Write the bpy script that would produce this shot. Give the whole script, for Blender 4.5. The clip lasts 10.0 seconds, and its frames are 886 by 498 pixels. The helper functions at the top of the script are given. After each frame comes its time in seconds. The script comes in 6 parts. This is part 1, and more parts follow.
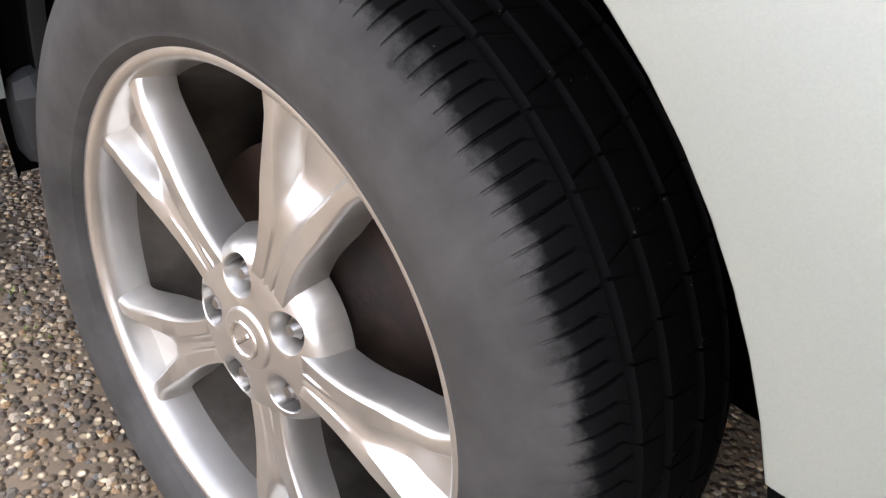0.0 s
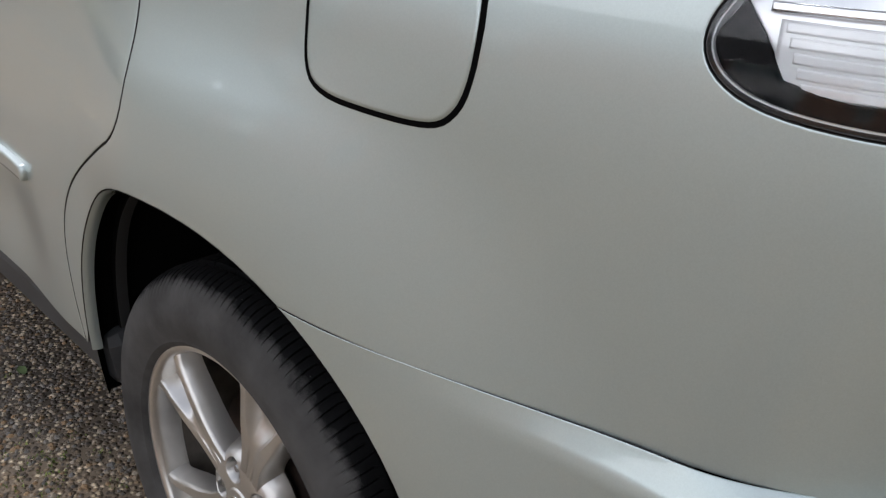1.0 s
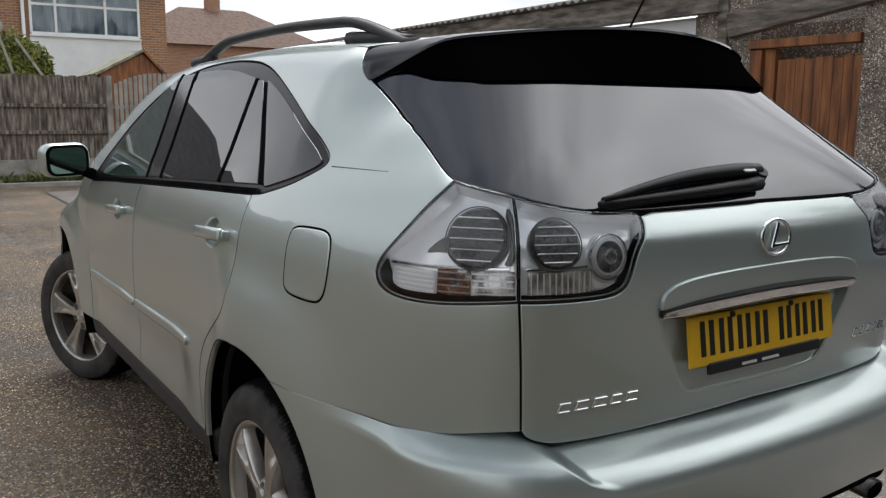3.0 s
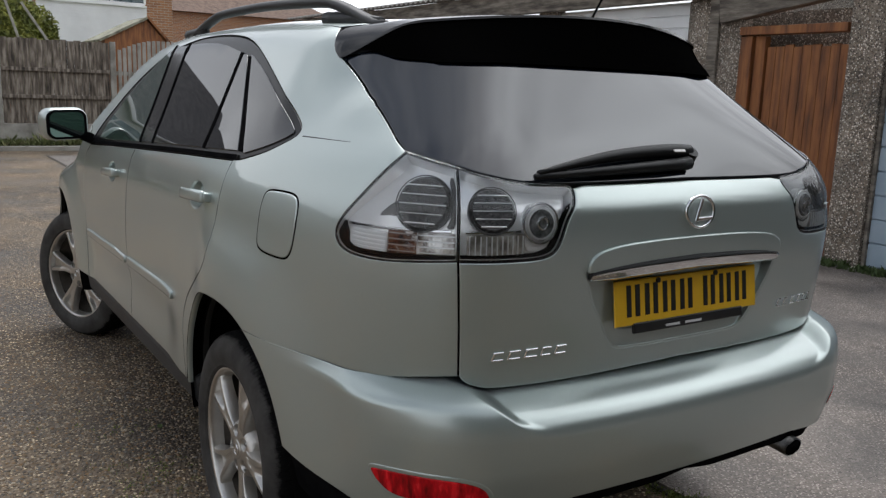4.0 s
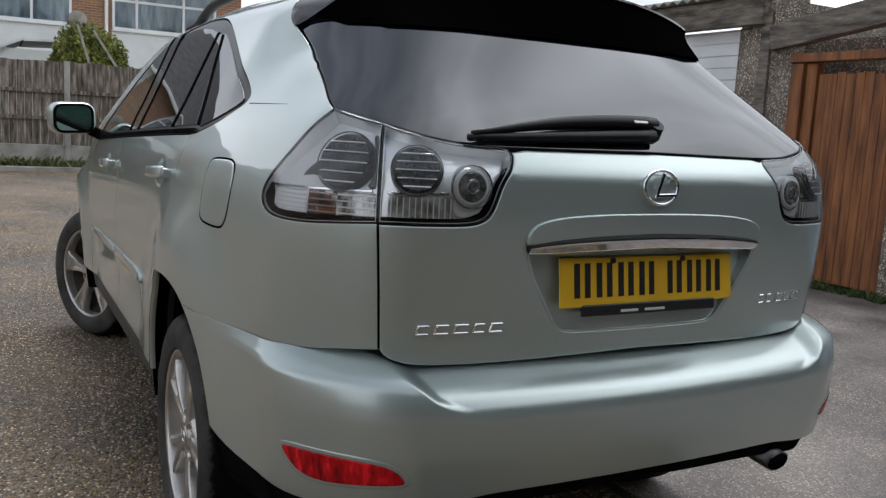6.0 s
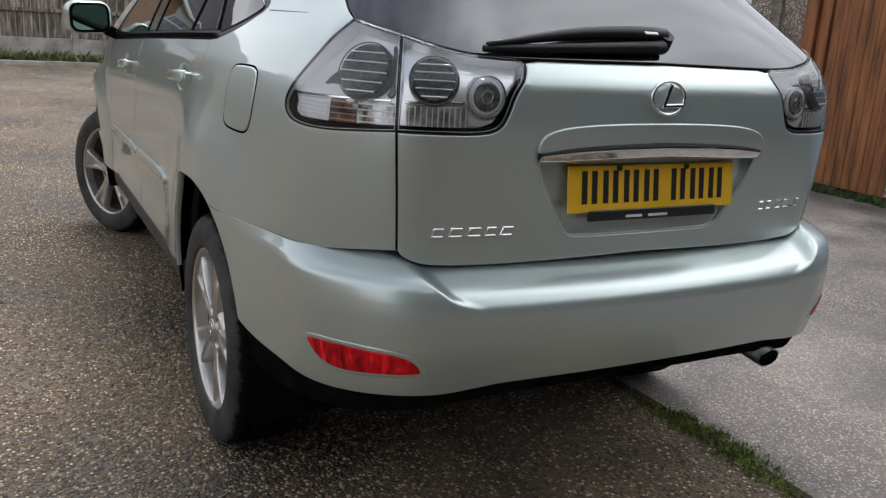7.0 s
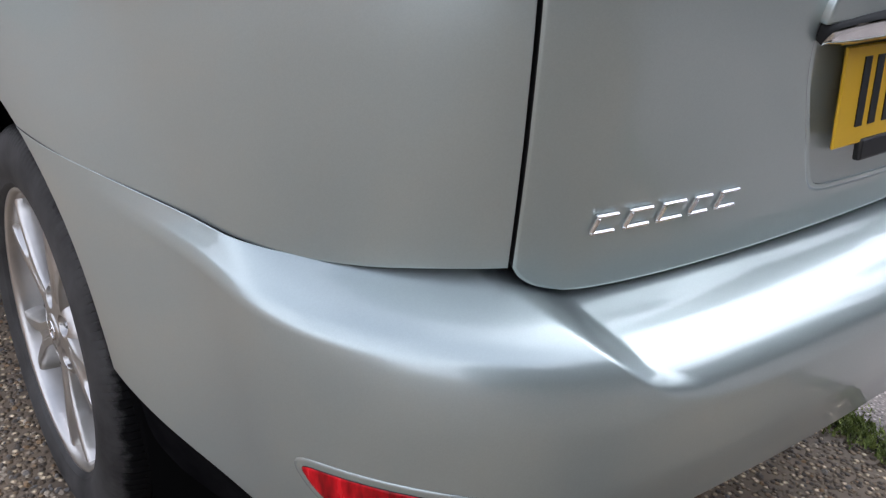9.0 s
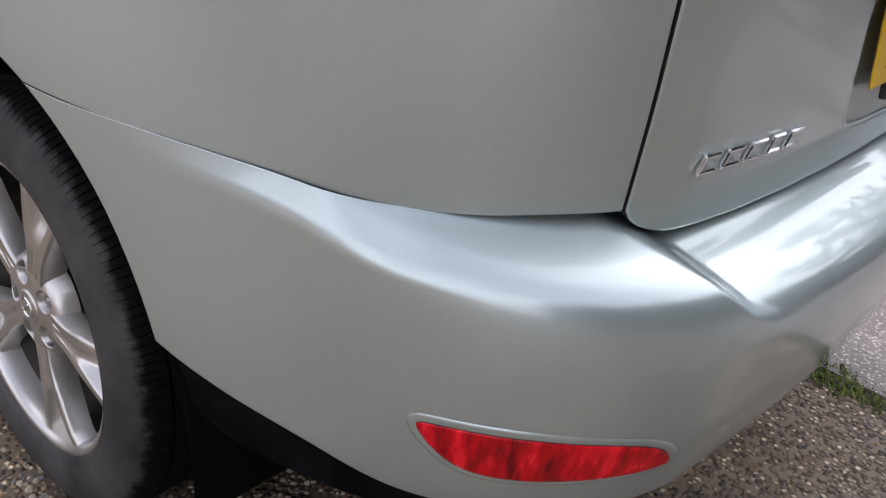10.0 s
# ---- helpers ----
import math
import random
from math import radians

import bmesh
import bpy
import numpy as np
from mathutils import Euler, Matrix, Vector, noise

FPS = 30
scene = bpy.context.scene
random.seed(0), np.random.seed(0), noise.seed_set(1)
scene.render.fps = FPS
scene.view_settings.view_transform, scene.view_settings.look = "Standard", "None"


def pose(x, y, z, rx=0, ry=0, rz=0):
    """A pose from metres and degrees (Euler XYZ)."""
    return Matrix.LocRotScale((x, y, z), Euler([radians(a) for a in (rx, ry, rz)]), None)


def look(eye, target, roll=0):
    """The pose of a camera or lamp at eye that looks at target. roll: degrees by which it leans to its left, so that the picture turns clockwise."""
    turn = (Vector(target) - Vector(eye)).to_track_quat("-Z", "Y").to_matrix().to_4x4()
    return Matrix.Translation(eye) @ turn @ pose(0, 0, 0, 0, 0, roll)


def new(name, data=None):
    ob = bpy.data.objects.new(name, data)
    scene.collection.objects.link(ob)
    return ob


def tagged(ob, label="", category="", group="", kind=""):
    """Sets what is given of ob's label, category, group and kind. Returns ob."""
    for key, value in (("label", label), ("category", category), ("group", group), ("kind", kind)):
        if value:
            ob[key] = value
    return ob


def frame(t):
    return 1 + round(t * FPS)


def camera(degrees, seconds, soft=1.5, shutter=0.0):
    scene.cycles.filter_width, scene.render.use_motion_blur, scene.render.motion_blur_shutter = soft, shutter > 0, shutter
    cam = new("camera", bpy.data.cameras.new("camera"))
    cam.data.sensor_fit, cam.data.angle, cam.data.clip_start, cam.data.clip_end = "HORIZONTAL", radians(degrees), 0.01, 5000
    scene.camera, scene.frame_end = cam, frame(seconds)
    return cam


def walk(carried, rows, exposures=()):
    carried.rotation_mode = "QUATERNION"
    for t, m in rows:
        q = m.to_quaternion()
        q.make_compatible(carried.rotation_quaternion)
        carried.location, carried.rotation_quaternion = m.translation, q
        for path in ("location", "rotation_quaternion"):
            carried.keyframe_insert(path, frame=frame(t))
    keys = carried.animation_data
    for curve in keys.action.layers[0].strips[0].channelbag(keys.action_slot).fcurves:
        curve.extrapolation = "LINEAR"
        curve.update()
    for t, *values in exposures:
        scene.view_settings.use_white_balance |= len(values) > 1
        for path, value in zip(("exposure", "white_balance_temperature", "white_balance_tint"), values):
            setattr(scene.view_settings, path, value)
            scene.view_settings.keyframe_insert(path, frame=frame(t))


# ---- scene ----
from mathutils import geometry

cam = camera(55.4, 10.0, soft=1.35)
# seconds, eye, target, roll
PATH = [
    (0, (-1.198, -0.479, 0.81), (0.136, 0.589, -0.228), 6.7),
    (0.4, (-1.319, -0.558, 0.991), (0.025, 0.545, 0.003), 5.6),
    (0.5, (-1.325, -0.584, 1.041), (0.007, 0.528, 0.046), 5.2),
    (1, (-1.324, -0.852, 1.213), (-0.035, 0.42, 0.364), 2.5),
    (1.5, (-1.419, -1.196, 1.329), (-0.122, 0.203, 0.729), 0.5),
    (2, (-1.53, -1.457, 1.402), (-0.317, 0.078, 0.99), 0.3),
    (3.3, (-1.642, -2.219, 1.437), (-0.571, -0.559, 1.123), 0.4),
    (3.5, (-1.642, -2.266, 1.441), (-0.565, -0.614, 1.107), 1.1),
    (4, (-1.653, -2.326, 1.439), (-0.579, -0.679, 1.068), 2.0),
    (4.5, (-1.574, -2.311, 1.421), (-0.624, -0.593, 1.041), 3.5),
    (5, (-1.3, -2.286, 1.361), (-0.495, -0.488, 1.019), 4.0),
    (5.5, (-1.221, -2.294, 1.343), (-0.382, -0.501, 1.057), 4.1),
    (5.7, (-1.26, -2.325, 1.308), (-0.362, -0.558, 1.039), 3.8),
    (6.8, (-1.452, -2.488, 1.252), (-0.474, -0.801, 0.809), 4.0),
    (7, (-1.4, -2.472, 1.307), (-0.482, -0.773, 0.787), 3.7),
    (7.5, (-1.199, -2.297, 1.294), (-0.389, -0.609, 0.59), 2.3),
    (8, (-1.107, -2.005, 1.244), (-0.271, -0.38, 0.431), 3.9),
    (8.5, (-1.066, -1.661, 1.203), (-0.149, -0.103, 0.346), 5.4),
    (9, (-1.14, -1.341, 1.174), (0.022, 0.023, 0.286), 5.4),
    (9.5, (-1.275, -1.187, 1.135), (0.087, -0.05, 0.212), 7.2),
    (10, (-1.311, -1.178, 1.137), (0.07, -0.078, 0.197), 7.8),
]
# the clip's camera opens up close to the car and stops down against the sky
EXPOSURES = [(0.0, 2.32, 6300, 17), (0.5, 1.57, 6150, 15), (1.0, 0.94, 6250, 14), (1.5, 0.48, 6550, 16), (2.0, 0.5, 6550, 14), (2.7, 0.22, 6480, 12), (3.5, 0.0, 6400, 12), (4.5, 0.09, 6220, 11), (5.5, 0.12, 6120, 11), (7.0, 0.42, 6280, 13), (7.5, 1.08, 6150, 13), (8.0, 1.0, 5980, 15), (9.0, 1.02, 5870, 17), (9.5, 0.92, 6080, 20), (10.0, 0.98, 6100, 20)]
walk(cam, [(t, look(eye, target, roll)) for t, eye, target, roll in PATH], EXPOSURES)


# ---- world and light: a bright overcast day ----
SUN_UP, SUN_ROUND, GLOW_UP, GLOW_ROUND = 58.0, 18.0, 50.0, 92.0
world = bpy.data.worlds.new("overcast")
scene.world = world
world.use_nodes = True
wn, wl = world.node_tree.nodes, world.node_tree.links
sky = wn.new("ShaderNodeTexSky")
sky.sky_type, sky.sun_disc = "NISHITA", False
sky.sun_elevation, sky.sun_rotation = radians(SUN_UP), radians(SUN_ROUND)
where = wn.new("ShaderNodeTexCoord")
cloud = wn.new("ShaderNodeTexNoise")
cloud.inputs["Scale"].default_value, cloud.inputs["Detail"].default_value, cloud.inputs["Distortion"].default_value = 2.8, 3.0, 0.2
ramp = wn.new("ShaderNodeValToRGB")
ramp.color_ramp.elements[0].position, ramp.color_ramp.elements[0].color = 0.28, (4.8, 5.4, 6.4, 1)
ramp.color_ramp.elements[1].position, ramp.color_ramp.elements[1].color = 0.66, (18.3, 18.6, 18.8, 1)
ramp.color_ramp.elements.new(0.88).color = (35, 36, 36, 1)
blend = wn.new("ShaderNodeMix")
blend.data_type = "RGBA"
blend.inputs["Factor"].default_value = 0.94
wl.new(where.outputs["Generated"], cloud.inputs["Vector"])
# the cloud cover thins out to one side
toward = wn.new("ShaderNodeVectorMath")
toward.operation = "DOT_PRODUCT"
toward.inputs[1].default_value = [math.sin(radians(GLOW_ROUND)) * math.cos(radians(GLOW_UP)), math.cos(radians(GLOW_ROUND)) * math.cos(radians(GLOW_UP)), math.sin(radians(GLOW_UP))]
ahead = wn.new("ShaderNodeMath")
ahead.operation = "MAXIMUM"
ahead.inputs[1].default_value = 0.0
spread = wn.new("ShaderNodeMath")
spread.operation = "POWER"
spread.inputs[1].default_value = 6.0
thin = wn.new("ShaderNodeMath")
thin.operation = "MULTIPLY_ADD"
thin.inputs[1].default_value = 0.47
wl.new(where.outputs["Generated"], toward.inputs[0])
wl.new(toward.outputs["Value"], ahead.inputs[0])
wl.new(ahead.outputs["Value"], spread.inputs[0])
wl.new(spread.outputs["Value"], thin.inputs[0])
soft_cloud = wn.new("ShaderNodeMapRange")
soft_cloud.inputs["To Min"].default_value, soft_cloud.inputs["To Max"].default_value = 0.12, 0.88
wl.new(cloud.outputs["Fac"], soft_cloud.inputs["Value"])
wl.new(soft_cloud.outputs["Result"], thin.inputs[2])
# the sky overhead is darkened and its rim brightened for the car's reflections
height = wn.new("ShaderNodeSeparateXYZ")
zenith_dim = wn.new("ShaderNodeMapRange")
zenith_dim.interpolation_type = "SMOOTHSTEP"
zenith_dim.inputs["From Min"].default_value, zenith_dim.inputs["From Max"].default_value = 0.45, 0.98
zenith_dim.inputs["To Min"].default_value, zenith_dim.inputs["To Max"].default_value = -0.01, -0.17
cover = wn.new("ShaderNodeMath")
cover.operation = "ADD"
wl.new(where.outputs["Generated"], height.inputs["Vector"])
wl.new(height.outputs["Z"], zenith_dim.inputs["Value"])
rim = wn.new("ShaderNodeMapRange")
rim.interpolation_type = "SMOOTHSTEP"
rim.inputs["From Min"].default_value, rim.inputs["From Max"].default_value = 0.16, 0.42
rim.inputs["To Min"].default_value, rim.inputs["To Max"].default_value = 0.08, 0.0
zenith_and_rim = wn.new("ShaderNodeMath")
zenith_and_rim.operation = "ADD"
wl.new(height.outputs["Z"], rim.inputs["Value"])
wl.new(zenith_dim.outputs["Result"], zenith_and_rim.inputs[0])
wl.new(rim.outputs["Result"], zenith_and_rim.inputs[1])
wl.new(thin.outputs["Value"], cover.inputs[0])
wl.new(zenith_and_rim.outputs["Value"], cover.inputs[1])
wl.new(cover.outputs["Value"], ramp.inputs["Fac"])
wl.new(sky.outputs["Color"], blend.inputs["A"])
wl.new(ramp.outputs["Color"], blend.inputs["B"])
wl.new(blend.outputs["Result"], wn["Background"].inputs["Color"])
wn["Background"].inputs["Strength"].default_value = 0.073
sun = new("sun", bpy.data.lights.new("sun", "SUN"))
sun.data.energy, sun.data.angle, sun.data.color = 2.1, radians(32), (1.0, 0.985, 0.96)
sun.matrix_world = pose(0, 0, 12, 90 - SUN_UP, 0, 180 - SUN_ROUND)


# ---- materials ----
def material(name, color=(0.5, 0.5, 0.5), rough=0.5, metal=0.0, **more):
    m = bpy.data.materials.new(name)
    m.use_nodes = True
    b = m.node_tree.nodes["Principled BSDF"]
    b.inputs["Base Color"].default_value = (*color, 1)
    b.inputs["Roughness"].default_value, b.inputs["Metallic"].default_value = rough, metal
    for key, value in more.items():
        b.inputs[key.replace("_", " ")].default_value = value
    return m


def node(m, kind, **inputs):
    n = m.node_tree.nodes.new(kind)
    for key, value in inputs.items():
        n.inputs[key.replace("_", " ")].default_value = value
    return n


def link(m, a, out, b, inp):
    m.node_tree.links.new(a.outputs[out], b.inputs[inp])


def shader(m):
    return m.node_tree.nodes["Principled BSDF"]


def mottle(m, colors, scale, detail=4.0, spread=(0.35, 0.65), stretch=(1, 1, 1), rough=None, bump=0.0, fine=None, depth=0.004):
    """Colour, gloss and relief from object-space noise at two scales."""
    at = node(m, "ShaderNodeTexCoord")
    size = node(m, "ShaderNodeMapping")
    size.inputs["Scale"].default_value = stretch
    link(m, at, "Object", size, "Vector")
    big = node(m, "ShaderNodeTexNoise", Scale=scale, Detail=detail, Roughness=0.6)
    link(m, size, "Vector", big, "Vector")
    ramp_c = node(m, "ShaderNodeValToRGB")
    els = ramp_c.color_ramp.elements
    while len(els) < len(colors):
        els.new(0.5)
    for i, c in enumerate(colors):
        els[i].position = spread[0] + (spread[1] - spread[0]) * i / max(len(colors) - 1, 1)
        els[i].color = (*c, 1)
    link(m, big, "Fac", ramp_c, "Fac")
    link(m, ramp_c, "Color", shader(m), "Base Color")
    if rough:
        rr = node(m, "ShaderNodeMapRange", To_Min=rough[0], To_Max=rough[1])
        link(m, big, "Fac", rr, "Value")
        link(m, rr, "Result", shader(m), "Roughness")
    if bump:
        small = node(m, "ShaderNodeTexNoise", Scale=fine or scale * 12, Detail=5.0)
        link(m, size, "Vector", small, "Vector")
        relief = node(m, "ShaderNodeBump", Strength=bump, Distance=depth)
        link(m, small, "Fac", relief, "Height")
        link(m, relief, "Normal", shader(m), "Normal")
    return m


def stony(name, stones, ground_colors, scale, rough=(0.55, 0.9), depth=0.004, bump=0.7, patch_scale=0.6, dark=0.35):
    """Small stones set in a binder: cells with colours of their own, patches of wear over them."""
    m = material(name, rough=0.8)
    at = node(m, "ShaderNodeTexCoord")
    cells = node(m, "ShaderNodeTexVoronoi", Scale=scale, Randomness=1.0)
    edge = node(m, "ShaderNodeTexVoronoi", Scale=scale, Randomness=1.0)
    link(m, at, "Object", cells, "Vector")
    link(m, at, "Object", edge, "Vector")
    pick = node(m, "ShaderNodeValToRGB")
    pick.color_ramp.interpolation = "CONSTANT"
    els = pick.color_ramp.elements
    while len(els) < len(stones):
        els.new(0.5)
    for i, c in enumerate(stones):
        els[i].position, els[i].color = i / len(stones), (*c, 1)
    split = node(m, "ShaderNodeSeparateColor")
    link(m, cells, "Color", split, "Color")
    link(m, split, "Red", pick, "Fac")
    shape = node(m, "ShaderNodeMapRange", From_Min=0.25, From_Max=0.62, To_Min=1.0, To_Max=0.0)
    link(m, edge, "Distance", shape, "Value")
    patch = node(m, "ShaderNodeTexNoise", Scale=patch_scale, Detail=6.0, Roughness=0.65)
    link(m, at, "Object", patch, "Vector")
    ramp_p = node(m, "ShaderNodeValToRGB")
    for i, c in enumerate(ground_colors[:2]):
        ramp_p.color_ramp.elements[i].position, ramp_p.color_ramp.elements[i].color = (0.38, 0.64)[i], (*c, 1)
    link(m, patch, "Fac", ramp_p, "Fac")
    mix = node(m, "ShaderNodeMix")
    mix.data_type = "RGBA"
    link(m, shape, "Result", mix, "Factor")
    link(m, ramp_p, "Color", mix, "A")
    link(m, pick, "Color", mix, "B")
    wear = node(m, "ShaderNodeMix")
    wear.data_type, wear.blend_type = "RGBA", "MULTIPLY"
    wear.inputs["Factor"].default_value = 1.0
    tone = node(m, "ShaderNodeMapRange", From_Min=0.3, From_Max=0.7, To_Min=1 - dark, To_Max=1 + dark)
    stain = node(m, "ShaderNodeTexNoise", Scale=patch_scale * 2.3, Detail=5.0)
    link(m, at, "Object", stain, "Vector")
    link(m, stain, "Fac", tone, "Value")
    link(m, mix, "Result", wear, "A")
    link(m, tone, "Result", wear, "B")
    link(m, wear, "Result", shader(m), "Base Color")
    gloss = node(m, "ShaderNodeMapRange", From_Min=0.35, From_Max=0.65, To_Min=rough[0], To_Max=rough[1])
    link(m, stain, "Fac", gloss, "Value")
    link(m, gloss, "Result", shader(m), "Roughness")
    relief = node(m, "ShaderNodeBump", Strength=bump, Distance=depth)
    link(m, shape, "Result", relief, "Height")
    link(m, relief, "Normal", shader(m), "Normal")
    return m


def clear_cover(name, tint=(1, 1, 1), ior=1.5):
    """A thin clear cover: lets light straight through, gloss at its own angle."""
    m = bpy.data.materials.new(name)
    m.use_nodes = True
    nt = m.node_tree
    nt.nodes.remove(nt.nodes["Principled BSDF"])
    through_it, gloss, mix, fres = (nt.nodes.new(k) for k in ("ShaderNodeBsdfTransparent", "ShaderNodeBsdfGlossy", "ShaderNodeMixShader", "ShaderNodeFresnel"))
    through_it.inputs["Color"].default_value = (*tint, 1)
    gloss.inputs["Roughness"].default_value, fres.inputs["IOR"].default_value = 0.02, ior
    nt.links.new(fres.outputs["Fac"], mix.inputs["Fac"])
    nt.links.new(through_it.outputs["BSDF"], mix.inputs[1])
    nt.links.new(gloss.outputs["BSDF"], mix.inputs[2])
    nt.links.new(mix.outputs["Shader"], nt.nodes["Material Output"].inputs["Surface"])
    return m


def metallic_paint(name, color, flake=0.025):
    m = material(name, color, 0.36, 0.66, Coat_Weight=1.0, Coat_Roughness=0.02, Coat_IOR=1.55)
    at = node(m, "ShaderNodeTexCoord")
    cells = node(m, "ShaderNodeTexVoronoi", Scale=900.0)
    link(m, at, "Object", cells, "Vector")
    vary = node(m, "ShaderNodeHueSaturation", Color=(*color, 1))
    level = node(m, "ShaderNodeMapRange", To_Min=1 - flake, To_Max=1 + flake)
    split = node(m, "ShaderNodeSeparateColor")
    link(m, cells, "Color", split, "Color")
    link(m, split, "Red", level, "Value")
    link(m, level, "Result", vary, "Value")
    link(m, vary, "Color", shader(m), "Base Color")
    film = node(m, "ShaderNodeTexNoise", Scale=7.0, Detail=6.0)
    link(m, at, "Object", film, "Vector")
    haze = node(m, "ShaderNodeMapRange", To_Min=0.006, To_Max=0.045)
    link(m, film, "Fac", haze, "Value")
    link(m, haze, "Result", shader(m), "Coat Roughness")
    return m


PAINT = metallic_paint("pale_green_silver_paint", (0.434, 0.494, 0.472))
BLACK_GLOSS = material("black_gloss_paint", (0.004, 0.004, 0.005), 0.10)
BLACK_TRIM = mottle(material("black_trim", rough=0.6, Specular_IOR_Level=0.0), [(0.004, 0.004, 0.0045), (0.009, 0.009, 0.0095)], 14, rough=(0.38, 0.6), bump=0.1)
DARK_PLASTIC = mottle(material("dark_grey_plastic", rough=0.55), [(0.020, 0.021, 0.022), (0.036, 0.037, 0.039)], 9, rough=(0.45, 0.65), bump=0.2, fine=400, depth=0.001)
GAP_SHADE = material("gap_shade_black", (0.008, 0.008, 0.008), 0.8)
SHADOW_BLACK = material("underbody_and_shade_black", (0.004, 0.004, 0.004), 0.9, Specular_IOR_Level=0.0)
CHROME = material("chrome", (0.78, 0.78, 0.79), 0.06, 1.0)
SATIN = material("satin_reflector", (0.96, 0.965, 0.97), 0.16, 0.42)
PRIVACY = material("privacy_glass", (0.006, 0.007, 0.009), 0.015, IOR=1.52)
REAR_GLASS = material("rear_privacy_glass", (0.004, 0.006, 0.011), 0.015, IOR=1.80)
CLEAR = clear_cover("clear_lamp_cover", (0.95, 0.96, 0.96), 1.48)
SMOKE = material("smoked_lens", (0.05, 0.048, 0.047), 0.32, Coat_Weight=0.4)
AMBER = mottle(material("amber_lens", rough=0.2, metal=0.2, Coat_Weight=1.0), [(0.020, 0.010, 0.008), (0.075, 0.020, 0.012), (0.17, 0.070, 0.032), (0.10, 0.06, 0.045), (0.80, 0.76, 0.72)], 30, detail=3, spread=(0.34, 0.68), stretch=(1.0, 1.0, 1.4), rough=(0.08, 0.25))
RED = mottle(material("red_lens", rough=0.3, Specular_IOR_Level=0.25), [(0.16, 0.001, 0.003), (0.52, 0.004, 0.010), (0.85, 0.012, 0.02)], 22, detail=3, spread=(0.34, 0.68), stretch=(2.4, 2.4, 0.5), rough=(0.15, 0.35))
ALLOY = mottle(material("silver_alloy", metal=0.85, rough=0.34), [(0.47, 0.45, 0.42), (0.58, 0.56, 0.525)], 9, rough=(0.25, 0.38), bump=0.05, fine=90, depth=0.002)
DARK_ALLOY = mottle(material("dull_dark_alloy", metal=0.4, rough=0.6), [(0.05, 0.042, 0.034), (0.13, 0.115, 0.098)], 12, rough=(0.5, 0.75))
RUBBER = mottle(material("tyre_rubber", rough=0.75, Specular_IOR_Level=0.08), [(0.028, 0.027, 0.026), (0.060, 0.058, 0.055), (0.092, 0.089, 0.085)], 7, detail=8, spread=(0.3, 0.75), rough=(0.62, 0.85), bump=0.25, fine=160, depth=0.001)


def worn_tread(m):
    """The dust of the side wall gives way to clean black rubber at the shoulder, with a ragged edge and specks of grit."""
    dusty = shader(m).inputs["Base Color"].links[0].from_node
    at = node(m, "ShaderNodeTexCoord")
    split = node(m, "ShaderNodeSeparateXYZ")
    link(m, at, "Object", split, "Vector")
    ragged = node(m, "ShaderNodeTexNoise", Scale=34.0, Detail=7.0, Roughness=0.7)
    link(m, at, "Object", ragged, "Vector")
    reach = node(m, "ShaderNodeMath")
    reach.operation, reach.inputs[1].default_value = "MULTIPLY_ADD", 0.036
    link(m, ragged, "Fac", reach, "Value")
    m.node_tree.links.new(split.outputs["X"], reach.inputs[2])
    clean = node(m, "ShaderNodeMapRange", From_Min=-0.086, From_Max=-0.076)
    link(m, reach, "Value", clean, "Value")
    grit = node(m, "ShaderNodeTexVoronoi", Scale=130.0)
    link(m, at, "Object", grit, "Vector")
    speck = node(m, "ShaderNodeMapRange", From_Min=0.10, From_Max=0.07)
    link(m, grit, "Distance", speck, "Value")
    few = node(m, "ShaderNodeTexNoise", Scale=11.0, Detail=3.0)
    link(m, at, "Object", few, "Vector")
    where_grit = node(m, "ShaderNodeMapRange", From_Min=0.54, From_Max=0.60)
    link(m, few, "Fac", where_grit, "Value")
    both = node(m, "ShaderNodeMath")
    both.operation = "MULTIPLY"
    m.node_tree.links.new(speck.outputs["Result"], both.inputs[0])
    m.node_tree.links.new(where_grit.outputs["Result"], both.inputs[1])
    gritty = node(m, "ShaderNodeMix")
    gritty.data_type = "RGBA"
    gritty.inputs["A"].default_value, gritty.inputs["B"].default_value = (0.0045, 0.0045, 0.0047, 1), (0.20, 0.185, 0.16, 1)
    link(m, both, "Value", gritty, "Factor")
    mix = node(m, "ShaderNodeMix")
    mix.data_type = "RGBA"
    link(m, clean, "Result", mix, "Factor")
    link(m, dusty, "Color", mix, "A")
    link(m, gritty, "Result", mix, "B")
    link(m, mix, "Result", shader(m), "Base Color")


worn_tread(RUBBER)
RUST = mottle(material("rusty_disc", rough=0.6, metal=0.4), [(0.012, 0.007, 0.005), (0.045, 0.024, 0.016)], 14, bump=0.2)
STEEL = material("dull_steel", (0.33, 0.32, 0.31), 0.35, 1.0)
YELLOW = mottle(material("yellow_plate", rough=0.35), [(0.62, 0.36, 0.012), (0.72, 0.43, 0.02)], 5, rough=(0.3, 0.5))
PLATE_BLACK = material("plate_black", (0.012, 0.012, 0.012), 0.4)
MIRROR = material("mirror_glass", (0.55, 0.72, 0.66), 0.02, 1.0)


# ---- building helpers ----
def part(name, mesh, mat, parent=None, label=""):
    ob = new(name, mesh)
    if mat:
        mesh.materials.append(mat)
    if mesh.get("gap_shaded"):
        mesh.materials.append(GAP_SHADE)
    if parent:
        ob.parent = parent
    return tagged(ob, label)


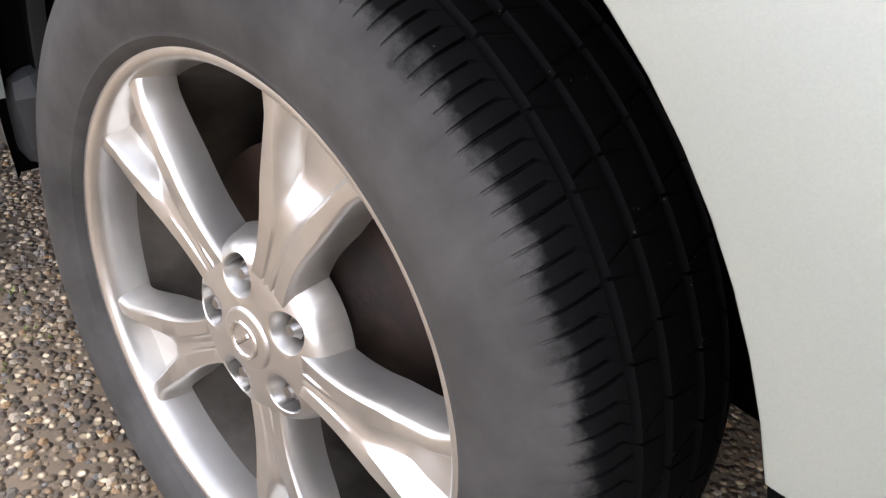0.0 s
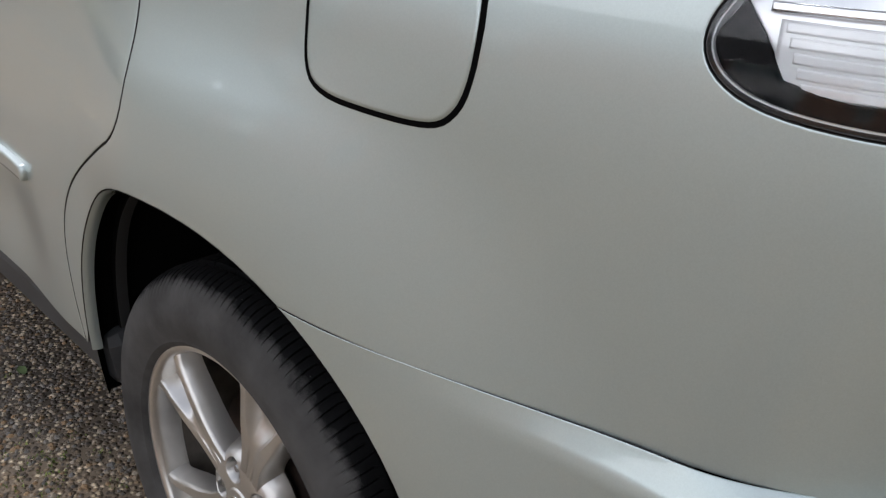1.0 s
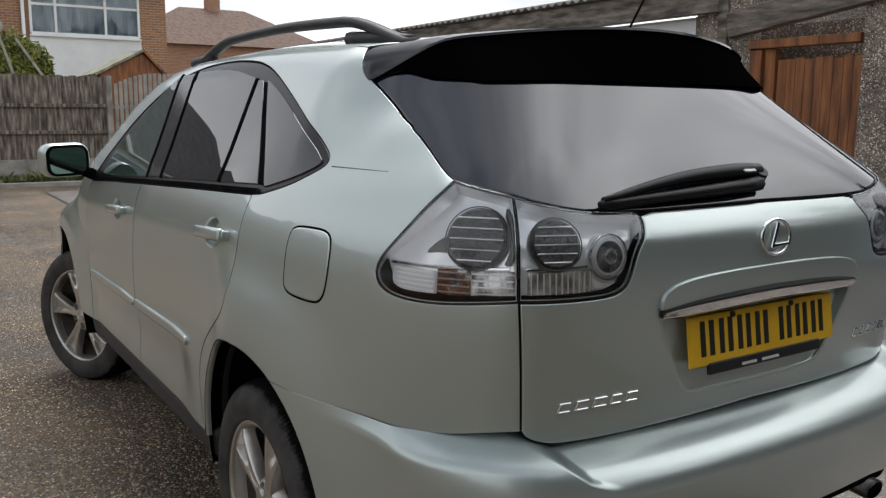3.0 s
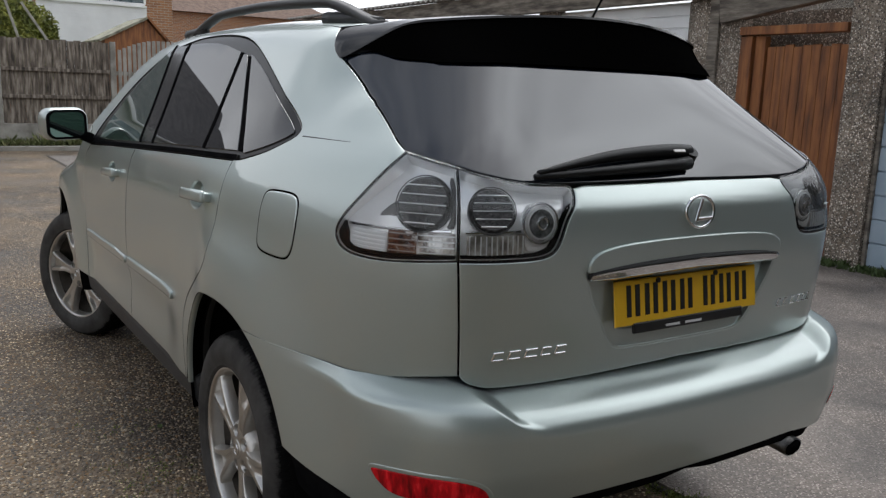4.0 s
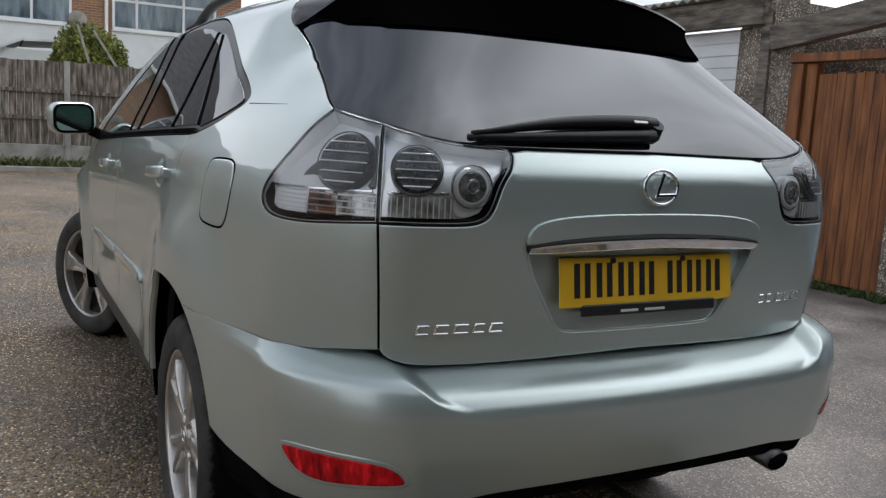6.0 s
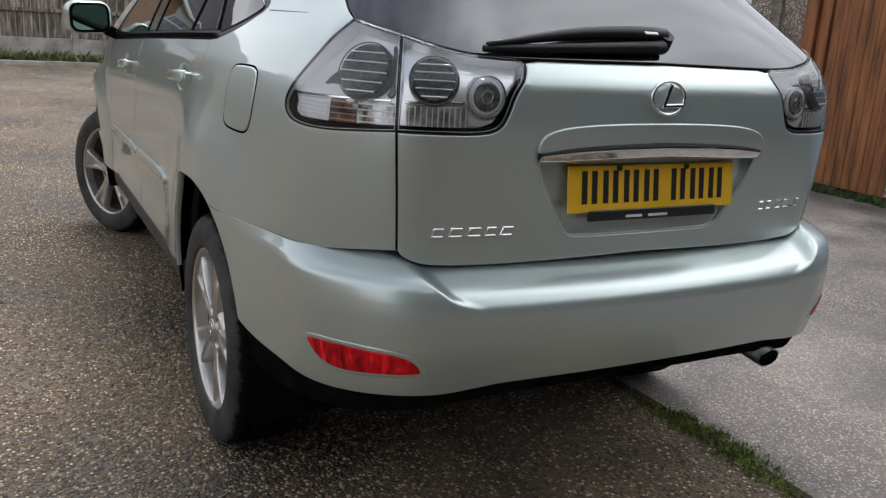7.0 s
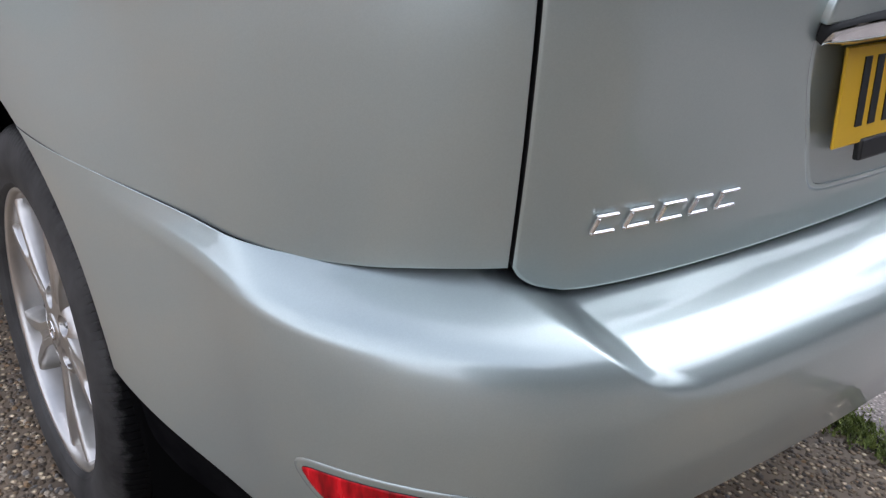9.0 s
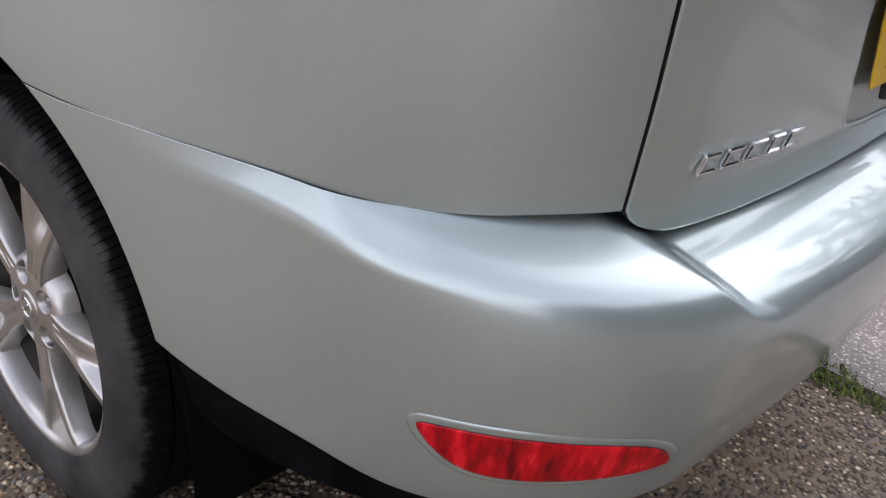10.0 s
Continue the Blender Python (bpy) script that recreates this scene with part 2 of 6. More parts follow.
def from_faces(name, verts, faces, normals=None, smooth=True):
    me = bpy.data.meshes.new(name)
    me.from_pydata([tuple(v) for v in verts], [], [tuple(int(i) for i in f) for f in faces])
    if smooth:
        me.polygons.foreach_set("use_smooth", [True] * len(me.polygons))
    if normals is not None:
        me.normals_split_custom_set_from_vertices([tuple(n) for n in normals])
    me.validate(clean_customdata=False)
    me.update()
    return me


def from_bm(name, bm, smooth=False):
    bmesh.ops.recalc_face_normals(bm, faces=bm.faces)
    me = bpy.data.meshes.new(name)
    bm.to_mesh(me)
    bm.free()
    if smooth:
        me.polygons.foreach_set("use_smooth", [True] * len(me.polygons))
    return me


def block(bm, size, at=(0, 0, 0), turn=(0, 0, 0), bevel=0.0, segments=2):
    """A box with rounded edges, added to bm."""
    m = pose(*at, *turn) @ Matrix.Diagonal((*size, 1))
    made = bmesh.ops.create_cube(bm, size=1, matrix=m)
    if bevel:
        edges = {e for v in made["verts"] for e in v.link_edges}
        bmesh.ops.bevel(bm, geom=list(edges), offset=bevel, segments=segments, affect="EDGES", profile=0.5)
    return bm


def box_mesh(name, size, at=(0, 0, 0), turn=(0, 0, 0), bevel=0.0, segments=2):
    return from_bm(name, block(bmesh.new(), size, at, turn, bevel, segments))


def rounded(points, rounds=2, closed=False):
    """Corner-cut a polyline; a point given twice stays sharp."""
    p = np.array(points, float)
    for _ in range(rounds):
        q = []
        n = len(p)
        for i in range(n if closed else n - 1):
            a, b = p[i], p[(i + 1) % n]
            q += [0.75 * a + 0.25 * b, 0.25 * a + 0.75 * b]
        p = np.array(q) if closed else np.array([p[0], *q, p[-1]])
    return p


def resample(loop, step):
    out = []
    n = len(loop)
    for i in range(n):
        a, b = loop[i], loop[(i + 1) % n]
        d = np.linalg.norm(b - a)
        if d < 1e-5:
            continue
        k = max(1, int(round(d / step)))
        out += [a + (b - a) * j / k for j in range(k)]
    keep = [p for i, p in enumerate(out) if np.linalg.norm(p - out[i - 1]) > 0.0025]
    return np.array(keep)


def area2(loop):
    x, y = loop[:, 0], loop[:, 1]
    return float(np.sum(x * np.roll(y, -1) - np.roll(x, -1) * y))


def inset(loop, d):
    """Move a counter-clockwise loop inwards by d."""
    e = np.roll(loop, -1, 0) - loop
    e /= np.maximum(np.linalg.norm(e, axis=1, keepdims=True), 1e-9)
    n = np.stack([-e[:, 1], e[:, 0]], 1)
    m = n + np.roll(n, 1, 0)
    m /= np.maximum((m * n).sum(1, keepdims=True), 0.6)
    return loop + m * d


def inside(points, loop):
    x, y = points[:, 0], points[:, 1]
    hit = np.zeros(len(points), bool)
    for (ax, ay), (bx, by) in zip(loop, np.roll(loop, -1, 0)):
        cross = ((ay > y) != (by > y)) & (x < (bx - ax) * (y - ay) / (by - ay + 1e-12) + ax)
        hit ^= cross
    return hit


def fill(loop, step, holes=(), extra=None):
    """Triangles over a loop less its holes: (points, faces, where the loops' own points went)."""
    lo, hi = loop.min(0), loop.max(0)
    gx, gy = np.meshgrid(np.arange(lo[0] + step[0] / 2, hi[0], step[0]), np.arange(lo[1] + step[1] / 2, hi[1], step[1]))
    grid = np.stack([gx.ravel(), gy.ravel()], 1)
    border = np.concatenate([loop, *holes])
    if extra is not None:
        lo_e, hi_e = extra.min(0) - 0.002, extra.max(0) + 0.002
        grid = np.concatenate([grid[~((grid > lo_e) & (grid < hi_e)).all(1)], extra])
    if len(grid):
        grid = grid[inside(grid, loop)]
    for hole in holes:
        grid = grid[~inside(grid, hole)]
    if len(grid):
        scaled = border / step
        far = np.array([np.min(np.sum((scaled - g / step) ** 2, 1)) for g in grid]) > (0.3 if extra is None else 0.12)
        grid = grid[far]
    pts = np.concatenate([border, grid]) if len(grid) else border
    edges, n = [], 0
    for ring in (loop, *holes):
        edges += [(n + i, n + (i + 1) % len(ring)) for i in range(len(ring))]
        n += len(ring)
    v, _, f, ov, _, _ = geometry.delaunay_2d_cdt([Vector(p) for p in pts], edges, [], 0, 1e-7)
    v = np.array([tuple(q) for q in v])
    f = np.array([tuple(t) for t in f if len(t) == 3])
    mid = v[f].mean(1)
    keep = inside(mid, loop)
    for hole in holes:
        keep &= ~inside(mid, hole)
    f = f[keep]
    where = {}
    for i, src in enumerate(ov):
        for k in src:
            where[k] = i
    return v, f, [where[i] for i in range(n)]


def skin(name, outline, solid, step=(0.03, 0.03), gap=0.0026, off=0.0, lip=0.004, depth=0.020, side=-1, weld=False, caster=None, edge=0.012, extra=None, even=False):
    """A panel cut from a solid's skin along an outline in wrap coordinates, with a rolled edge turned inwards.
    side -1: the left one, 1: its mirror image; weld: both halves as one panel, joined where x is 0;
    even: the normals follow one low curve over the whole panel, as on blown glass."""
    caster = caster or cast
    loop = resample(np.array(outline, float), edge)
    if area2(loop) < 0:
        loop = loop[::-1]
    loop = inset(loop, gap)
    inner = inset(loop, lip)
    pts, faces, ring = fill(inner, step, extra=extra)
    p, n = caster(pts[:, 0], pts[:, 1], solid, off)
    if weld:
        mid = np.abs(p[:, 0]) < 0.02
        mid[:] = mid & (pts[:, 0] > 1.145 - lip - gap)
    po, no = caster(loop[:, 0], loop[:, 1], solid, off)
    if even:
        n, no = even_normals(p, n, p), even_normals(p, n, po)
    out = po - p[ring]
    out -= (out * no).sum(1, keepdims=True) * no
    out /= np.maximum(np.linalg.norm(out, axis=1, keepdims=True), 1e-9)
    k, base = len(loop), len(p)
    rings = [(po - no * 0.3 * lip, 0.75 * no + 0.66 * out), (po + out * 0.0004 - no * lip, 0.25 * no + 0.97 * out), (po - no * depth, 0.1 * no + out)]
    verts, norms, fs = [p], [n], [tuple(f) for f in faces]
    last = list(ring)
    for j, (q, m) in enumerate(rings):
        verts.append(q)
        norms.append(m / np.linalg.norm(m, axis=1, keepdims=True))
        now = list(range(base + j * k, base + (j + 1) * k))
        for i in range(k):
            fs.append((last[i], now[i], now[(i + 1) % k], last[(i + 1) % k]))
        last = now
    verts, norms = np.concatenate(verts), np.concatenate(norms)
    fs = oriented(verts, norms, fs)
    if weld:
        flip = verts * [-1, 1, 1], norms * [-1, 1, 1]
        count = len(verts)
        fs = fs + [tuple(i + count for i in f[::-1]) for f in fs]
        verts, norms = np.concatenate([verts, flip[0]]), np.concatenate([norms, flip[1]])
    elif side > 0:
        verts, norms, fs = verts * [-1, 1, 1], norms * [-1, 1, 1], [f[::-1] for f in fs]
    me = from_faces(name, verts, fs, norms)
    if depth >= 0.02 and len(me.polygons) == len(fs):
        # the turned-in edge is painted black for the shade in the panel gap
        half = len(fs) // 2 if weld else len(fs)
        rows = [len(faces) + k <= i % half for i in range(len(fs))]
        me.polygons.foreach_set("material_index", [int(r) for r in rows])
        me["gap_shaded"] = 1
    return me


def even_normals(at, norms, places):
    """The normals' broad course over a panel, without its small waves."""
    mid, size = at.mean(0), np.abs(at - at.mean(0)).max(0)
    at, norms = np.concatenate([at, at * [-1, 1, 1]]), np.concatenate([norms, norms * [-1, 1, 1]])

    def terms(q):
        x, z = q[:, 0], (q[:, 2] - mid[2]) / size[2]
        return np.stack([1 + 0 * x, x, z, x * x, x * z, z * z, x ** 3, x * x * z, x ** 4], 1)

    fit = np.linalg.lstsq(terms(at), norms, rcond=None)[0]
    out = terms(places) @ fit - [0, 0.10, 0]
    # the pane's foot stands steeper
    out[:, 1] -= 0.16 * np.clip((mid[2] - places[:, 2]) / size[2] - 0.1, 0, 1) ** 2
    return out / np.linalg.norm(out, axis=1, keepdims=True)


def oriented(verts, norms, fs):
    out = []
    for f in fs:
        a, b, c = verts[f[0]], verts[f[1]], verts[f[2]]
        g = np.cross(b - a, c - a)
        out.append(tuple(f) if g @ (norms[f[0]] + norms[f[1]] + norms[f[2]]) >= 0 else tuple(f[::-1]))
    return out


def cast_down(x, y, solid, off=0.0):
    """Skin points under the sky, for roof, windscreen and bonnet."""
    x, y = np.asarray(x, float), np.asarray(y, float)
    lo, hi = np.full(x.shape, 0.6), np.full(x.shape, 2.0)
    for _ in range(42):
        mid = (lo + hi) / 2
        out = solid(x, y, mid) > 0
        hi, lo = np.where(out, mid, hi), np.where(out, lo, mid)
    p = np.stack([x, y, lo], -1)
    n = slope(solid, p)
    return p + n * off, n


def lathe(name, profile, segments=96, axis="x", closed=False, smooth=True, sharp=None):
    """A profile of (radius, along) turned round the x axis."""
    prof = np.array(profile, float)
    ang = np.linspace(0, 2 * np.pi, segments, endpoint=False)
    v = np.stack([np.broadcast_to(prof[:, 1], (segments, len(prof))), -np.outer(np.cos(ang), prof[:, 0]), np.outer(np.sin(ang), prof[:, 0])], -1).reshape(-1, 3)
    m = len(prof)
    fs = [(i * m + j, i * m + j + 1, ((i + 1) % segments) * m + j + 1, ((i + 1) % segments) * m + j)
          for i in range(segments) for j in range(m - 1 + closed) if j + 1 < m]
    if closed:
        fs += [(i * m + m - 1, i * m, ((i + 1) % segments) * m, ((i + 1) % segments) * m + m - 1) for i in range(segments)]
    me = from_faces(name, v, fs, smooth=smooth)
    fix(me)
    return me


def fix(me):
    bm = bmesh.new()
    bm.from_mesh(me)
    bmesh.ops.recalc_face_normals(bm, faces=bm.faces)
    bm.to_mesh(me)
    bm.free()


def tube(name, points, radius, sides=8, squash=1.0):
    """A round bar along a line of points."""
    p = np.array(points, float)
    r = np.broadcast_to(np.asarray(radius, float), (len(p),))
    d = np.gradient(p, axis=0)
    d /= np.linalg.norm(d, axis=1, keepdims=True)
    up = np.where(np.abs(d[:, 2:3]) > 0.9, [[1.0, 0, 0]], [[0, 0, 1.0]])
    a = np.cross(d, up)
    a /= np.linalg.norm(a, axis=1, keepdims=True)
    b = np.cross(a, d)
    ang = np.linspace(0, 2 * np.pi, sides, endpoint=False)
    v = (p[:, None] + r[:, None, None] * (np.cos(ang)[None, :, None] * a[:, None] + squash * np.sin(ang)[None, :, None] * b[:, None])).reshape(-1, 3)
    k = sides
    fs = [(i * k + j, i * k + (j + 1) % k, (i + 1) * k + (j + 1) % k, (i + 1) * k + j) for i in range(len(p) - 1) for j in range(k)]
    fs += [tuple(range(k))[::-1], tuple(range((len(p) - 1) * k, len(p) * k))]
    me = from_faces(name, v, fs)
    fix(me)
    return me


# ---- ground ----
TARMAC = stony("worn_tarmac", [(0.11, 0.076, 0.046), (0.23, 0.153, 0.084), (0.38, 0.290, 0.180), (0.055, 0.041, 0.028), (0.72, 0.58, 0.39), (0.15, 0.106, 0.065), (0.07, 0.052, 0.035)], [(0.034, 0.024, 0.016), (0.165, 0.120, 0.076)], 82, depth=0.008, bump=1.0, dark=0.5)
APRON = stony("concrete_apron", [(0.125, 0.108, 0.095), (0.20, 0.172, 0.15), (0.075, 0.064, 0.056), (0.34, 0.30, 0.265)], [(0.072, 0.061, 0.053), (0.165, 0.143, 0.126)], 110, depth=0.003, patch_scale=0.9, dark=0.45)
MOSS = mottle(material("moss", rough=0.95), [(0.05, 0.065, 0.016), (0.13, 0.17, 0.035), (0.24, 0.28, 0.07)], 40, bump=0.6, fine=200, depth=0.01)
SOIL = mottle(material("dark_soil", rough=0.95), [(0.025, 0.02, 0.015), (0.06, 0.05, 0.038)], 25, bump=0.5, fine=150, depth=0.008)


def slab(name, x0, x1, y0, y1, top, mat, label, category, depth=0.3):
    me = box_mesh(name, (x1 - x0, y1 - y0, depth), ((x0 + x1) / 2, (y0 + y1) / 2, top - depth / 2))
    return tagged(part(name, me, mat), label, category, kind="structure")


slab("ground", -2000, 2000, -2000, 2000, 0.0, TARMAC, "worn brown tarmac with exposed small stones", "ground")
slab("pavement", 0.685, 5.6, -14, 14.5, 0.008, APRON, "pale concrete apron before the garages", "apron", 0.2)
slab("trim", 0.640, 0.69, -14, 14.5, 0.004, SOIL, "earth-filled joint along the apron edge", "joint", 0.2)

# moss and grass tufts growing in the joint
rng = random.Random(5)


def tufts(name, places, mat, label, blades=9, height=0.02):
    v, fs = [], []
    for x, y, z, big in places:
        for _ in range(blades):
            a, lean = rng.uniform(0, 6.28), rng.uniform(0.2, 1.0)
            h, w = height * big * rng.uniform(0.5, 1.2), 0.0022 * (1 + big)
            ox, oy = x + rng.gauss(0, 0.012), y + rng.gauss(0, 0.012)
            dx, dy = math.cos(a), math.sin(a)
            k = len(v)
            v += [(ox - dy * w, oy + dx * w, z), (ox + dy * w, oy - dx * w, z), (ox + dx * h * lean * 0.5 + dy * w * 0.5, oy + dy * h * lean * 0.5 - dx * w * 0.5, z + h * 0.7), (ox + dx * h * lean, oy + dy * h * lean, z + h)]
            fs += [(k, k + 1, k + 2), (k, k + 2, k + 3)]
    return tagged(part(name, from_faces(name, v, fs), mat), label, "moss", kind="stuff")


spots = []
for _ in range(6500):
    y = rng.uniform(-2.6, 5.0)
    density = 0.5 + 0.5 * math.sin(y * 5.1 + 1.7 * math.sin(y * 2.3))
    if rng.random() < 0.08 + 0.92 * density ** 2:
        spots.append((0.660 + rng.gauss(0, 0.030) + 0.018 * math.sin(y * 7), y, 0.003, 0.4 + 0.8 * density * rng.random()))
tufts("joint_moss", spots, MOSS, "green moss growing in the joint of the paving")

patch = [(rng.gauss(cx, 0.10), rng.gauss(cy, 0.11), 0.002, rng.uniform(0.2, 0.45)) for cx, cy, n in ((-0.98, 0.66, 45), (-1.08, 0.30, 14), (-1.02, 1.25, 12)) for _ in range(n)]
tufts("ground_moss", patch, MOSS, "thin green moss between the stones of the tarmac", 7)

# loose stones standing proud of the tarmac beside the car
STONES = material("pebbles", rough=0.75)
hue = node(STONES, "ShaderNodeNewGeometry")
pick = node(STONES, "ShaderNodeValToRGB")
pick.color_ramp.interpolation = "CONSTANT"
tones = [(0.09, 0.075, 0.058), (0.20, 0.145, 0.09), (0.30, 0.245, 0.18), (0.13, 0.118, 0.105), (0.36, 0.30, 0.22), (0.24, 0.15, 0.075), (0.17, 0.15, 0.125)]
while len(pick.color_ramp.elements) < len(tones):
    pick.color_ramp.elements.new(0.5)
for i, c in enumerate(tones):
    pick.color_ramp.elements[i].position, pick.color_ramp.elements[i].color = i / len(tones), (*c, 1)
link(STONES, hue, "Random Per Island", pick, "Fac")
link(STONES, pick, "Color", shader(STONES), "Base Color")


def pebbles(count, x0, x1, y0, y1):
    v, fs = [], []
    base = [(1, 0, 0), (0.5, 0.87, 0), (-0.5, 0.87, 0), (-1, 0, 0), (-0.5, -0.87, 0), (0.5, -0.87, 0), (0.55, 0, 0.8), (-0.3, 0.48, 0.85), (-0.3, -0.48, 0.8)]
    tri = [(0, 1, 6), (1, 7, 6), (1, 2, 7), (2, 3, 7), (3, 8, 7), (3, 4, 8), (4, 5, 8), (5, 6, 8), (5, 0, 6), (6, 7, 8)]
    for _ in range(count):
        x, y = rng.uniform(x0, x1), rng.uniform(y0, y1)
        near = math.hypot((x + 1.2) / 1.3, (y - 0.9) / 1.7)
        if rng.random() > 0.10 + 0.9 * math.exp(-near ** 2):
            continue
        r, a = rng.choice((0.0035, 0.0045, 0.0055, 0.007)) * rng.uniform(0.8, 1.25), rng.uniform(0, 6.28)
        c, s, flat, long = math.cos(a), math.sin(a), rng.uniform(0.5, 0.9), rng.uniform(0.7, 1.3)
        k = len(v)
        for px, py, pz in base:
            px, py = px * r * long * rng.uniform(0.85, 1.1), py * r * rng.uniform(0.85, 1.1)
            v.append((x + c * px - s * py, y + s * px + c * py, pz * r * flat))
        fs += [tuple(k + i for i in t) for t in tri]
    return tagged(part("loose_stones", from_faces("loose_stones", v, fs, smooth=False), STONES), "small brown and grey stones set in the tarmac", "gravel", kind="stuff")


pebbles(150000, -4.5, 0.58, -2.4, 6.0)


# ---- the car's outer skin as one smooth solid; x across, y ahead, z up, rear axle over the origin ----
def curve(knots):
    """A smooth monotone curve through (at, value) knots."""
    k = np.array(knots, float)
    a, v = k[:, 0], k[:, 1]
    h, d = np.diff(a), np.diff(v) / np.diff(a)
    m = np.zeros(len(a))
    for i in range(1, len(a) - 1):
        if d[i - 1] * d[i] > 0:
            w1, w2 = 2 * h[i] + h[i - 1], h[i] + 2 * h[i - 1]
            m[i] = (w1 + w2) / (w1 / d[i - 1] + w2 / d[i])
    m[0], m[-1] = d[0], d[-1]

    def at(q):
        q = np.asarray(q, float)
        i = np.clip(np.searchsorted(a, q) - 1, 0, len(h) - 1)
        t = (np.clip(q, a[0] - 0.1, a[-1] + 0.1) - a[i]) / h[i]
        t2, t3 = t * t, t * t * t
        return ((2 * t3 - 3 * t2 + 1) * v[i] + (t3 - 2 * t2 + t) * h[i] * m[i]
                + (3 * t2 - 2 * t3) * v[i + 1] + (t3 - t2) * h[i] * m[i + 1])

    return at


def ease(lo, hi, q):
    t = np.clip((q - lo) / (hi - lo), 0, 1)
    return t * t * (3 - 2 * t)


def meet(a, b, r):
    """Where two solids meet, with a rounded edge."""
    return np.minimum(np.maximum(a, b), -r) + np.hypot(np.maximum(a + r, 0), np.maximum(b + r, 0))


AXLE_F, HUB_Z, TYRE_R, ARCH_R = 2.715, 0.352, 0.358, 0.455
SIDE = curve([(0.2, 0.83), (0.35, 0.862), (0.5, 0.876), (0.7, 0.884), (0.86, 0.887), (1.0, 0.884), (1.08, 0.877),
              (1.15, 0.862), (1.22, 0.832), (1.315, 0.782), (1.45, 0.715), (1.6, 0.64), (1.75, 0.56)])
TAIL = curve([(0.2, 0.80), (0.6, 0.89), (0.80, 0.912), (0.95, 0.930), (1.10, 0.942), (1.18, 0.938), (1.215, 0.918),
              (1.26, 0.872), (1.35, 0.765), (1.45, 0.645), (1.56, 0.51), (1.7, 0.34)])
ROOF = curve([(-0.8, 1.59), (-0.5, 1.62), (0, 1.66), (0.6, 1.68), (1.2, 1.67), (1.5, 1.65), (1.75, 1.585), (2.0, 1.44), (2.45, 1.13),
              (2.65, 1.075), (3.1, 0.98), (3.4, 0.88), (3.64, 0.72)])


def flare(y, z):
    """The swell of the wings over the wheel arches."""
    out = 0.0
    for at, much in ((0.0, 0.042), (AXLE_F, 0.035)):
        d = np.hypot(y - at, (z - HUB_Z) * 0.95)
        out = out + much * (1 - ease(ARCH_R + 0.005, 0.74, d)) * (1 - 0.65 * ease(0.05, 0.3, y - at))
    return out


def half_width(y, z):
    w = SIDE(z) - 0.078 * np.maximum(0.3 - y, 0) ** 2 * (1 - 0.25 * ease(1.2, 1.5, z)) - 0.035 * np.maximum(y - 2.0, 0) ** 2
    w = w - 0.12 * ease(1.25, 1.50, z) * ease(-0.05, -0.50, y)
    w = w + 0.028 * np.exp(-((z - 1.41) / 0.075) ** 2 - ((y + 0.44) / 0.14) ** 2)
    w = w - 0.012 * np.exp(-((z - 0.60) / 0.09) ** 2) * ease(0.45, 0.7, y) * (1 - ease(1.95, 2.2, y))
    return w + flare(y, z) * (1 - ease(0.95, 1.1, z))


def hull(x, y, z):
    x = np.abs(x)
    a = x - half_width(y, z)
    b = -y - (TAIL(z) - 0.10 * x ** 2 - 0.03 * x ** 4)
    c = z - (ROOF(y) - 0.045 * (x / 0.6) ** 2)
    e = y - (3.63 - 0.25 * x ** 2)
    r = 0.22 - 0.09 * ease(1.15, 1.30, z)
    body = meet(a, b, r)
    body = meet(body, c, 0.07)
    return meet(body, e, 0.3)


# rear bumper: the ledge under the tailgate and the rounder outer shoulders
LEDGE = curve([(0.28, 0.91), (0.36, 0.955), (0.44, 0.988), (0.55, 1.010), (0.62, 1.017), (0.685, 1.0175), (0.706, 1.0135), (0.726, 1.001),
               (0.743, 0.978), (0.758, 0.945), (0.770, 0.910), (0.779, 0.879), (0.787, 0.85), (0.85, 0.62)])
SHOULDER = curve([(0.28, 0.86), (0.36, 0.915), (0.44, 0.965), (0.55, 1.000), (0.62, 1.014), (0.69, 1.017), (0.72, 1.0135), (0.745, 1.006), (0.760, 0.997),
                  (0.773, 0.982), (0.784, 0.961), (0.792, 0.939), (0.80, 0.915), (0.815, 0.888), (0.86, 0.82)])
SWELL = curve([(0.28, 0.0), (0.40, 0.02), (0.5, 0.031), (0.7, 0.038), (0.758, 0.038), (0.770, 0.033), (0.780, 0.023), (0.791, 0.012), (0.80, 0.004), (0.86, -0.05)])


def bumper_solid(x, y, z):
    x = np.abs(x)
    wide = 0.030 + 1.5 * np.maximum(0.735 - z, 0) + 0.6 * np.maximum(z - 0.735, 0)
    t = (0.586 + np.maximum(z - 0.747, -0.05) * 1.25 - x) / wide
    inner = ease(0.0, 1.0, t)
    inner = inner * ease(0.60, 0.70, z)
    prof = LEDGE(z) * inner + SHOULDER(z) * (1 - inner)
    b = -y - (prof - 0.10 * x ** 2 - 0.03 * x ** 4)
    bulge = ease(-0.33, -0.84, y)
    w = half_width(y, np.minimum(z, 0.8)) + bulge * SWELL(z)
    w = w - 0.35 * np.maximum(0.52 - z, 0) ** 1.5 * (0.3 + bulge)
    return meet(x - w, b, 0.225)


PIVOT_X, PIVOT_Y, TURN_LEN = 0.45, -0.45, 0.70


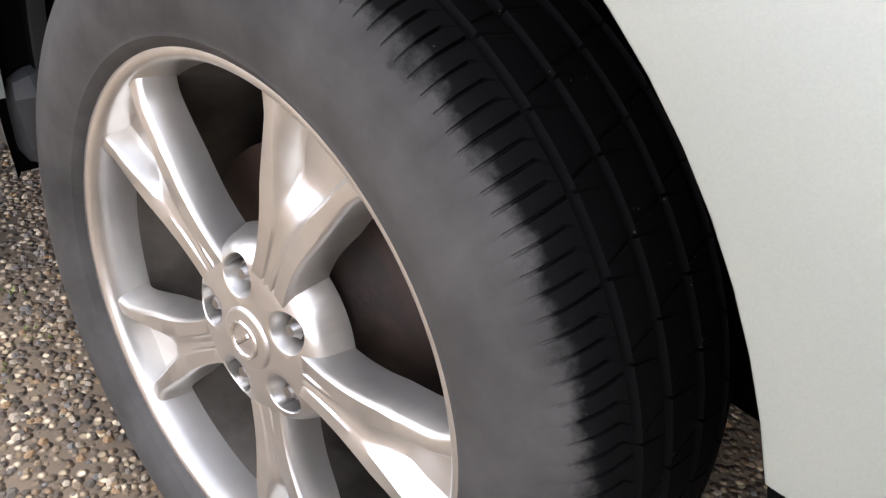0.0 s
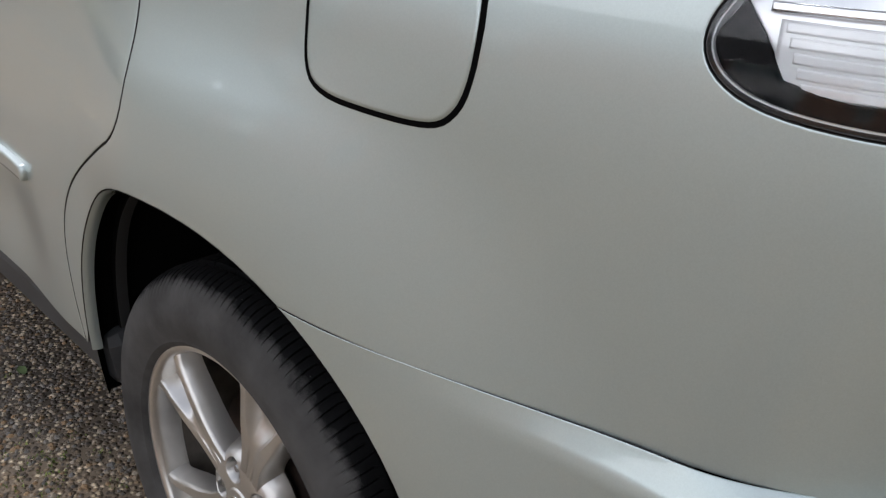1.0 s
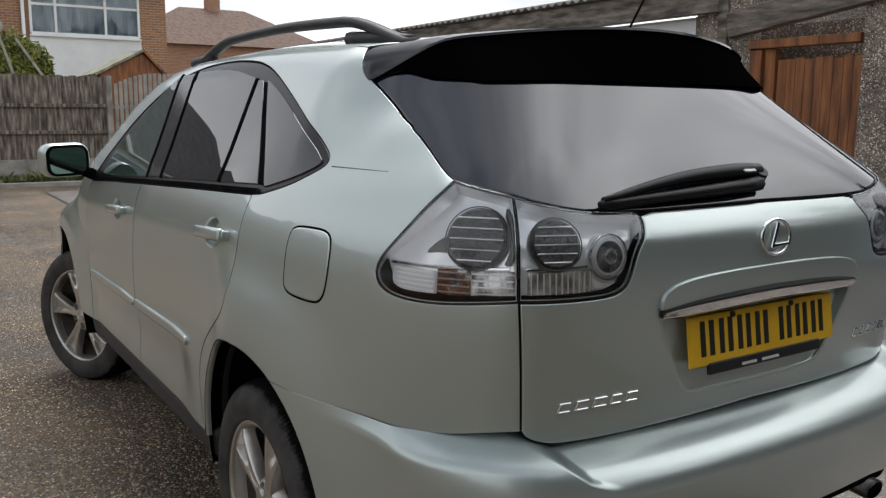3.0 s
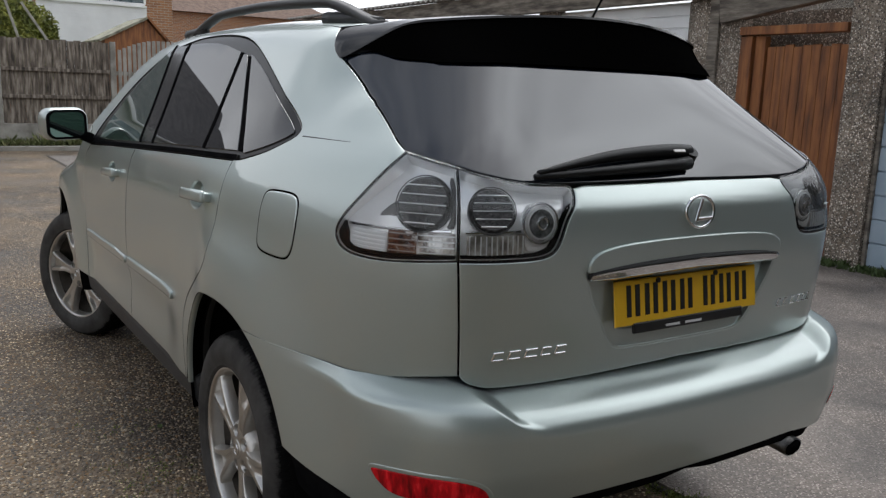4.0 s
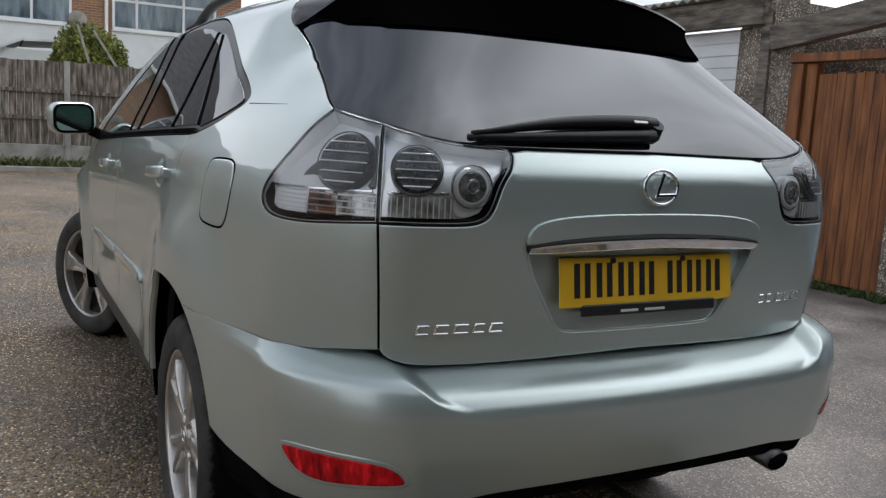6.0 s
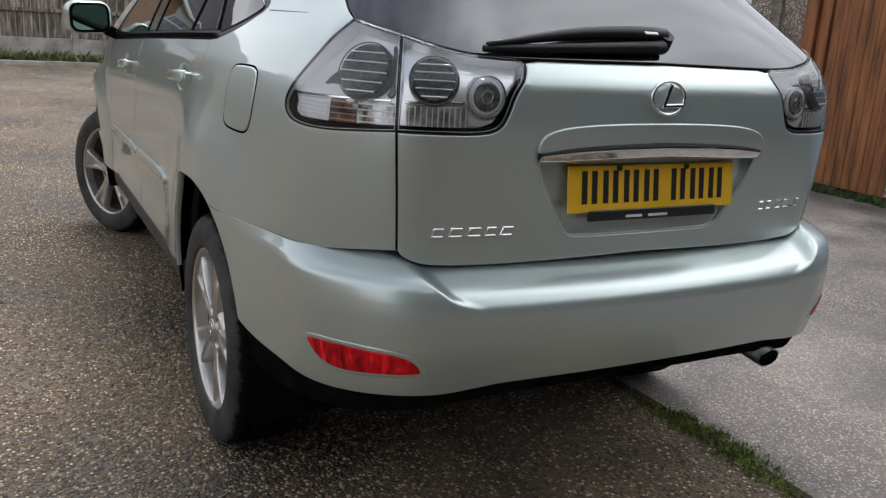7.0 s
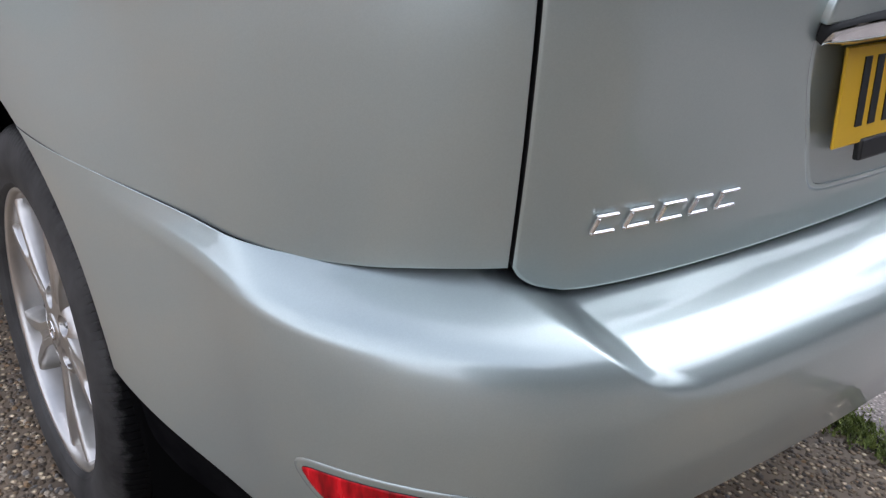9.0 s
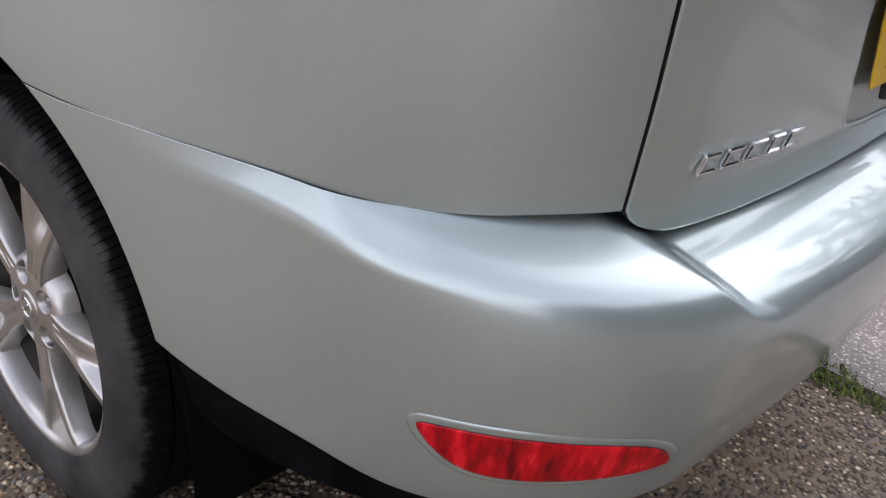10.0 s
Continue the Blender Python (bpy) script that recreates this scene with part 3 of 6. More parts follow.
def cast(s, z, solid, off=0.0):
    """Skin points and outward normals for the wrap coordinate s (left side, round the corner, across the tail) and height z."""
    s, z = np.asarray(s, float), np.asarray(z, float)
    ang = np.clip(s / TURN_LEN, 0, 1) * np.pi / 2
    ox = np.where(s < 0, 0.0, np.where(s > TURN_LEN, -PIVOT_X + (s - TURN_LEN), -PIVOT_X))
    oy = np.where(s < 0, PIVOT_Y - s, PIVOT_Y)
    ox = np.where(s < 0, -PIVOT_X, ox)
    dx, dy = -np.cos(ang), -np.sin(ang)
    lo, hi = np.full(s.shape, -0.4), np.full(s.shape, 1.2)
    for _ in range(42):
        mid = (lo + hi) / 2
        out = solid(ox + mid * dx, oy + mid * dy, z) > 0
        hi, lo = np.where(out, mid, hi), np.where(out, lo, mid)
    p = np.stack([ox + lo * dx, oy + lo * dy, z], -1)
    n = slope(solid, p)
    return p + n * off, n


def slope(solid, p, e=2e-3):
    g = [solid(*np.moveaxis(p + d, -1, 0)) - solid(*np.moveaxis(p - d, -1, 0)) for d in e * np.eye(3)]
    g = np.stack(g, -1)
    return g / np.maximum(np.linalg.norm(g, axis=-1, keepdims=True), 1e-9)


def wrap(x, y):
    """The wrap coordinate of a place on the left half of the skin."""
    if y > PIVOT_Y:
        return PIVOT_Y - y
    if x < -PIVOT_X:
        return TURN_LEN * math.atan2(PIVOT_Y - y, -PIVOT_X - x) / (math.pi / 2)
    return TURN_LEN + x + PIVOT_X


# ---- the car ----
car = tagged(new("car"), "pale green-silver estate car with black rear spoiler and alloy wheels", "car")


def arch(at, lo=0.30, hi=0.30, count=44):
    """The rim of a wheel arch, from behind the wheel over its top to the front, as (s, z)."""
    pts = []
    for i in range(count + 1):
        th = math.pi * i / count
        c, s_ = math.cos(th), math.sin(th)
        back, power = (0.452, 2.2) if c > 0 else (0.385, 2.45)
        y = -math.copysign(abs(c) ** (2 / power) * back, c)
        z = HUB_Z + 0.478 * abs(s_) ** (2 / power)
        pts.append((PIVOT_Y - (at + y), z))
    return np.array(pts)


ARCH_REAR, ARCH_FRONT = arch(0.0), arch(AXLE_F)
# where the bumper seam runs into the arch
MEET_Z = 0.7885
MEET_S = float(np.interp(MEET_Z, ARCH_REAR[:22, 1], ARCH_REAR[:22, 0]))
SEAM_BUMPER = rounded([(0.497, 0.815), (0.43, 0.812), (0.354, 0.803), (0.244, 0.797), (0.1, 0.791), (-0.06, 0.788), (MEET_S, MEET_Z)])
SEAM_DOOR_REAR = rounded([(-0.525, 1.217), (-0.533, 1.105), (-0.54, 0.95), (-0.565, 0.888), (-0.64, 0.85), (-0.745, 0.79), (-0.81, 0.725), (-0.843, 0.655), (-0.852, 0.56), (-0.845, 0.46)])
SEAM_DOOR_MID = rounded([(-1.60, 1.170), (-1.63, 1.119), (-1.665, 0.95), (-1.69, 0.73), (-1.69, 0.46)])
SEAM_DOOR_FRONT = rounded([(-2.43, 1.128), (-2.52, 1.08), (-2.56, 0.95), (-2.56, 0.75), (-2.54, 0.46)])
BELT = [(-0.525, 1.217), (-0.96, 1.199), (-1.51, 1.174), (-1.60, 1.170), (-2.43, 1.128)]
WINDOWS = np.concatenate([[(-0.525, 1.2175)], rounded([(-0.47, 1.222), (-0.34, 1.252), (-0.250, 1.288), (-0.211, 1.309), (-0.215, 1.328), (-0.250, 1.348), (-0.322, 1.384), (-0.508, 1.464),
                   (-0.71, 1.541), (-0.83, 1.574), (-0.98, 1.597), (-1.25, 1.610), (-1.55, 1.600), (-1.85, 1.535), (-2.15, 1.40), (-2.33, 1.25), (-2.43, 1.13)])])
GLASS_EDGE = rounded([(-0.317, 1.600), (-0.286, 1.568), (-0.268, 1.543), (-0.241, 1.525), (-0.207, 1.502), (-0.170, 1.480), (-0.130, 1.459), (-0.080, 1.437), (-0.030, 1.4165), (0.030, 1.399), (0.110, 1.384), (0.190, 1.363), (0.262, 1.339), (0.310, 1.317), (0.345, 1.302), (0.348, 1.302)])
LAMP_FRONT = rounded([(0.348, 1.302), (0.28, 1.247), (0.208, 1.183), (0.160, 1.138), (0.148, 1.112), (0.160, 1.089), (0.194, 1.073), (0.254, 1.067), (0.334, 1.067), (0.403, 1.072), (0.490, 1.078)])
GATE_EDGE = np.array([(0.490, 1.278), (0.490, 1.078), (0.497, 0.94), (0.502, 0.815)])
GLASS_LOW = rounded([(0.348, 1.302), (0.41, 1.291), (0.490, 1.276), (0.549, 1.261), (0.638, 1.245), (0.729, 1.239), (0.86, 1.239), (1.15, 1.242)])
GATE_LOW = rounded([(0.502, 0.815), (0.512, 0.800), (0.535, 0.788), (0.583, 0.778), (0.707, 0.774), (0.9, 0.777), (1.15, 0.783)])
LAMP_INNER = rounded([(0.729, 1.239), (0.764, 1.2385), (0.776, 1.232), (0.774, 1.220), (0.765, 1.20), (0.741, 1.165), (0.724, 1.113), (0.708, 1.090), (0.673, 1.079), (0.586, 1.079), (0.490, 1.079)])
ROOF_X = 0.585


def roof_line(s):
    y = PIVOT_Y - np.asarray(s, float)
    return cast_down(np.full(y.shape, -ROOF_X), y, hull)[0][:, 2]


top_s = np.linspace(-2.62, -0.335, 60)
ROOF_EDGE = np.stack([top_s, roof_line(top_s)], 1)

quarter = np.concatenate([SEAM_BUMPER, ARCH_REAR[(ARCH_REAR[:, 0] < MEET_S - 0.002) & (ARCH_REAR[:, 1] > 0.46)], [(-0.838, 0.46)], SEAM_DOOR_REAR[::-1], WINDOWS[1:], ROOF_EDGE, GLASS_EDGE, LAMP_FRONT[1:], GATE_EDGE[2:]])
rear_door = np.concatenate([SEAM_DOOR_REAR, SEAM_DOOR_MID[::-1], BELT[2:0:-1]])
front_door = np.concatenate([SEAM_DOOR_MID, SEAM_DOOR_FRONT[::-1]])
wing_arch = ARCH_FRONT[ARCH_FRONT[:, 1] > 0.46]
wing_top = np.array([(q, float(z) - 0.002) for q, z in zip(np.linspace(-3.50, -2.62, 20), cast_down(np.full(20, -0.70), PIVOT_Y - np.linspace(-3.50, -2.62, 20), hull)[0][:, 2])])
wing = np.concatenate([SEAM_DOOR_FRONT, wing_arch, [(-3.70, 0.46), (-3.74, 0.72)], wing_top])
flap_loop = rounded([(-0.243, 1.085), (-0.242, 1.145), (-0.225, 1.164), (-0.153, 1.168), (-0.085, 1.168), (-0.056, 1.152), (-0.048, 1.10), (-0.053, 1.04), (-0.072, 1.013), (-0.10, 1.006), (-0.16, 1.006), (-0.215, 1.010), (-0.240, 1.028)], closed=True)

HANDLES = ((-0.71, 1.092), (-1.90, 1.046))


def door_solid(x, y, z):
    """The skin with a scoop behind each door handle."""
    dent = 0.0
    for q, h in HANDLES:
        d = np.hypot((y - (PIVOT_Y - q) - 0.028) / 0.074, (z - h) / 0.045)
        dent = dent + 0.026 * (1 - ease(0.55, 1.0, d))
    return hull(x, y, z) + dent


def near_handle(q, h):
    """A finer net of places over a handle's scoop."""
    return np.array([(q - 0.028 + a, h + b) for a in np.arange(-0.085, 0.086, 0.005) for b in np.arange(-0.052, 0.053, 0.004)])


for sd in (-1, 1):
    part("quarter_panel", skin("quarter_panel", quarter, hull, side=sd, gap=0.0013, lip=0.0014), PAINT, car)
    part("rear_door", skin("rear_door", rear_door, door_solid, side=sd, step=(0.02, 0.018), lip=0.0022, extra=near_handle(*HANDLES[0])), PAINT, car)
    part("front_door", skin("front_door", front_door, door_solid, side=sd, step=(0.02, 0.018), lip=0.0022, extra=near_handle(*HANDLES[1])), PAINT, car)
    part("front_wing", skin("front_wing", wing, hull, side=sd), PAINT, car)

# fuel flap: its own panel, let into a dark ring on the left side
part("fuel_flap_gap", skin("fuel_flap_gap", flap_loop, hull, gap=-0.0045, off=0.0006, depth=0.003, lip=0.001), SHADOW_BLACK, car)
part("fuel_flap", skin("fuel_flap", flap_loop, hull, gap=0.001, off=0.0028, depth=0.004), PAINT, car)

roof_loop = [(-ROOF_X, y) for y in np.linspace(-0.12, 1.72, 30)] + [(-0.2, 1.76), (0.0, 1.77), (0.2, 1.76)] + [(ROOF_X, y) for y in np.linspace(1.72, -0.12, 30)] + [(0.5, -0.26), (0.4, -0.31), (0, -0.36), (-0.4, -0.31), (-0.5, -0.26)]
part("roof", skin("roof", roof_loop, hull, step=(0.06, 0.06), caster=cast_down, gap=0.0015), PAINT, car)
screen_loop = [(-ROOF_X, 1.73), (-0.3, 1.765), (0, 1.78), (0.3, 1.765), (ROOF_X, 1.73), (0.60, 2.1), (0.62, 2.40), (0.3, 2.47), (0, 2.49), (-0.3, 2.47), (-0.62, 2.40), (-0.60, 2.1)]
part("windscreen", skin("windscreen", screen_loop, hull, step=(0.06, 0.05), caster=cast_down), PRIVACY, car)
bonnet_loop = [(-0.70, 2.48), (-0.3, 2.50), (0, 2.51), (0.3, 2.50), (0.70, 2.48), (0.70, 3.25), (0.4, 3.42), (0, 3.5), (-0.4, 3.42), (-0.70, 3.25)]
part("bonnet", skin("bonnet", bonnet_loop, hull, step=(0.06, 0.06), caster=cast_down), PAINT, car)

# tailgate, open where the hollow for the number plate is let in, half of it given
HOLLOW = rounded([(1.15, 0.838), (1.15, 0.838), (0.975, 0.838), (0.928, 0.841), (0.905, 0.857), (0.848, 0.945), (0.826, 0.985), (0.814, 1.02), (0.812, 1.046), (0.812, 1.046), (1.15, 1.046), (1.15, 1.046)])


def recess_solid(x, y, z):
    """The floor of the hollow, deepest under the chrome strip and shallow at its foot."""
    return hull(x, y, z) + 0.0035 + 0.030 * np.clip((z - 0.838) / 0.20, 0, 1) ** 0.8


gate = np.concatenate([GATE_EDGE[1:], GATE_LOW[1:], HOLLOW, [(1.15, 1.242)], [(q, z) for q, z in GLASS_LOW[::-1] if q > 0.781], LAMP_INNER[LAMP_INNER[:, 1] < 1.2335]])


def half_panel(name, outline, solid, **more):
    """A panel that spans the tail, one mesh: its left half and the mirror image, meeting at the middle."""
    by = more.get("gap", 0.0026) + more.get("lip", 0.004)
    loop = np.array([(q + by if q > 1.149 else q, z) for q, z in outline])
    return skin(name, loop, solid, weld=True, **more)


def full_panel(name, half, solid, **more):
    """A panel across the tail, its left half given from the middle outwards and back."""
    half = np.array(half, float)
    return skin(name, np.concatenate([half, [(2.30 - q, z) for q, z in half[::-1]]]), solid, **more)


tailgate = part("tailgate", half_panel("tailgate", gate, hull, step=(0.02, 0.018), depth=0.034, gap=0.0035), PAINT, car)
hollow = part("plate_recess", half_panel("plate_recess", HOLLOW, recess_solid, gap=-0.004, step=(0.03, 0.014)), PAINT, tailgate)
rear_glass_loop = np.concatenate([GLASS_EDGE[GLASS_EDGE[:, 1] < 1.522][::-1], [(-0.15, 1.538), (0.0, 1.542), (0.2, 1.545), (0.5, 1.55), (1.15, 1.55)], GLASS_LOW[::-1]])
part("rear_window", half_panel("rear_window", rear_glass_loop, hull, step=(0.016, 0.014), off=-0.003, even=True), REAR_GLASS, car)

# rear bumper, its black lower edge and the reflectors let into it
bumper_loop = np.concatenate([[(1.15, 0.795), (0.72, 0.790), (0.60, 0.795), (0.53, 0.806)], SEAM_BUMPER + np.stack([0 * SEAM_BUMPER[:, 0], 0.0005 + 0.003 * ease(-0.20, -0.02, SEAM_BUMPER[:, 0])], 1),
                              [q for q in ARCH_REAR[::-1] if q[1] < MEET_Z - 0.003 and q[1] > 0.535 and q[0] > -0.3],
                              rounded([(-0.018, 0.535), (0.05, 0.525), (0.12, 0.514), (0.262, 0.499), (0.382, 0.495), (0.535, 0.501), (0.62, 0.503), (0.68, 0.512), (0.743, 0.520), (1.15, 0.522)])])
fold = np.array([(q, z) for q in np.arange(0.50, 0.68, 0.0028) for z in np.arange(0.665, 0.815, 0.0024)])
part("rear_bumper", half_panel("rear_bumper", bumper_loop, bumper_solid, step=(0.012, 0.005), edge=0.01, extra=fold, gap=0.0009, lip=0.0009), PAINT, car)
valance_loop = [(1.15, 0.54), (0.6, 0.53), (0.3, 0.52), (0.05, 0.55), (-0.02, 0.56), (-0.005, 0.440), (0.10, 0.405), (0.3, 0.402), (0.45, 0.420), (0.60, 0.448), (0.75, 0.470), (1.15, 0.478)]
part("bumper_lower_trim", half_panel("bumper_lower_trim", rounded(valance_loop, 1, True), bumper_solid, off=-0.016, step=(0.03, 0.03)), BLACK_TRIM, car)
reflector_loop = rounded([(0.318, 0.612), (0.35, 0.618), (0.43, 0.618), (0.512, 0.611), (0.549, 0.594), (0.565, 0.565), (0.553, 0.5565), (0.475, 0.552), (0.41, 0.548), (0.365, 0.556), (0.335, 0.583)], closed=True)
for sd in (-1, 1):
    refl = part("rear_reflector", skin("rear_reflector", reflector_loop, bumper_solid, side=sd, off=0.0035, gap=0.004, step=(0.02, 0.012), edge=0.008), RED, car, "red reflector lens")
    part("surround", skin("surround", reflector_loop, bumper_solid, side=sd, off=0.0014, gap=-0.0052, step=(0.02, 0.012), edge=0.008), PAINT, refl)

# the short pressed line behind the quarter window, its shade drawn as a dark strip
for sd in (-1, 1):
    part("pressed_line_shade", skin("pressed_line_shade", [(-0.188, 1.3088), (-0.06, 1.3083), (0.062, 1.3076), (0.062, 1.3072), (-0.06, 1.3067), (-0.188, 1.3062)], hull, side=sd, off=0.0004, gap=0.0, lip=0.0005, depth=0.002, step=(0.03, 0.03)), DARK_PLASTIC, car)

# black shell added behind the panel gaps to stand in for their shade
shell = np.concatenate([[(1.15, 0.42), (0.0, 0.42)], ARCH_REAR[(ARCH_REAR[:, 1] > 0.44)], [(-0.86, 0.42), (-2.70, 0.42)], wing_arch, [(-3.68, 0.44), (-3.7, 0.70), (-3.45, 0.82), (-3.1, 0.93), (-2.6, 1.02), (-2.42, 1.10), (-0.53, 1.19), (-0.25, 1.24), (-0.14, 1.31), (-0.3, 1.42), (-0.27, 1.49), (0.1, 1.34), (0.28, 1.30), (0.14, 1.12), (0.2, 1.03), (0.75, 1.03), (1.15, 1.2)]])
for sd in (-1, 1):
    part("gap_backing", skin("gap_backing", shell, hull, side=sd, off=-0.055, step=(0.08, 0.06), edge=0.03), SHADOW_BLACK, car)


# ---- wheels ----
def tyre_mesh(lugs=164):
    """Ribbed tread, shoulders cut by narrow sipes and a rounded side wall; outer side at negative x."""
    r = TYRE_R
    prof = [(0.243, -0.095), (0.247, -0.104), (0.254, -0.111), (0.258, -0.1135), (0.262, -0.1135), (0.268, -0.1165), (0.290, -0.1195), (0.308, -0.1185), (0.311, -0.1170), (0.322, -0.1145), (0.331, -0.1105),
            (0.338, -0.106), (0.3445, -0.0995), (0.350, -0.092), (0.3535, -0.083), (0.3555, -0.074)]
    shoulder = len(prof)
    for g in (-0.060, -0.022, 0.022, 0.060):
        w = 0.0045
        prof += [(r - 0.0005, g - w - 0.001), (r - 0.008, g - w + 0.001), (r - 0.008, g + w - 0.001), (r - 0.0005, g + w + 0.001)]
    prof += [(0.3555, 0.074), (0.350, 0.092), (0.338, 0.106), (0.308, 0.1185), (0.262, 0.112), (0.236, 0.098)]
    prof = np.array(prof)
    m = len(prof)
    turns = []
    for k in range(lugs):
        turns += [((k + f) / lugs, cut) for f, cut in ((0.0, 0.0), (0.05, 1.0), (0.17, 1.0), (0.22, 0.0), (0.61, 0.0))]
    v, fs = [], []
    for k, (f, notch) in enumerate(turns):
        a = 2 * math.pi * f
        for j, (rad, along) in enumerate(prof):
            cut, lean = 0.0, 0.0
            if 11 <= j < shoulder:
                cut = notch * (0.0010, 0.0022, 0.0034, 0.0042, 0.0046)[j - 11]
                lean = 0.016 * (j - 10) / 6
            elif shoulder <= j < shoulder + 16 and (k // 5) % 4 == (j - shoulder) // 4:
                cut = notch * (0.004 if rad > r - 0.002 else 0.0)
                lean = 0.016
            aa = a + lean
            v.append((along, -(rad - cut) * math.cos(aa), (rad - cut) * math.sin(aa)))
    n = len(turns)
    for i in range(n):
        k = (i + 1) % n
        fs += [(i * m + j, i * m + j + 1, k * m + j + 1, k * m + j) for j in range(m - 1)]
    me = from_faces("tyre", v, fs)
    fix(me)
    sharp_edges(me, 30)
    return me


def sharp_edges(me, degrees):
    me.set_sharp_from_angle(angle=radians(degrees))


def rim_mesh():
    return lathe("rim", [(0.244, -0.094), (0.250, -0.100), (0.2515, -0.1035), (0.249, -0.106), (0.2435, -0.1055), (0.240, -0.1025), (0.2375, -0.097), (0.2355, -0.088), (0.2335, -0.074), (0.231, -0.060), (0.226, -0.03), (0.218, 0.0), (0.214, 0.09), (0.240, 0.105)], 120)


def spoke_mesh():
    """One spoke, slim at the hub and forking towards the rim: two rounded ridges with a pocket between them."""
    rows = []
    count = 22
    for i in range(count + 1):
        f = i / count
        r = 0.062 + 0.175 * f
        half = 0.0235 - 0.0035 * math.sin(math.pi * min(f / 0.55, 1.0)) + 0.031 * f ** 1.5 + 0.008 * float(ease(0.84, 1.0, f))
        face = -0.0915 - 0.0065 * math.sin(min(f * 1.25, 1.0) * math.pi / 2) + 0.0015 * float(ease(0.8, 1.0, f))
        channel = 0.0035 * float(ease(0.05, 0.35, f))
        pocket = channel + 0.019 * float(ease(0.46, 0.70, f))
        deep = 0.040 - 0.006 * f
        w = 0.60 - 0.34 * (1 - float(ease(0.40, 0.85, f)))
        sect = [(-1.16, deep), (-1.11, 0.020), (-1.04, 0.006), (-0.985, 0.0015), (-0.93, 0.0), (-w - 0.12, 0.0004), (-w - 0.03, 0.002 + 0.12 * pocket), (-w + 0.04, 0.8 * pocket), (-w + 0.13, pocket), (0.0, pocket + 0.001)]
        sect += [(-u, d) for u, d in sect[-2::-1]]
        rows.append([(face + d, u * half, r) for u, d in sect])
    m = len(rows[0])
    v = [q for row in rows for q in row]
    fs = [(i * m + j, i * m + j + 1, (i + 1) * m + j + 1, (i + 1) * m + j) for i in range(len(rows) - 1) for j in range(m - 1)]
    # the back is closed, so that the spoke has its full thickness
    fs += [(i * m, (i + 1) * m, (i + 1) * m + m - 1, i * m + m - 1) for i in range(len(rows) - 1)]
    fs.append(tuple(range(m)))
    me = from_faces("spoke", v, fs)
    fix(me)
    sharp_edges(me, 36)
    return me


def ring_points(r, n, cx=0.0, cy=0.0):
    return np.array([(cx + r * math.cos(2 * math.pi * i / n), cy + r * math.sin(2 * math.pi * i / n)) for i in range(n)])


HUB_FACE = curve([(0.0, -0.0945), (0.03, -0.0945), (0.05, -0.0940), (0.068, -0.0920), (0.080, -0.0860), (0.088, -0.072), (0.094, -0.05)])


def hub_mesh():
    """The hub's face, with five round wells for the nuts."""
    wells = [ring_points(0.0200, 24, 0.0572 * math.sin(radians(36 + 72 * i)), 0.0572 * math.cos(radians(36 + 72 * i))) for i in range(5)]
    pts, faces, _ = fill(ring_points(0.093, 72), (0.006, 0.006), wells)
    v = [(float(HUB_FACE(np.hypot(*q))), -q[0], q[1]) for q in pts]
    fs = [tuple(f) for f in faces]
    for ring in wells:
        base = len(v)
        for depth in (0.0, 0.001, 0.036):
            shrink = 1.0 if depth < 0.0005 else 0.95
            mid = ring.mean(0)
            for q in ring:
                w = mid + (q - mid) * shrink
                v.append((float(HUB_FACE(np.hypot(*q))) + depth, -w[0], w[1]))
        n = len(ring)
        fs += [(base + k * n + i, base + k * n + (i + 1) % n, base + (k + 1) * n + (i + 1) % n, base + (k + 1) * n + i) for k in range(2) for i in range(n)]
    me = from_faces("hub", v, fs)
    bm = bmesh.new()
    bm.from_mesh(me)
    bmesh.ops.remove_doubles(bm, verts=bm.verts, dist=0.0002)
    bm.to_mesh(me)
    bm.free()
    fix(me)
    sharp_edges(me, 45)
    return me


def nut_mesh():
    bm = bmesh.new()
    bmesh.ops.create_cone(bm, cap_ends=True, segments=6, radius1=0.0105, radius2=0.0105, depth=0.026, matrix=pose(0, 0, 0, 0, 90, 0))
    bmesh.ops.create_cone(bm, cap_ends=True, segments=16, radius1=0.009, radius2=0.005, depth=0.008, matrix=pose(-0.016, 0, 0, 0, -90, 0))
    return from_bm("wheel_nut", bm)


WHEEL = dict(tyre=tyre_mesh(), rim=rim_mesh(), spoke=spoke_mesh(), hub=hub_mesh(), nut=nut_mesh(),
             # black disc in each nut well, put there for the shade at its bottom
             well=lathe("nut_well_shade", [(0.0195, -0.078), (0.0188, -0.066), (0.0, -0.066)], 24),
             cap=lathe("centre_cap", [(0.0, -0.0985), (0.018, -0.0985), (0.024, -0.0975), (0.0265, -0.098), (0.029, -0.097), (0.031, -0.092)], 40),
             stroke=box_mesh("cap_stroke", (0.003, 0.0045, 0.024), (-0.0995, 0.001, 0.0), (0, 0, 0), 0.001, 1),
             ring=lathe("cap_badge", [(0.0145, -0.0987), (0.0155, -0.1005), (0.0175, -0.1005), (0.0185, -0.0987)], 36),
             disc=lathe("brake_disc", [(0.06, -0.035), (0.075, -0.035), (0.080, -0.020), (0.155, -0.020), (0.155, 0.002), (0.06, 0.002)], 64))
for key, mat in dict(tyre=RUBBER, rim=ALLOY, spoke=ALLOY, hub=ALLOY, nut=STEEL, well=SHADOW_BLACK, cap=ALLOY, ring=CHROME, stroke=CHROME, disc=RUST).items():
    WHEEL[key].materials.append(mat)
WHEEL["rim"].materials.append(DARK_ALLOY)
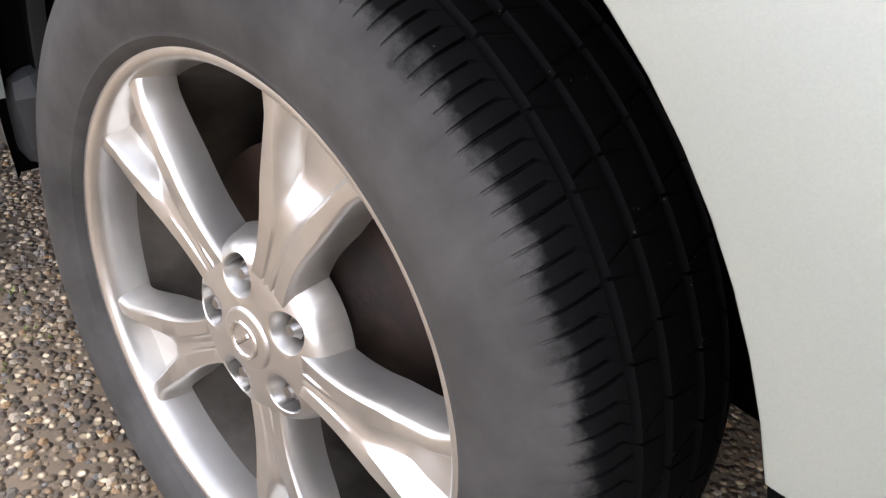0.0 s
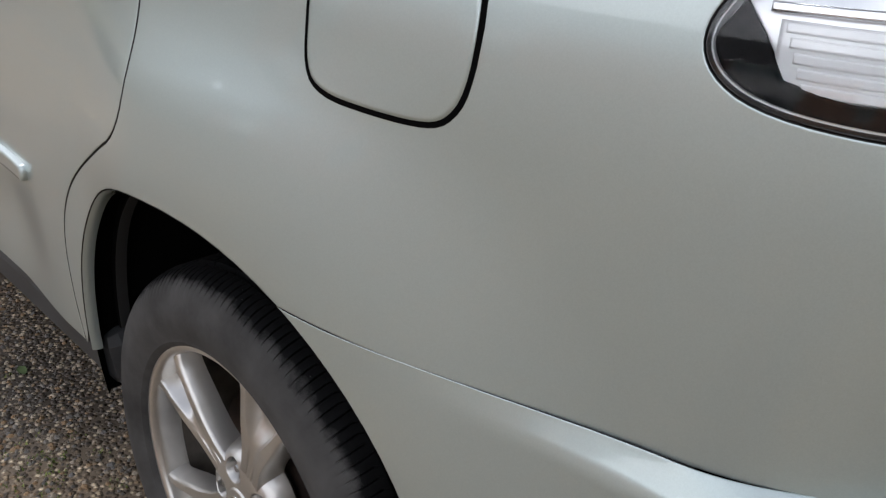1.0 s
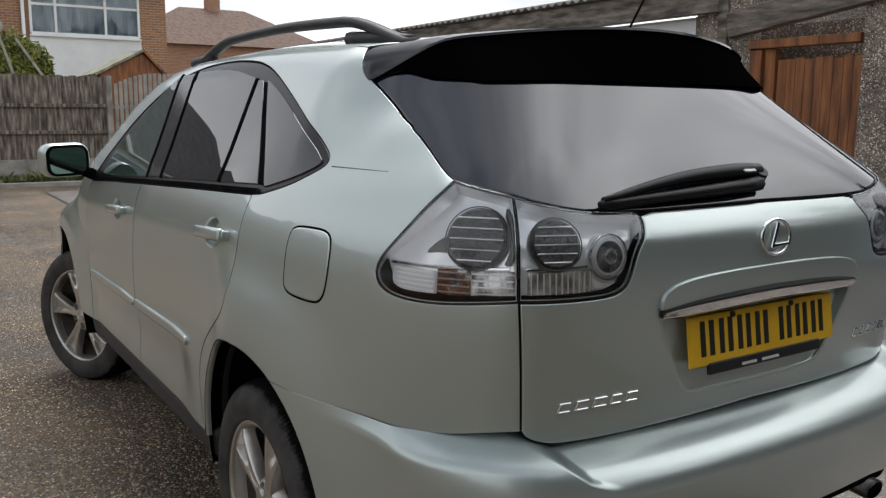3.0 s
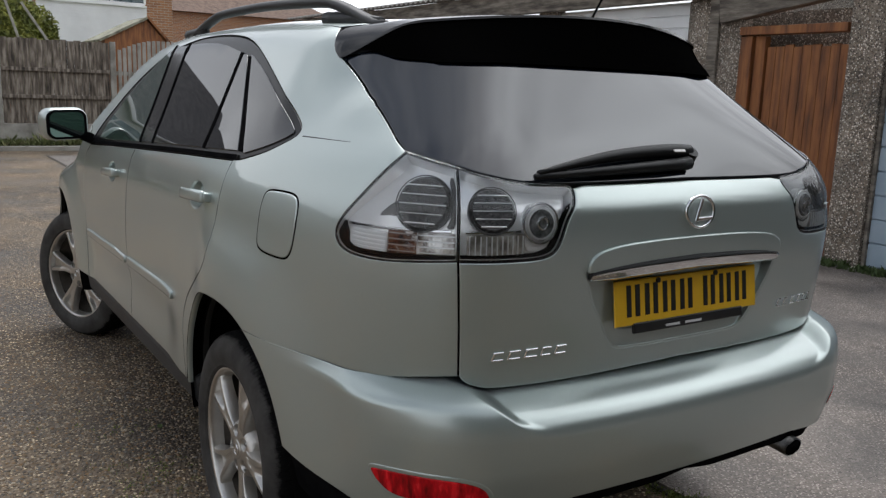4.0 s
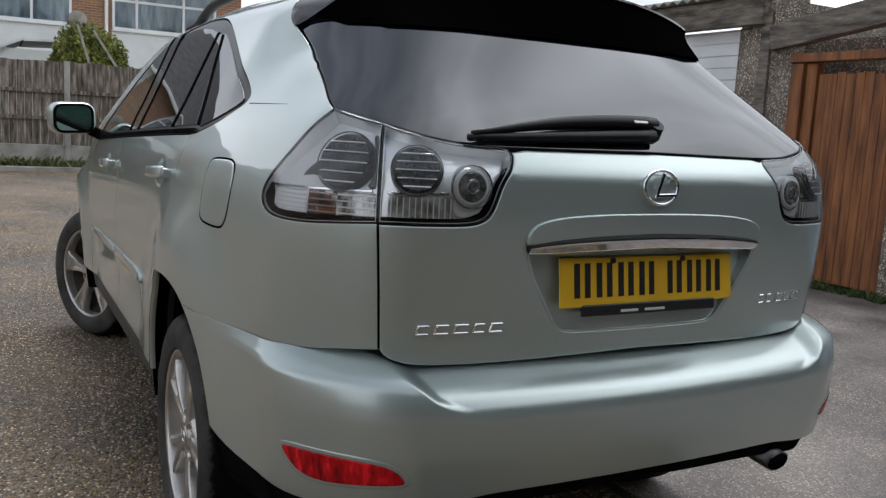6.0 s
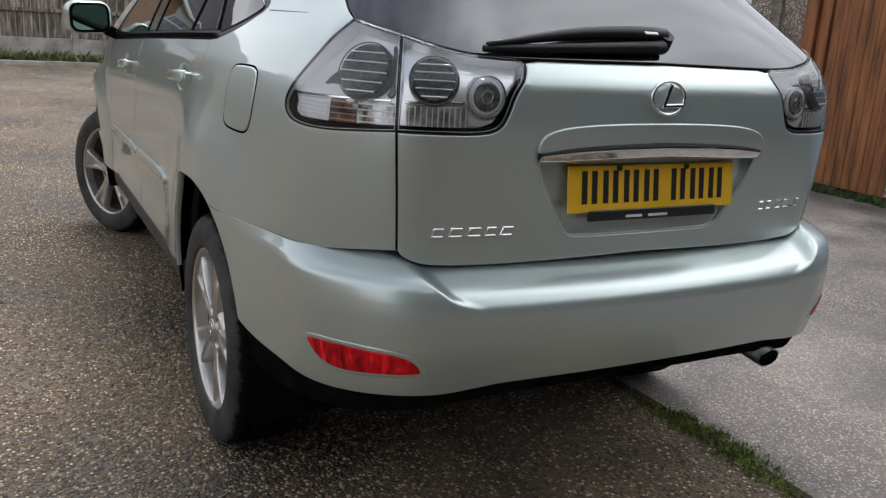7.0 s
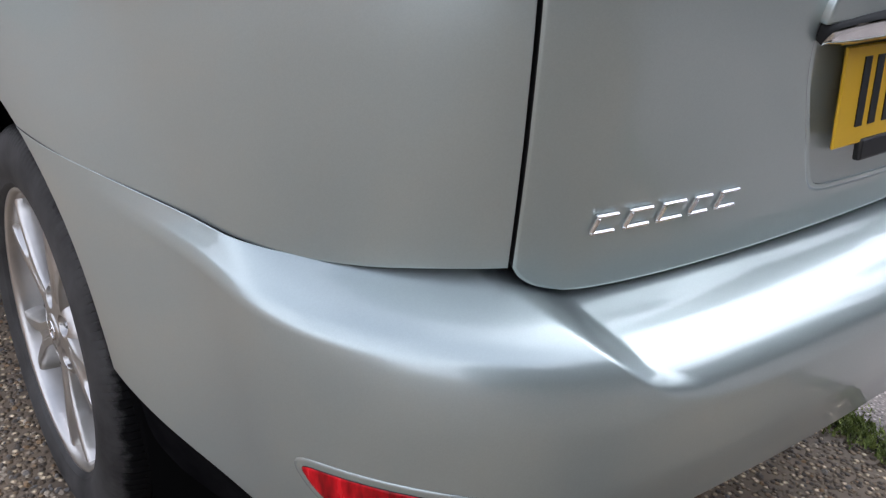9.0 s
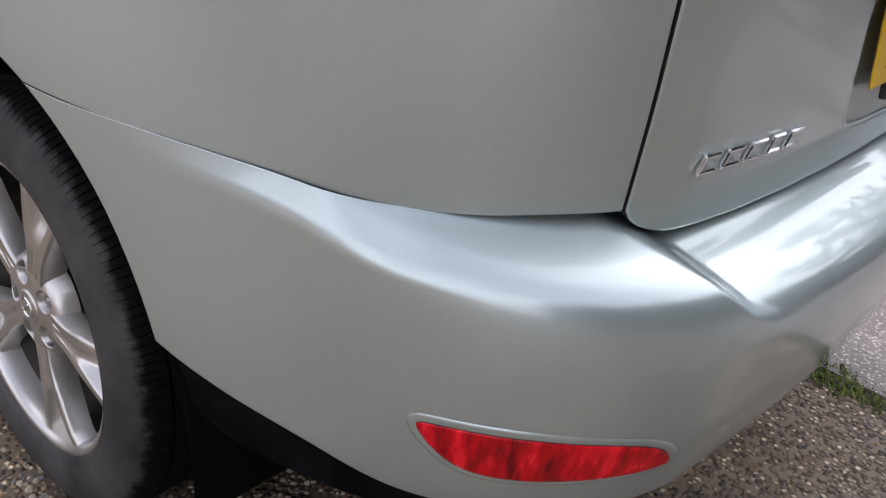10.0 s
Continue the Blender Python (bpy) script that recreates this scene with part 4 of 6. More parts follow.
# the barrel behind the spokes has a darker, duller alloy
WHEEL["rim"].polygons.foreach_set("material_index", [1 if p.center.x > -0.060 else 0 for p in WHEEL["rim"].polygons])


def wheel(x, y, spin, steer=0.0, right=False):
    w = part("wheel", WHEEL["tyre"].copy(), None, car, "five-spoke silver alloy wheel with worn tyre")
    w.data.name = "tyre_wheel"
    w.matrix_basis = pose(x, y, HUB_Z, 0, 0, steer + (180 if right else 0)) @ pose(0, 0, 0, spin, 0, 0)
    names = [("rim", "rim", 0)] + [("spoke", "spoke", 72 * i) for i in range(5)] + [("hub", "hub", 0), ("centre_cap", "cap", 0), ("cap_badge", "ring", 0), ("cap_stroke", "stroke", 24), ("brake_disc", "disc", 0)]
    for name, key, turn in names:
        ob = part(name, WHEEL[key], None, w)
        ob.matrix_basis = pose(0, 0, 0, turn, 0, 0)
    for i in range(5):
        for name, key, out in (("nut_well_shade", "well", 0.0), ("wheel_nut", "nut", -0.068)):
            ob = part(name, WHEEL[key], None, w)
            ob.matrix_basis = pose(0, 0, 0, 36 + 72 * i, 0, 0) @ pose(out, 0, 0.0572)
    return w


# spokes stand at 70 degrees and every 72 after it, seen from outside
for right in (False, True):
    for y, spin, steer in ((0.0, 20, 0), (AXLE_F, -8, 25)):
        wheel(0.757 if right else -0.757, y, spin, steer, right)


def liner(name, at, side):
    """The black lining inside a wheel arch."""
    loop = arch(at)
    low = [(loop[0][0], z) for z in (0.26, 0.30, 0.33)] if at < 1 else []
    loop = np.array(low + [tuple(q) for q in loop])
    v, fs = [], []
    xs = (-0.885, -0.86, -0.50)
    for k, x in enumerate(xs):
        grow = (0.994, 1.03, 1.03)[k]
        for s, z in loop:
            y = PIVOT_Y - s
            w = float(half_width(np.array(y), np.array(z))) - 0.008
            v.append(((-w if k == 0 else x) * -side, at + (y - at) * grow, HUB_Z + (z - HUB_Z) * grow))
    n = len(loop)
    fs = [(k * n + i, k * n + i + 1, (k + 1) * n + i + 1, (k + 1) * n + i) for k in range(2) for i in range(n - 1)]
    fs.append(tuple(range(2 * n, 3 * n)))
    me = from_faces(name, v, fs)
    fix(me)
    return part(name, me, SHADOW_BLACK, car)


def arch_flange(at, side):
    """The painted edge of an arch, rolled inwards."""
    loop = arch(at)
    rows_ = ((0.0015, 0.9985), (0.006, 0.991), (0.011, 0.988), (0.018, 0.987))
    v = []
    for inset, grow in rows_:
        for s, z in loop:
            y = PIVOT_Y - s
            w = float(half_width(np.array(y), np.array(z))) - inset
            v.append((side * w, at + (y - at) * grow, HUB_Z + (z - HUB_Z) * grow))
    n = len(loop)
    # the edge runs from the bumper seam forwards and down to the sill
    run = [i for i in range(n - 1) if loop[i][1] > 0.47 and (i > n // 2 or loop[i][1] > 0.79)]
    fs = [(k * n + i, k * n + i + 1, (k + 1) * n + i + 1, (k + 1) * n + i) for k in range(len(rows_) - 1) for i in run]
    me = from_faces("arch_flange", v, fs)
    fix(me)
    return part("arch_flange", me, PAINT, car)


for sd in (-1, 1):
    arch_flange(0.0, sd)
    for at in (0.0, AXLE_F):
        liner("arch_liner", at, -sd if sd > 0 else 1)
part("underbody", box_mesh("underbody", (1.0, 3.4, 0.34), (0, 1.50, 0.35), bevel=0.04), SHADOW_BLACK, car)
part("floor_tray", box_mesh("floor_tray", (1.52, 1.72, 0.16), (0, 1.34, 0.34), bevel=0.03), SHADOW_BLACK, car)
part("rear_undertray", box_mesh("rear_undertray", (1.16, 0.46, 0.15), (0, -0.55, 0.495), bevel=0.03), SHADOW_BLACK, car)
for sd in (-1, 1):
    part("sill", box_mesh("sill", (0.10, 1.86, 0.12), (sd * 0.815, 1.30, 0.418), (0, sd * 8, 0), bevel=0.03), DARK_PLASTIC, car)


# ---- fittings on the car ----
def seat(s, z, off=0.0, solid=hull):
    """A frame on the skin: x to the right seen from outside, y up, z outwards."""
    p, n = cast(np.array([s]), np.array([z]), solid, off)
    p, n = Vector(p[0]), Vector(n[0])
    right = Vector((0, 0, 1)).cross(n).normalized()
    up = n.cross(right).normalized()
    m = Matrix((right, up, n)).transposed().to_4x4()
    m.translation = p
    return m


def fitted(name, bm, s, z, off=0.0, side=-1, solid=hull, smooth=False):
    """A small mesh built flat, set on the skin at (s, z); side 1: the mirror image."""
    bmesh.ops.transform(bm, matrix=seat(s, z, off, solid), verts=bm.verts)
    if side > 0:
        bmesh.ops.scale(bm, vec=(-1, 1, 1), verts=bm.verts)
        bmesh.ops.reverse_faces(bm, faces=bm.faces)
    return from_bm(name, bm, smooth)


def disc_bm(r, depth, segments=40, bevel=0.0):
    bm = bmesh.new()
    bmesh.ops.create_cone(bm, cap_ends=True, segments=segments, radius1=r, radius2=r - bevel, depth=depth)
    return bm


def ring_bm(r, thick, segments=40, sides=8):
    """A round ring lying flat."""
    bm = bmesh.new()
    rows = []
    for i in range(segments):
        a = 2 * math.pi * i / segments
        rows.append([bm.verts.new(((r + thick * math.cos(b)) * math.cos(a), (r + thick * math.cos(b)) * math.sin(a), thick * math.sin(b)))
                     for b in (2 * math.pi * k / sides for k in range(sides))])
    for i in range(segments):
        for k in range(sides):
            bm.faces.new((rows[i][k], rows[(i + 1) % segments][k], rows[(i + 1) % segments][(k + 1) % sides], rows[i][(k + 1) % sides]))
    return bm


def band(name, outline, solid, width, off, deep, side=-1, step=0.01, grow=0.0):
    """A narrow rim along an outline, its inner wall going down to depth deep."""
    loop = resample(np.array(outline, float), step)
    if area2(loop) < 0:
        loop = loop[::-1]
    loop = inset(loop, -grow)
    inner = inset(loop, width)
    rings = [cast(loop[:, 0], loop[:, 1], solid, off - 0.006)[0], cast(loop[:, 0], loop[:, 1], solid, off)[0],
             cast(inner[:, 0], inner[:, 1], solid, off)[0], cast(inner[:, 0], inner[:, 1], solid, deep)[0]]
    n = len(loop)
    v = np.concatenate(rings)
    fs = [(k * n + i, k * n + (i + 1) % n, (k + 1) * n + (i + 1) % n, (k + 1) * n + i) for k in range(3) for i in range(n)]
    if side > 0:
        v = v * [-1, 1, 1]
    me = from_faces(name, v, fs)
    fix(me)
    me.set_sharp_from_angle(angle=radians(40))
    return me


def plate_bm(w, h, r, thick, m):
    """A flat plate with round corners."""
    bm = bmesh.new()
    ring = []
    for cx, cy, a0 in ((1, 1, 0), (-1, 1, 90), (-1, -1, 180), (1, -1, 270)):
        for k in range(7):
            a = radians(a0 + 15 * k)
            ring.append((cx * (w / 2 - r) + r * math.cos(a), cy * (h / 2 - r) + r * math.sin(a)))
    low, top = [bm.verts.new((x, y, -thick / 2)) for x, y in ring], [bm.verts.new((x, y, thick / 2)) for x, y in ring]
    bm.faces.new(low[::-1]), bm.faces.new(top)
    for i in range(len(ring)):
        bm.faces.new((low[i], low[(i + 1) % len(ring)], top[(i + 1) % len(ring)], top[i]))
    bmesh.ops.transform(bm, matrix=m, verts=bm.verts)
    return bm


# side windows: black surround, panes set on it
window_loop = np.concatenate([WINDOWS, BELT[::-1][:-1]])
PANES = dict(
    front_pane=[(-2.27, 1.162), (-1.575, 1.198), (-1.575, 1.198), (-1.735, 1.578), (-1.735, 1.578), (-1.88, 1.515), (-2.10, 1.388), (-2.23, 1.27), (-2.275, 1.19)],
    rear_pane=[(-1.40, 1.206), (-1.40, 1.206), (-0.825, 1.231), (-0.825, 1.231), (-0.885, 1.538), (-0.885, 1.538), (-1.117, 1.572), (-1.35, 1.582), (-1.548, 1.580), (-1.548, 1.580)],
    fixed_pane=[(-0.795, 1.232), (-0.795, 1.232), (-0.520, 1.244), (-0.520, 1.244), (-0.805, 1.528), (-0.86, 1.532), (-0.86, 1.532)],
    quarter_pane=[(-0.480, 1.242), (-0.47, 1.240), (-0.33, 1.274), (-0.240, 1.308), (-0.246, 1.324), (-0.40, 1.393), (-0.60, 1.476), (-0.775, 1.530), (-0.783, 1.522)])
FRAME_GLOSS = material("gloss_black_frame", (0.005, 0.005, 0.006), 0.3, Specular_IOR_Level=0.2)
TINT = material("green_tinted_glass_pane", (0.035, 0.055, 0.047), 0.02, IOR=1.7)
for sd in (-1, 1):
    surround = part("window_surround", skin("window_surround", window_loop, hull, side=sd, off=-0.003, step=(0.04, 0.03)), FRAME_GLOSS, car)
    for key, loop in PANES.items():
        part("window_pane", skin("window_pane", rounded(loop, 1, True), hull, side=sd, off=0.0005, gap=0.0, step=(0.05, 0.04), depth=0.004, lip=0.002), TINT if key == "front_pane" else PRIVACY, surround)
    strip = [(-0.50, 1.2185), (-0.96, 1.201), (-1.60, 1.172), (-2.42, 1.131), (-2.42, 1.146), (-1.60, 1.187), (-0.96, 1.216), (-0.50, 1.2335)]
    part("belt_moulding", skin("belt_moulding", strip, hull, side=sd, off=0.004, gap=0.0, step=(0.05, 0.01), lip=0.003), BLACK_TRIM, surround)
    for a, b in (((-1.575, 1.196), (-1.735, 1.58)), ((-1.40, 1.204), (-1.55, 1.582)), ((-0.81, 1.230), (-0.872, 1.536)), ((-0.495, 1.244), (-0.785, 1.522))):
        wide = 0.011
        part("window_bar", skin("window_bar", [(a[0] - wide, a[1]), (a[0] + wide, a[1]), (b[0] + wide, b[1]), (b[0] - wide, b[1])], hull, side=sd, off=0.0035, gap=0.0, step=(0.03, 0.03), lip=0.003, depth=0.006), BLACK_TRIM, surround)
    pillar = [(-1.562, 1.197), (-1.413, 1.204), (-1.561, 1.578), (-1.722, 1.576)]
    part("pillar_cover", skin("pillar_cover", pillar, hull, side=sd, off=0.0008, gap=0.002, step=(0.04, 0.04), depth=0.004, lip=0.002), BLACK_GLOSS, surround)
    # door mouldings
    for a, b, za, zb in ((-0.992, -1.660, 0.717, 0.708), (-1.712, -2.50, 0.707, 0.692)):
        loop = rounded([(a, za - 0.017), (a, za - 0.017), (a + 0.004, za + 0.017), (b, zb + 0.017), (b, zb + 0.017), (b, zb - 0.017), (b, zb - 0.017)], 1, True)
        part("door_moulding", skin("door_moulding", loop, hull, side=sd, off=0.012, gap=0.0, step=(0.04, 0.012), lip=0.006, depth=0.016), PAINT, car)
    # handles
    for q, h in HANDLES:
        bm = block(bmesh.new(), (0.215, 0.036, 0.020), (0, 0, 0.026), (0, 0, 3), 0.0095, 3)
        block(bm, (0.03, 0.028, 0.03), (-0.095, -0.005, 0.012), bevel=0.006)
        block(bm, (0.03, 0.028, 0.03), (0.095, 0.005, 0.012), bevel=0.006)
        part("door_handle", fitted("door_handle", bm, q, h, -0.004, sd, hull, True), PAINT, car)
    # door mirror
    arm = block(bmesh.new(), (0.12, 0.05, 0.05), (-0.87, 1.985, 1.155), (0, 25, 0), 0.015)
    shellm = block(bmesh.new(), (0.205, 0.15, 0.150), (-0.985, 1.995, 1.222), (0, -2, 8), 0.052, 5)
    glassm = plate_bm(0.152, 0.112, 0.030, 0.006, pose(-0.980, 1.9145, 1.222, 92, -2, 8))
    rimm = plate_bm(0.176, 0.134, 0.040, 0.014, pose(-0.980, 1.922, 1.222, 92, -2, 8))
    for bm in (arm, shellm, glassm, rimm):
        if sd > 0:
            bmesh.ops.scale(bm, vec=(-1, 1, 1), verts=bm.verts)
            bmesh.ops.reverse_faces(bm, faces=bm.faces)
    mirror = part("door_mirror", from_bm("door_mirror", shellm, True), PAINT, car)
    part("mirror_arm", from_bm("mirror_arm", arm), BLACK_TRIM, mirror)
    part("mirror_rim", from_bm("mirror_rim", rimm), BLACK_TRIM, mirror)
    part("mirror_pane", from_bm("mirror_pane", glassm), MIRROR, mirror)
    # roof rail: a long arch on two feet
    ys = np.linspace(-0.25, 1.42, 36)
    rail_x = 0.555 - 0.045 * ease(0.30, -0.25, ys)
    f = (ys - ys[0]) / (ys[-1] - ys[0])
    base = cast_down(rail_x, ys, hull)[0][:, 2]
    lift = 0.062 * np.minimum(ease(0.0, 0.20, f), ease(1.0, 0.72, f)) - 0.012
    rail_p = np.stack([sd * rail_x, ys, base + lift + 0.006], 1)
    rail = part("roof_rail", tube("roof_rail", rail_p, 0.021, 10, 0.75), DARK_PLASTIC, car)
    for y0, y1 in ((-0.23, 0.06), (1.18, 1.40)):
        foot_y = np.linspace(y0, y1, 8)
        foot_x = np.interp(foot_y, ys, rail_x)
        fz = cast_down(foot_x, foot_y, hull)[0][:, 2]
        part("rail_foot", tube("rail_foot", np.stack([sd * foot_x, foot_y, fz + 0.008], 1), np.linspace(0.016, 0.026, 8) if y0 > 0 else np.linspace(0.010, 0.024, 8), 8, 0.9), DARK_PLASTIC, rail)

# tail lamps
LAMP_OUT = np.concatenate([LAMP_FRONT, [(0.4895, 1.18), (0.4895, 1.2765)], GLASS_LOW[(GLASS_LOW[:, 0] < 0.487) & (GLASS_LOW[:, 0] > 0.352)][::-1]])
LAMP_IN = np.concatenate([LAMP_INNER, [(0.4905, 1.18), (0.4905, 1.2755)], GLASS_LOW[(GLASS_LOW[:, 0] > 0.495) & (GLASS_LOW[:, 0] < 0.725)]])
BULB_GLASS = mottle(material("smoked_bulb_lens", rough=0.2, Coat_Weight=0.4), [(0.012, 0.012, 0.012), (0.040, 0.037, 0.035), (0.13, 0.125, 0.12)], 150, detail=2, spread=(0.36, 0.72), rough=(0.2, 0.4), bump=0.5, fine=260, depth=0.003)
REVERSE_GLASS = mottle(material("clear_reverse_lens", rough=0.1, metal=0.6, Coat_Weight=1.0), [(0.10, 0.10, 0.10), (0.55, 0.55, 0.56)], 70, rough=(0.05, 0.2))
RIB_SMOKE = material("smoked_ribbed_plastic", (0.42, 0.36, 0.33), 0.2, 0.4, Coat_Weight=1.0)
BROWN_LENS = mottle(material("brown_lens", rough=0.2, metal=0.3, Coat_Weight=1.0), [(0.24, 0.22, 0.19), (0.52, 0.49, 0.45), (0.88, 0.86, 0.82)], 30, detail=2, spread=(0.36, 0.66), rough=(0.08, 0.25))
FACET = mottle(material("clear_faceted_lens", rough=0.12, metal=0.2, Coat_Weight=1.0), [(0.10, 0.075, 0.06), (0.52, 0.49, 0.46), (0.96, 0.95, 0.93)], 34, detail=3, spread=(0.34, 0.62), stretch=(1.4, 1.4, 0.7), rough=(0.05, 0.2))
RIB_CLEAR = material("clear_ribbed_plastic", (0.93, 0.94, 0.95), 0.12, 0.08, Coat_Weight=1.0)


def bowl_solid(x, y, z):
    """The bowl behind a lens, leaning back towards its top."""
    return hull(x, y, z) + 0.016 + 0.26 * np.maximum(z - 1.13, 0)


BORDER_OUT = [(0.152, 1.112), (0.165, 1.092), (0.20, 1.075), (0.26, 1.070), (0.33, 1.070), (0.40, 1.075), (0.487, 1.080), (0.487, 1.090), (0.33, 1.086), (0.25, 1.085), (0.207, 1.093), (0.190, 1.118), (0.172, 1.139)]
BORDER_IN = [(0.493, 1.082), (0.586, 1.082), (0.673, 1.082), (0.706, 1.093), (0.721, 1.115), (0.739, 1.16), (0.762, 1.205), (0.750, 1.20), (0.716, 1.135), (0.697, 1.104), (0.665, 1.091), (0.493, 1.091)]


def lamp_unit(name, outline, bulbs, strips, sd, border):
    lamp = part(name, band(name, outline, hull, 0.0035, -0.0025, -0.06, sd), BLACK_GLOSS, car, "clear-lensed tail lamp with smoked round bulbs")
    loop = np.array(outline)
    part("reflector_wall", band("reflector_wall", outline, hull, 0.0045, -0.004, -0.06, sd), SATIN, lamp)
    part("reflector_bowl", skin("reflector_bowl", loop, bowl_solid, side=sd, gap=0.002, step=(0.015, 0.012), depth=0.004), SATIN, lamp)
    part("lower_border", skin("lower_border", border, hull, side=sd, off=-0.008, gap=0.0, step=(0.02, 0.01), depth=0.012), BLACK_TRIM, lamp)
    cover = part("lens_cover", skin("lens_cover", loop, hull, side=sd, off=0.001, gap=0.001, step=(0.02, 0.02), depth=0.003, lip=0.002), CLEAR, lamp)
    cover.visible_shadow = False
    for q, z, r, clear in bulbs:
        part("bulb_ring", fitted("bulb_ring", ring_bm(r + 0.002, 0.0030 if clear else 0.0014), q, z, -0.012, sd, smooth=True), CHROME if clear else SMOKE, lamp)
        part("bulb_tube", fitted("bulb_tube", disc_bm(r + 0.002, 0.026), q, z, -0.034, sd), SATIN if clear else SMOKE, lamp)
        bm = disc_bm(r, 0.012, 40, 0.006)
        bulb = part("bulb_lens", fitted("bulb_lens", bm, q, z, -0.014, sd), RIB_CLEAR if clear else BULB_GLASS, lamp)
        if clear:
            part("bulb_core", fitted("bulb_core", disc_bm(r * 0.78, 0.006, 32, 0.004), q, z, -0.0065, sd), REVERSE_GLASS, bulb)
            part("bulb_centre", fitted("bulb_centre", ring_bm(r * 0.30, r * 0.1), q, z, -0.003, sd, smooth=True), CHROME, bulb)
        else:
            for k in (-0.74, -0.40, -0.05, 0.30, 0.64):
                half = 0.92 * r * math.sqrt(1 - k * k) - 0.003
                part("bulb_bar", fitted("bulb_bar", block(bmesh.new(), (2 * half, 0.0024, 0.004), (0, k * r, 0), bevel=0.0008, segments=1), q, z, -0.0065, sd), RIB_CLEAR, bulb)
    for s0, s1, z0, z1, upright, mat, rib_mat, count in strips:
        tray = [(s0, z0), (s1, z0), (s1, z1), (s0, z1)]
        lens = part("lower_lens", skin("lower_lens", tray, hull, side=sd, off=-0.011, gap=0.0, step=(0.012, 0.012), depth=0.015), mat, lamp)
        for k in range(count):
            f = (k + 0.5) / count
            if upright:
                q = s0 + (s1 - s0) * f
                bm = block(bmesh.new(), (0.0026, z1 - z0 - 0.006, 0.004), bevel=0.0005, segments=1)
                part("lens_rib", fitted("lens_rib", bm, q, (z0 + z1) / 2, -0.0095, sd), rib_mat, lens)
            else:
                z = z0 + (z1 - z0) * f
                hh, lead = (0.0013, 0.002) if rib_mat is RIB_SMOKE or mat is FACET else (0.003, 0.003 + 0.02 * (1 - f))
                rib = [(s0 + lead, z - hh), (s1 - 0.002, z - hh), (s1 - 0.002, z + hh), (s0 + lead, z + hh)]
                part("lens_rib", skin("lens_rib", rib, hull, side=sd, off=-0.009, gap=0.0, step=(0.02, 0.02), lip=min(0.0015, hh * 0.4), depth=0.005), rib_mat, lens)
    return lamp


for sd in (-1, 1):
    outer = lamp_unit("outer_tail_lamp", LAMP_OUT, [(0.409, 1.2005, 0.0615, False)], [(0.198, 0.324, 1.085, 1.130, False, RIB_CLEAR, RIB_CLEAR, 5), (0.326, 0.398, 1.086, 1.137, False, AMBER, RIB_SMOKE, 4), (0.400, 0.484, 1.086, 1.137, False, FACET, RIB_CLEAR, 4)], sd, BORDER_OUT)
    bar = [(0.19, 1.134), (0.475, 1.139), (0.475, 1.145), (0.19, 1.140)]
    part("chrome_divider", skin("chrome_divider", bar, hull, side=sd, off=-0.010, gap=0.0, step=(0.03, 0.02), lip=0.0015, depth=0.015), CHROME, outer)
    wallb = rounded([(0.462, 1.148), (0.484, 1.148), (0.485, 1.20), (0.484, 1.258), (0.470, 1.260), (0.4765, 1.225), (0.477, 1.19), (0.470, 1.162)], 1, True)
    part("lamp_partition", skin("lamp_partition", wallb, hull, side=sd, off=-0.012, gap=0.0, step=(0.02, 0.02), depth=0.02), SMOKE, outer)
    dark = rounded([(0.268, 1.150), (0.36, 1.149), (0.36, 1.149), (0.345, 1.204), (0.330, 1.202), (0.302, 1.184)], 1, True)
    part("dark_insert", skin("dark_insert", dark, hull, side=sd, off=-0.021, gap=0.0, step=(0.02, 0.02), depth=0.01), SMOKE, outer)
    inner_lamp = lamp_unit("inner_tail_lamp", LAMP_IN, [(0.563, 1.192, 0.0505, False), (0.678, 1.158, 0.042, True)], [(0.508, 0.640, 1.089, 1.136, True, BROWN_LENS, RIB_CLEAR, 11)], sd, BORDER_IN)
    bar = [(0.505, 1.138), (0.63, 1.140), (0.63, 1.145), (0.505, 1.143)]
    part("chrome_divider", skin("chrome_divider", bar, hull, side=sd, off=-0.010, gap=0.0, step=(0.03, 0.02), lip=0.0015, depth=0.015), CHROME, inner_lamp)
    skirt = rounded([(0.632, 1.138), (0.65, 1.115), (0.672, 1.106), (0.70, 1.112), (0.69, 1.096), (0.655, 1.092), (0.642, 1.100)], 1, True)
    part("lamp_skirt", skin("lamp_skirt", skirt, hull, side=sd, off=-0.012, gap=0.0, step=(0.02, 0.02), depth=0.01), SATIN, inner_lamp)

# trim above the number plate
trim = rounded([(1.15, 1.047), (1.0, 1.046), (0.806, 1.040), (0.806, 1.040), (0.808, 1.068), (0.835, 1.088), (0.90, 1.100), (1.02, 1.106), (1.14, 1.107)])
part("handle_trim", full_panel("handle_trim", trim, hull, off=0.010, gap=0.0, step=(0.03, 0.012), lip=0.004, depth=0.014), PAINT, tailgate)
chrome_loop = rounded([(1.14, 1.040), (0.96, 1.034), (0.815, 1.028), (0.810, 1.040), (0.815, 1.052), (0.96, 1.064), (1.14, 1.068)])
def strip_solid(x, y, z):
    """The chrome strip leans over the plate: its top edge stands out furthest."""
    return hull(x, y, z) + 0.5 * (1.07 - z)


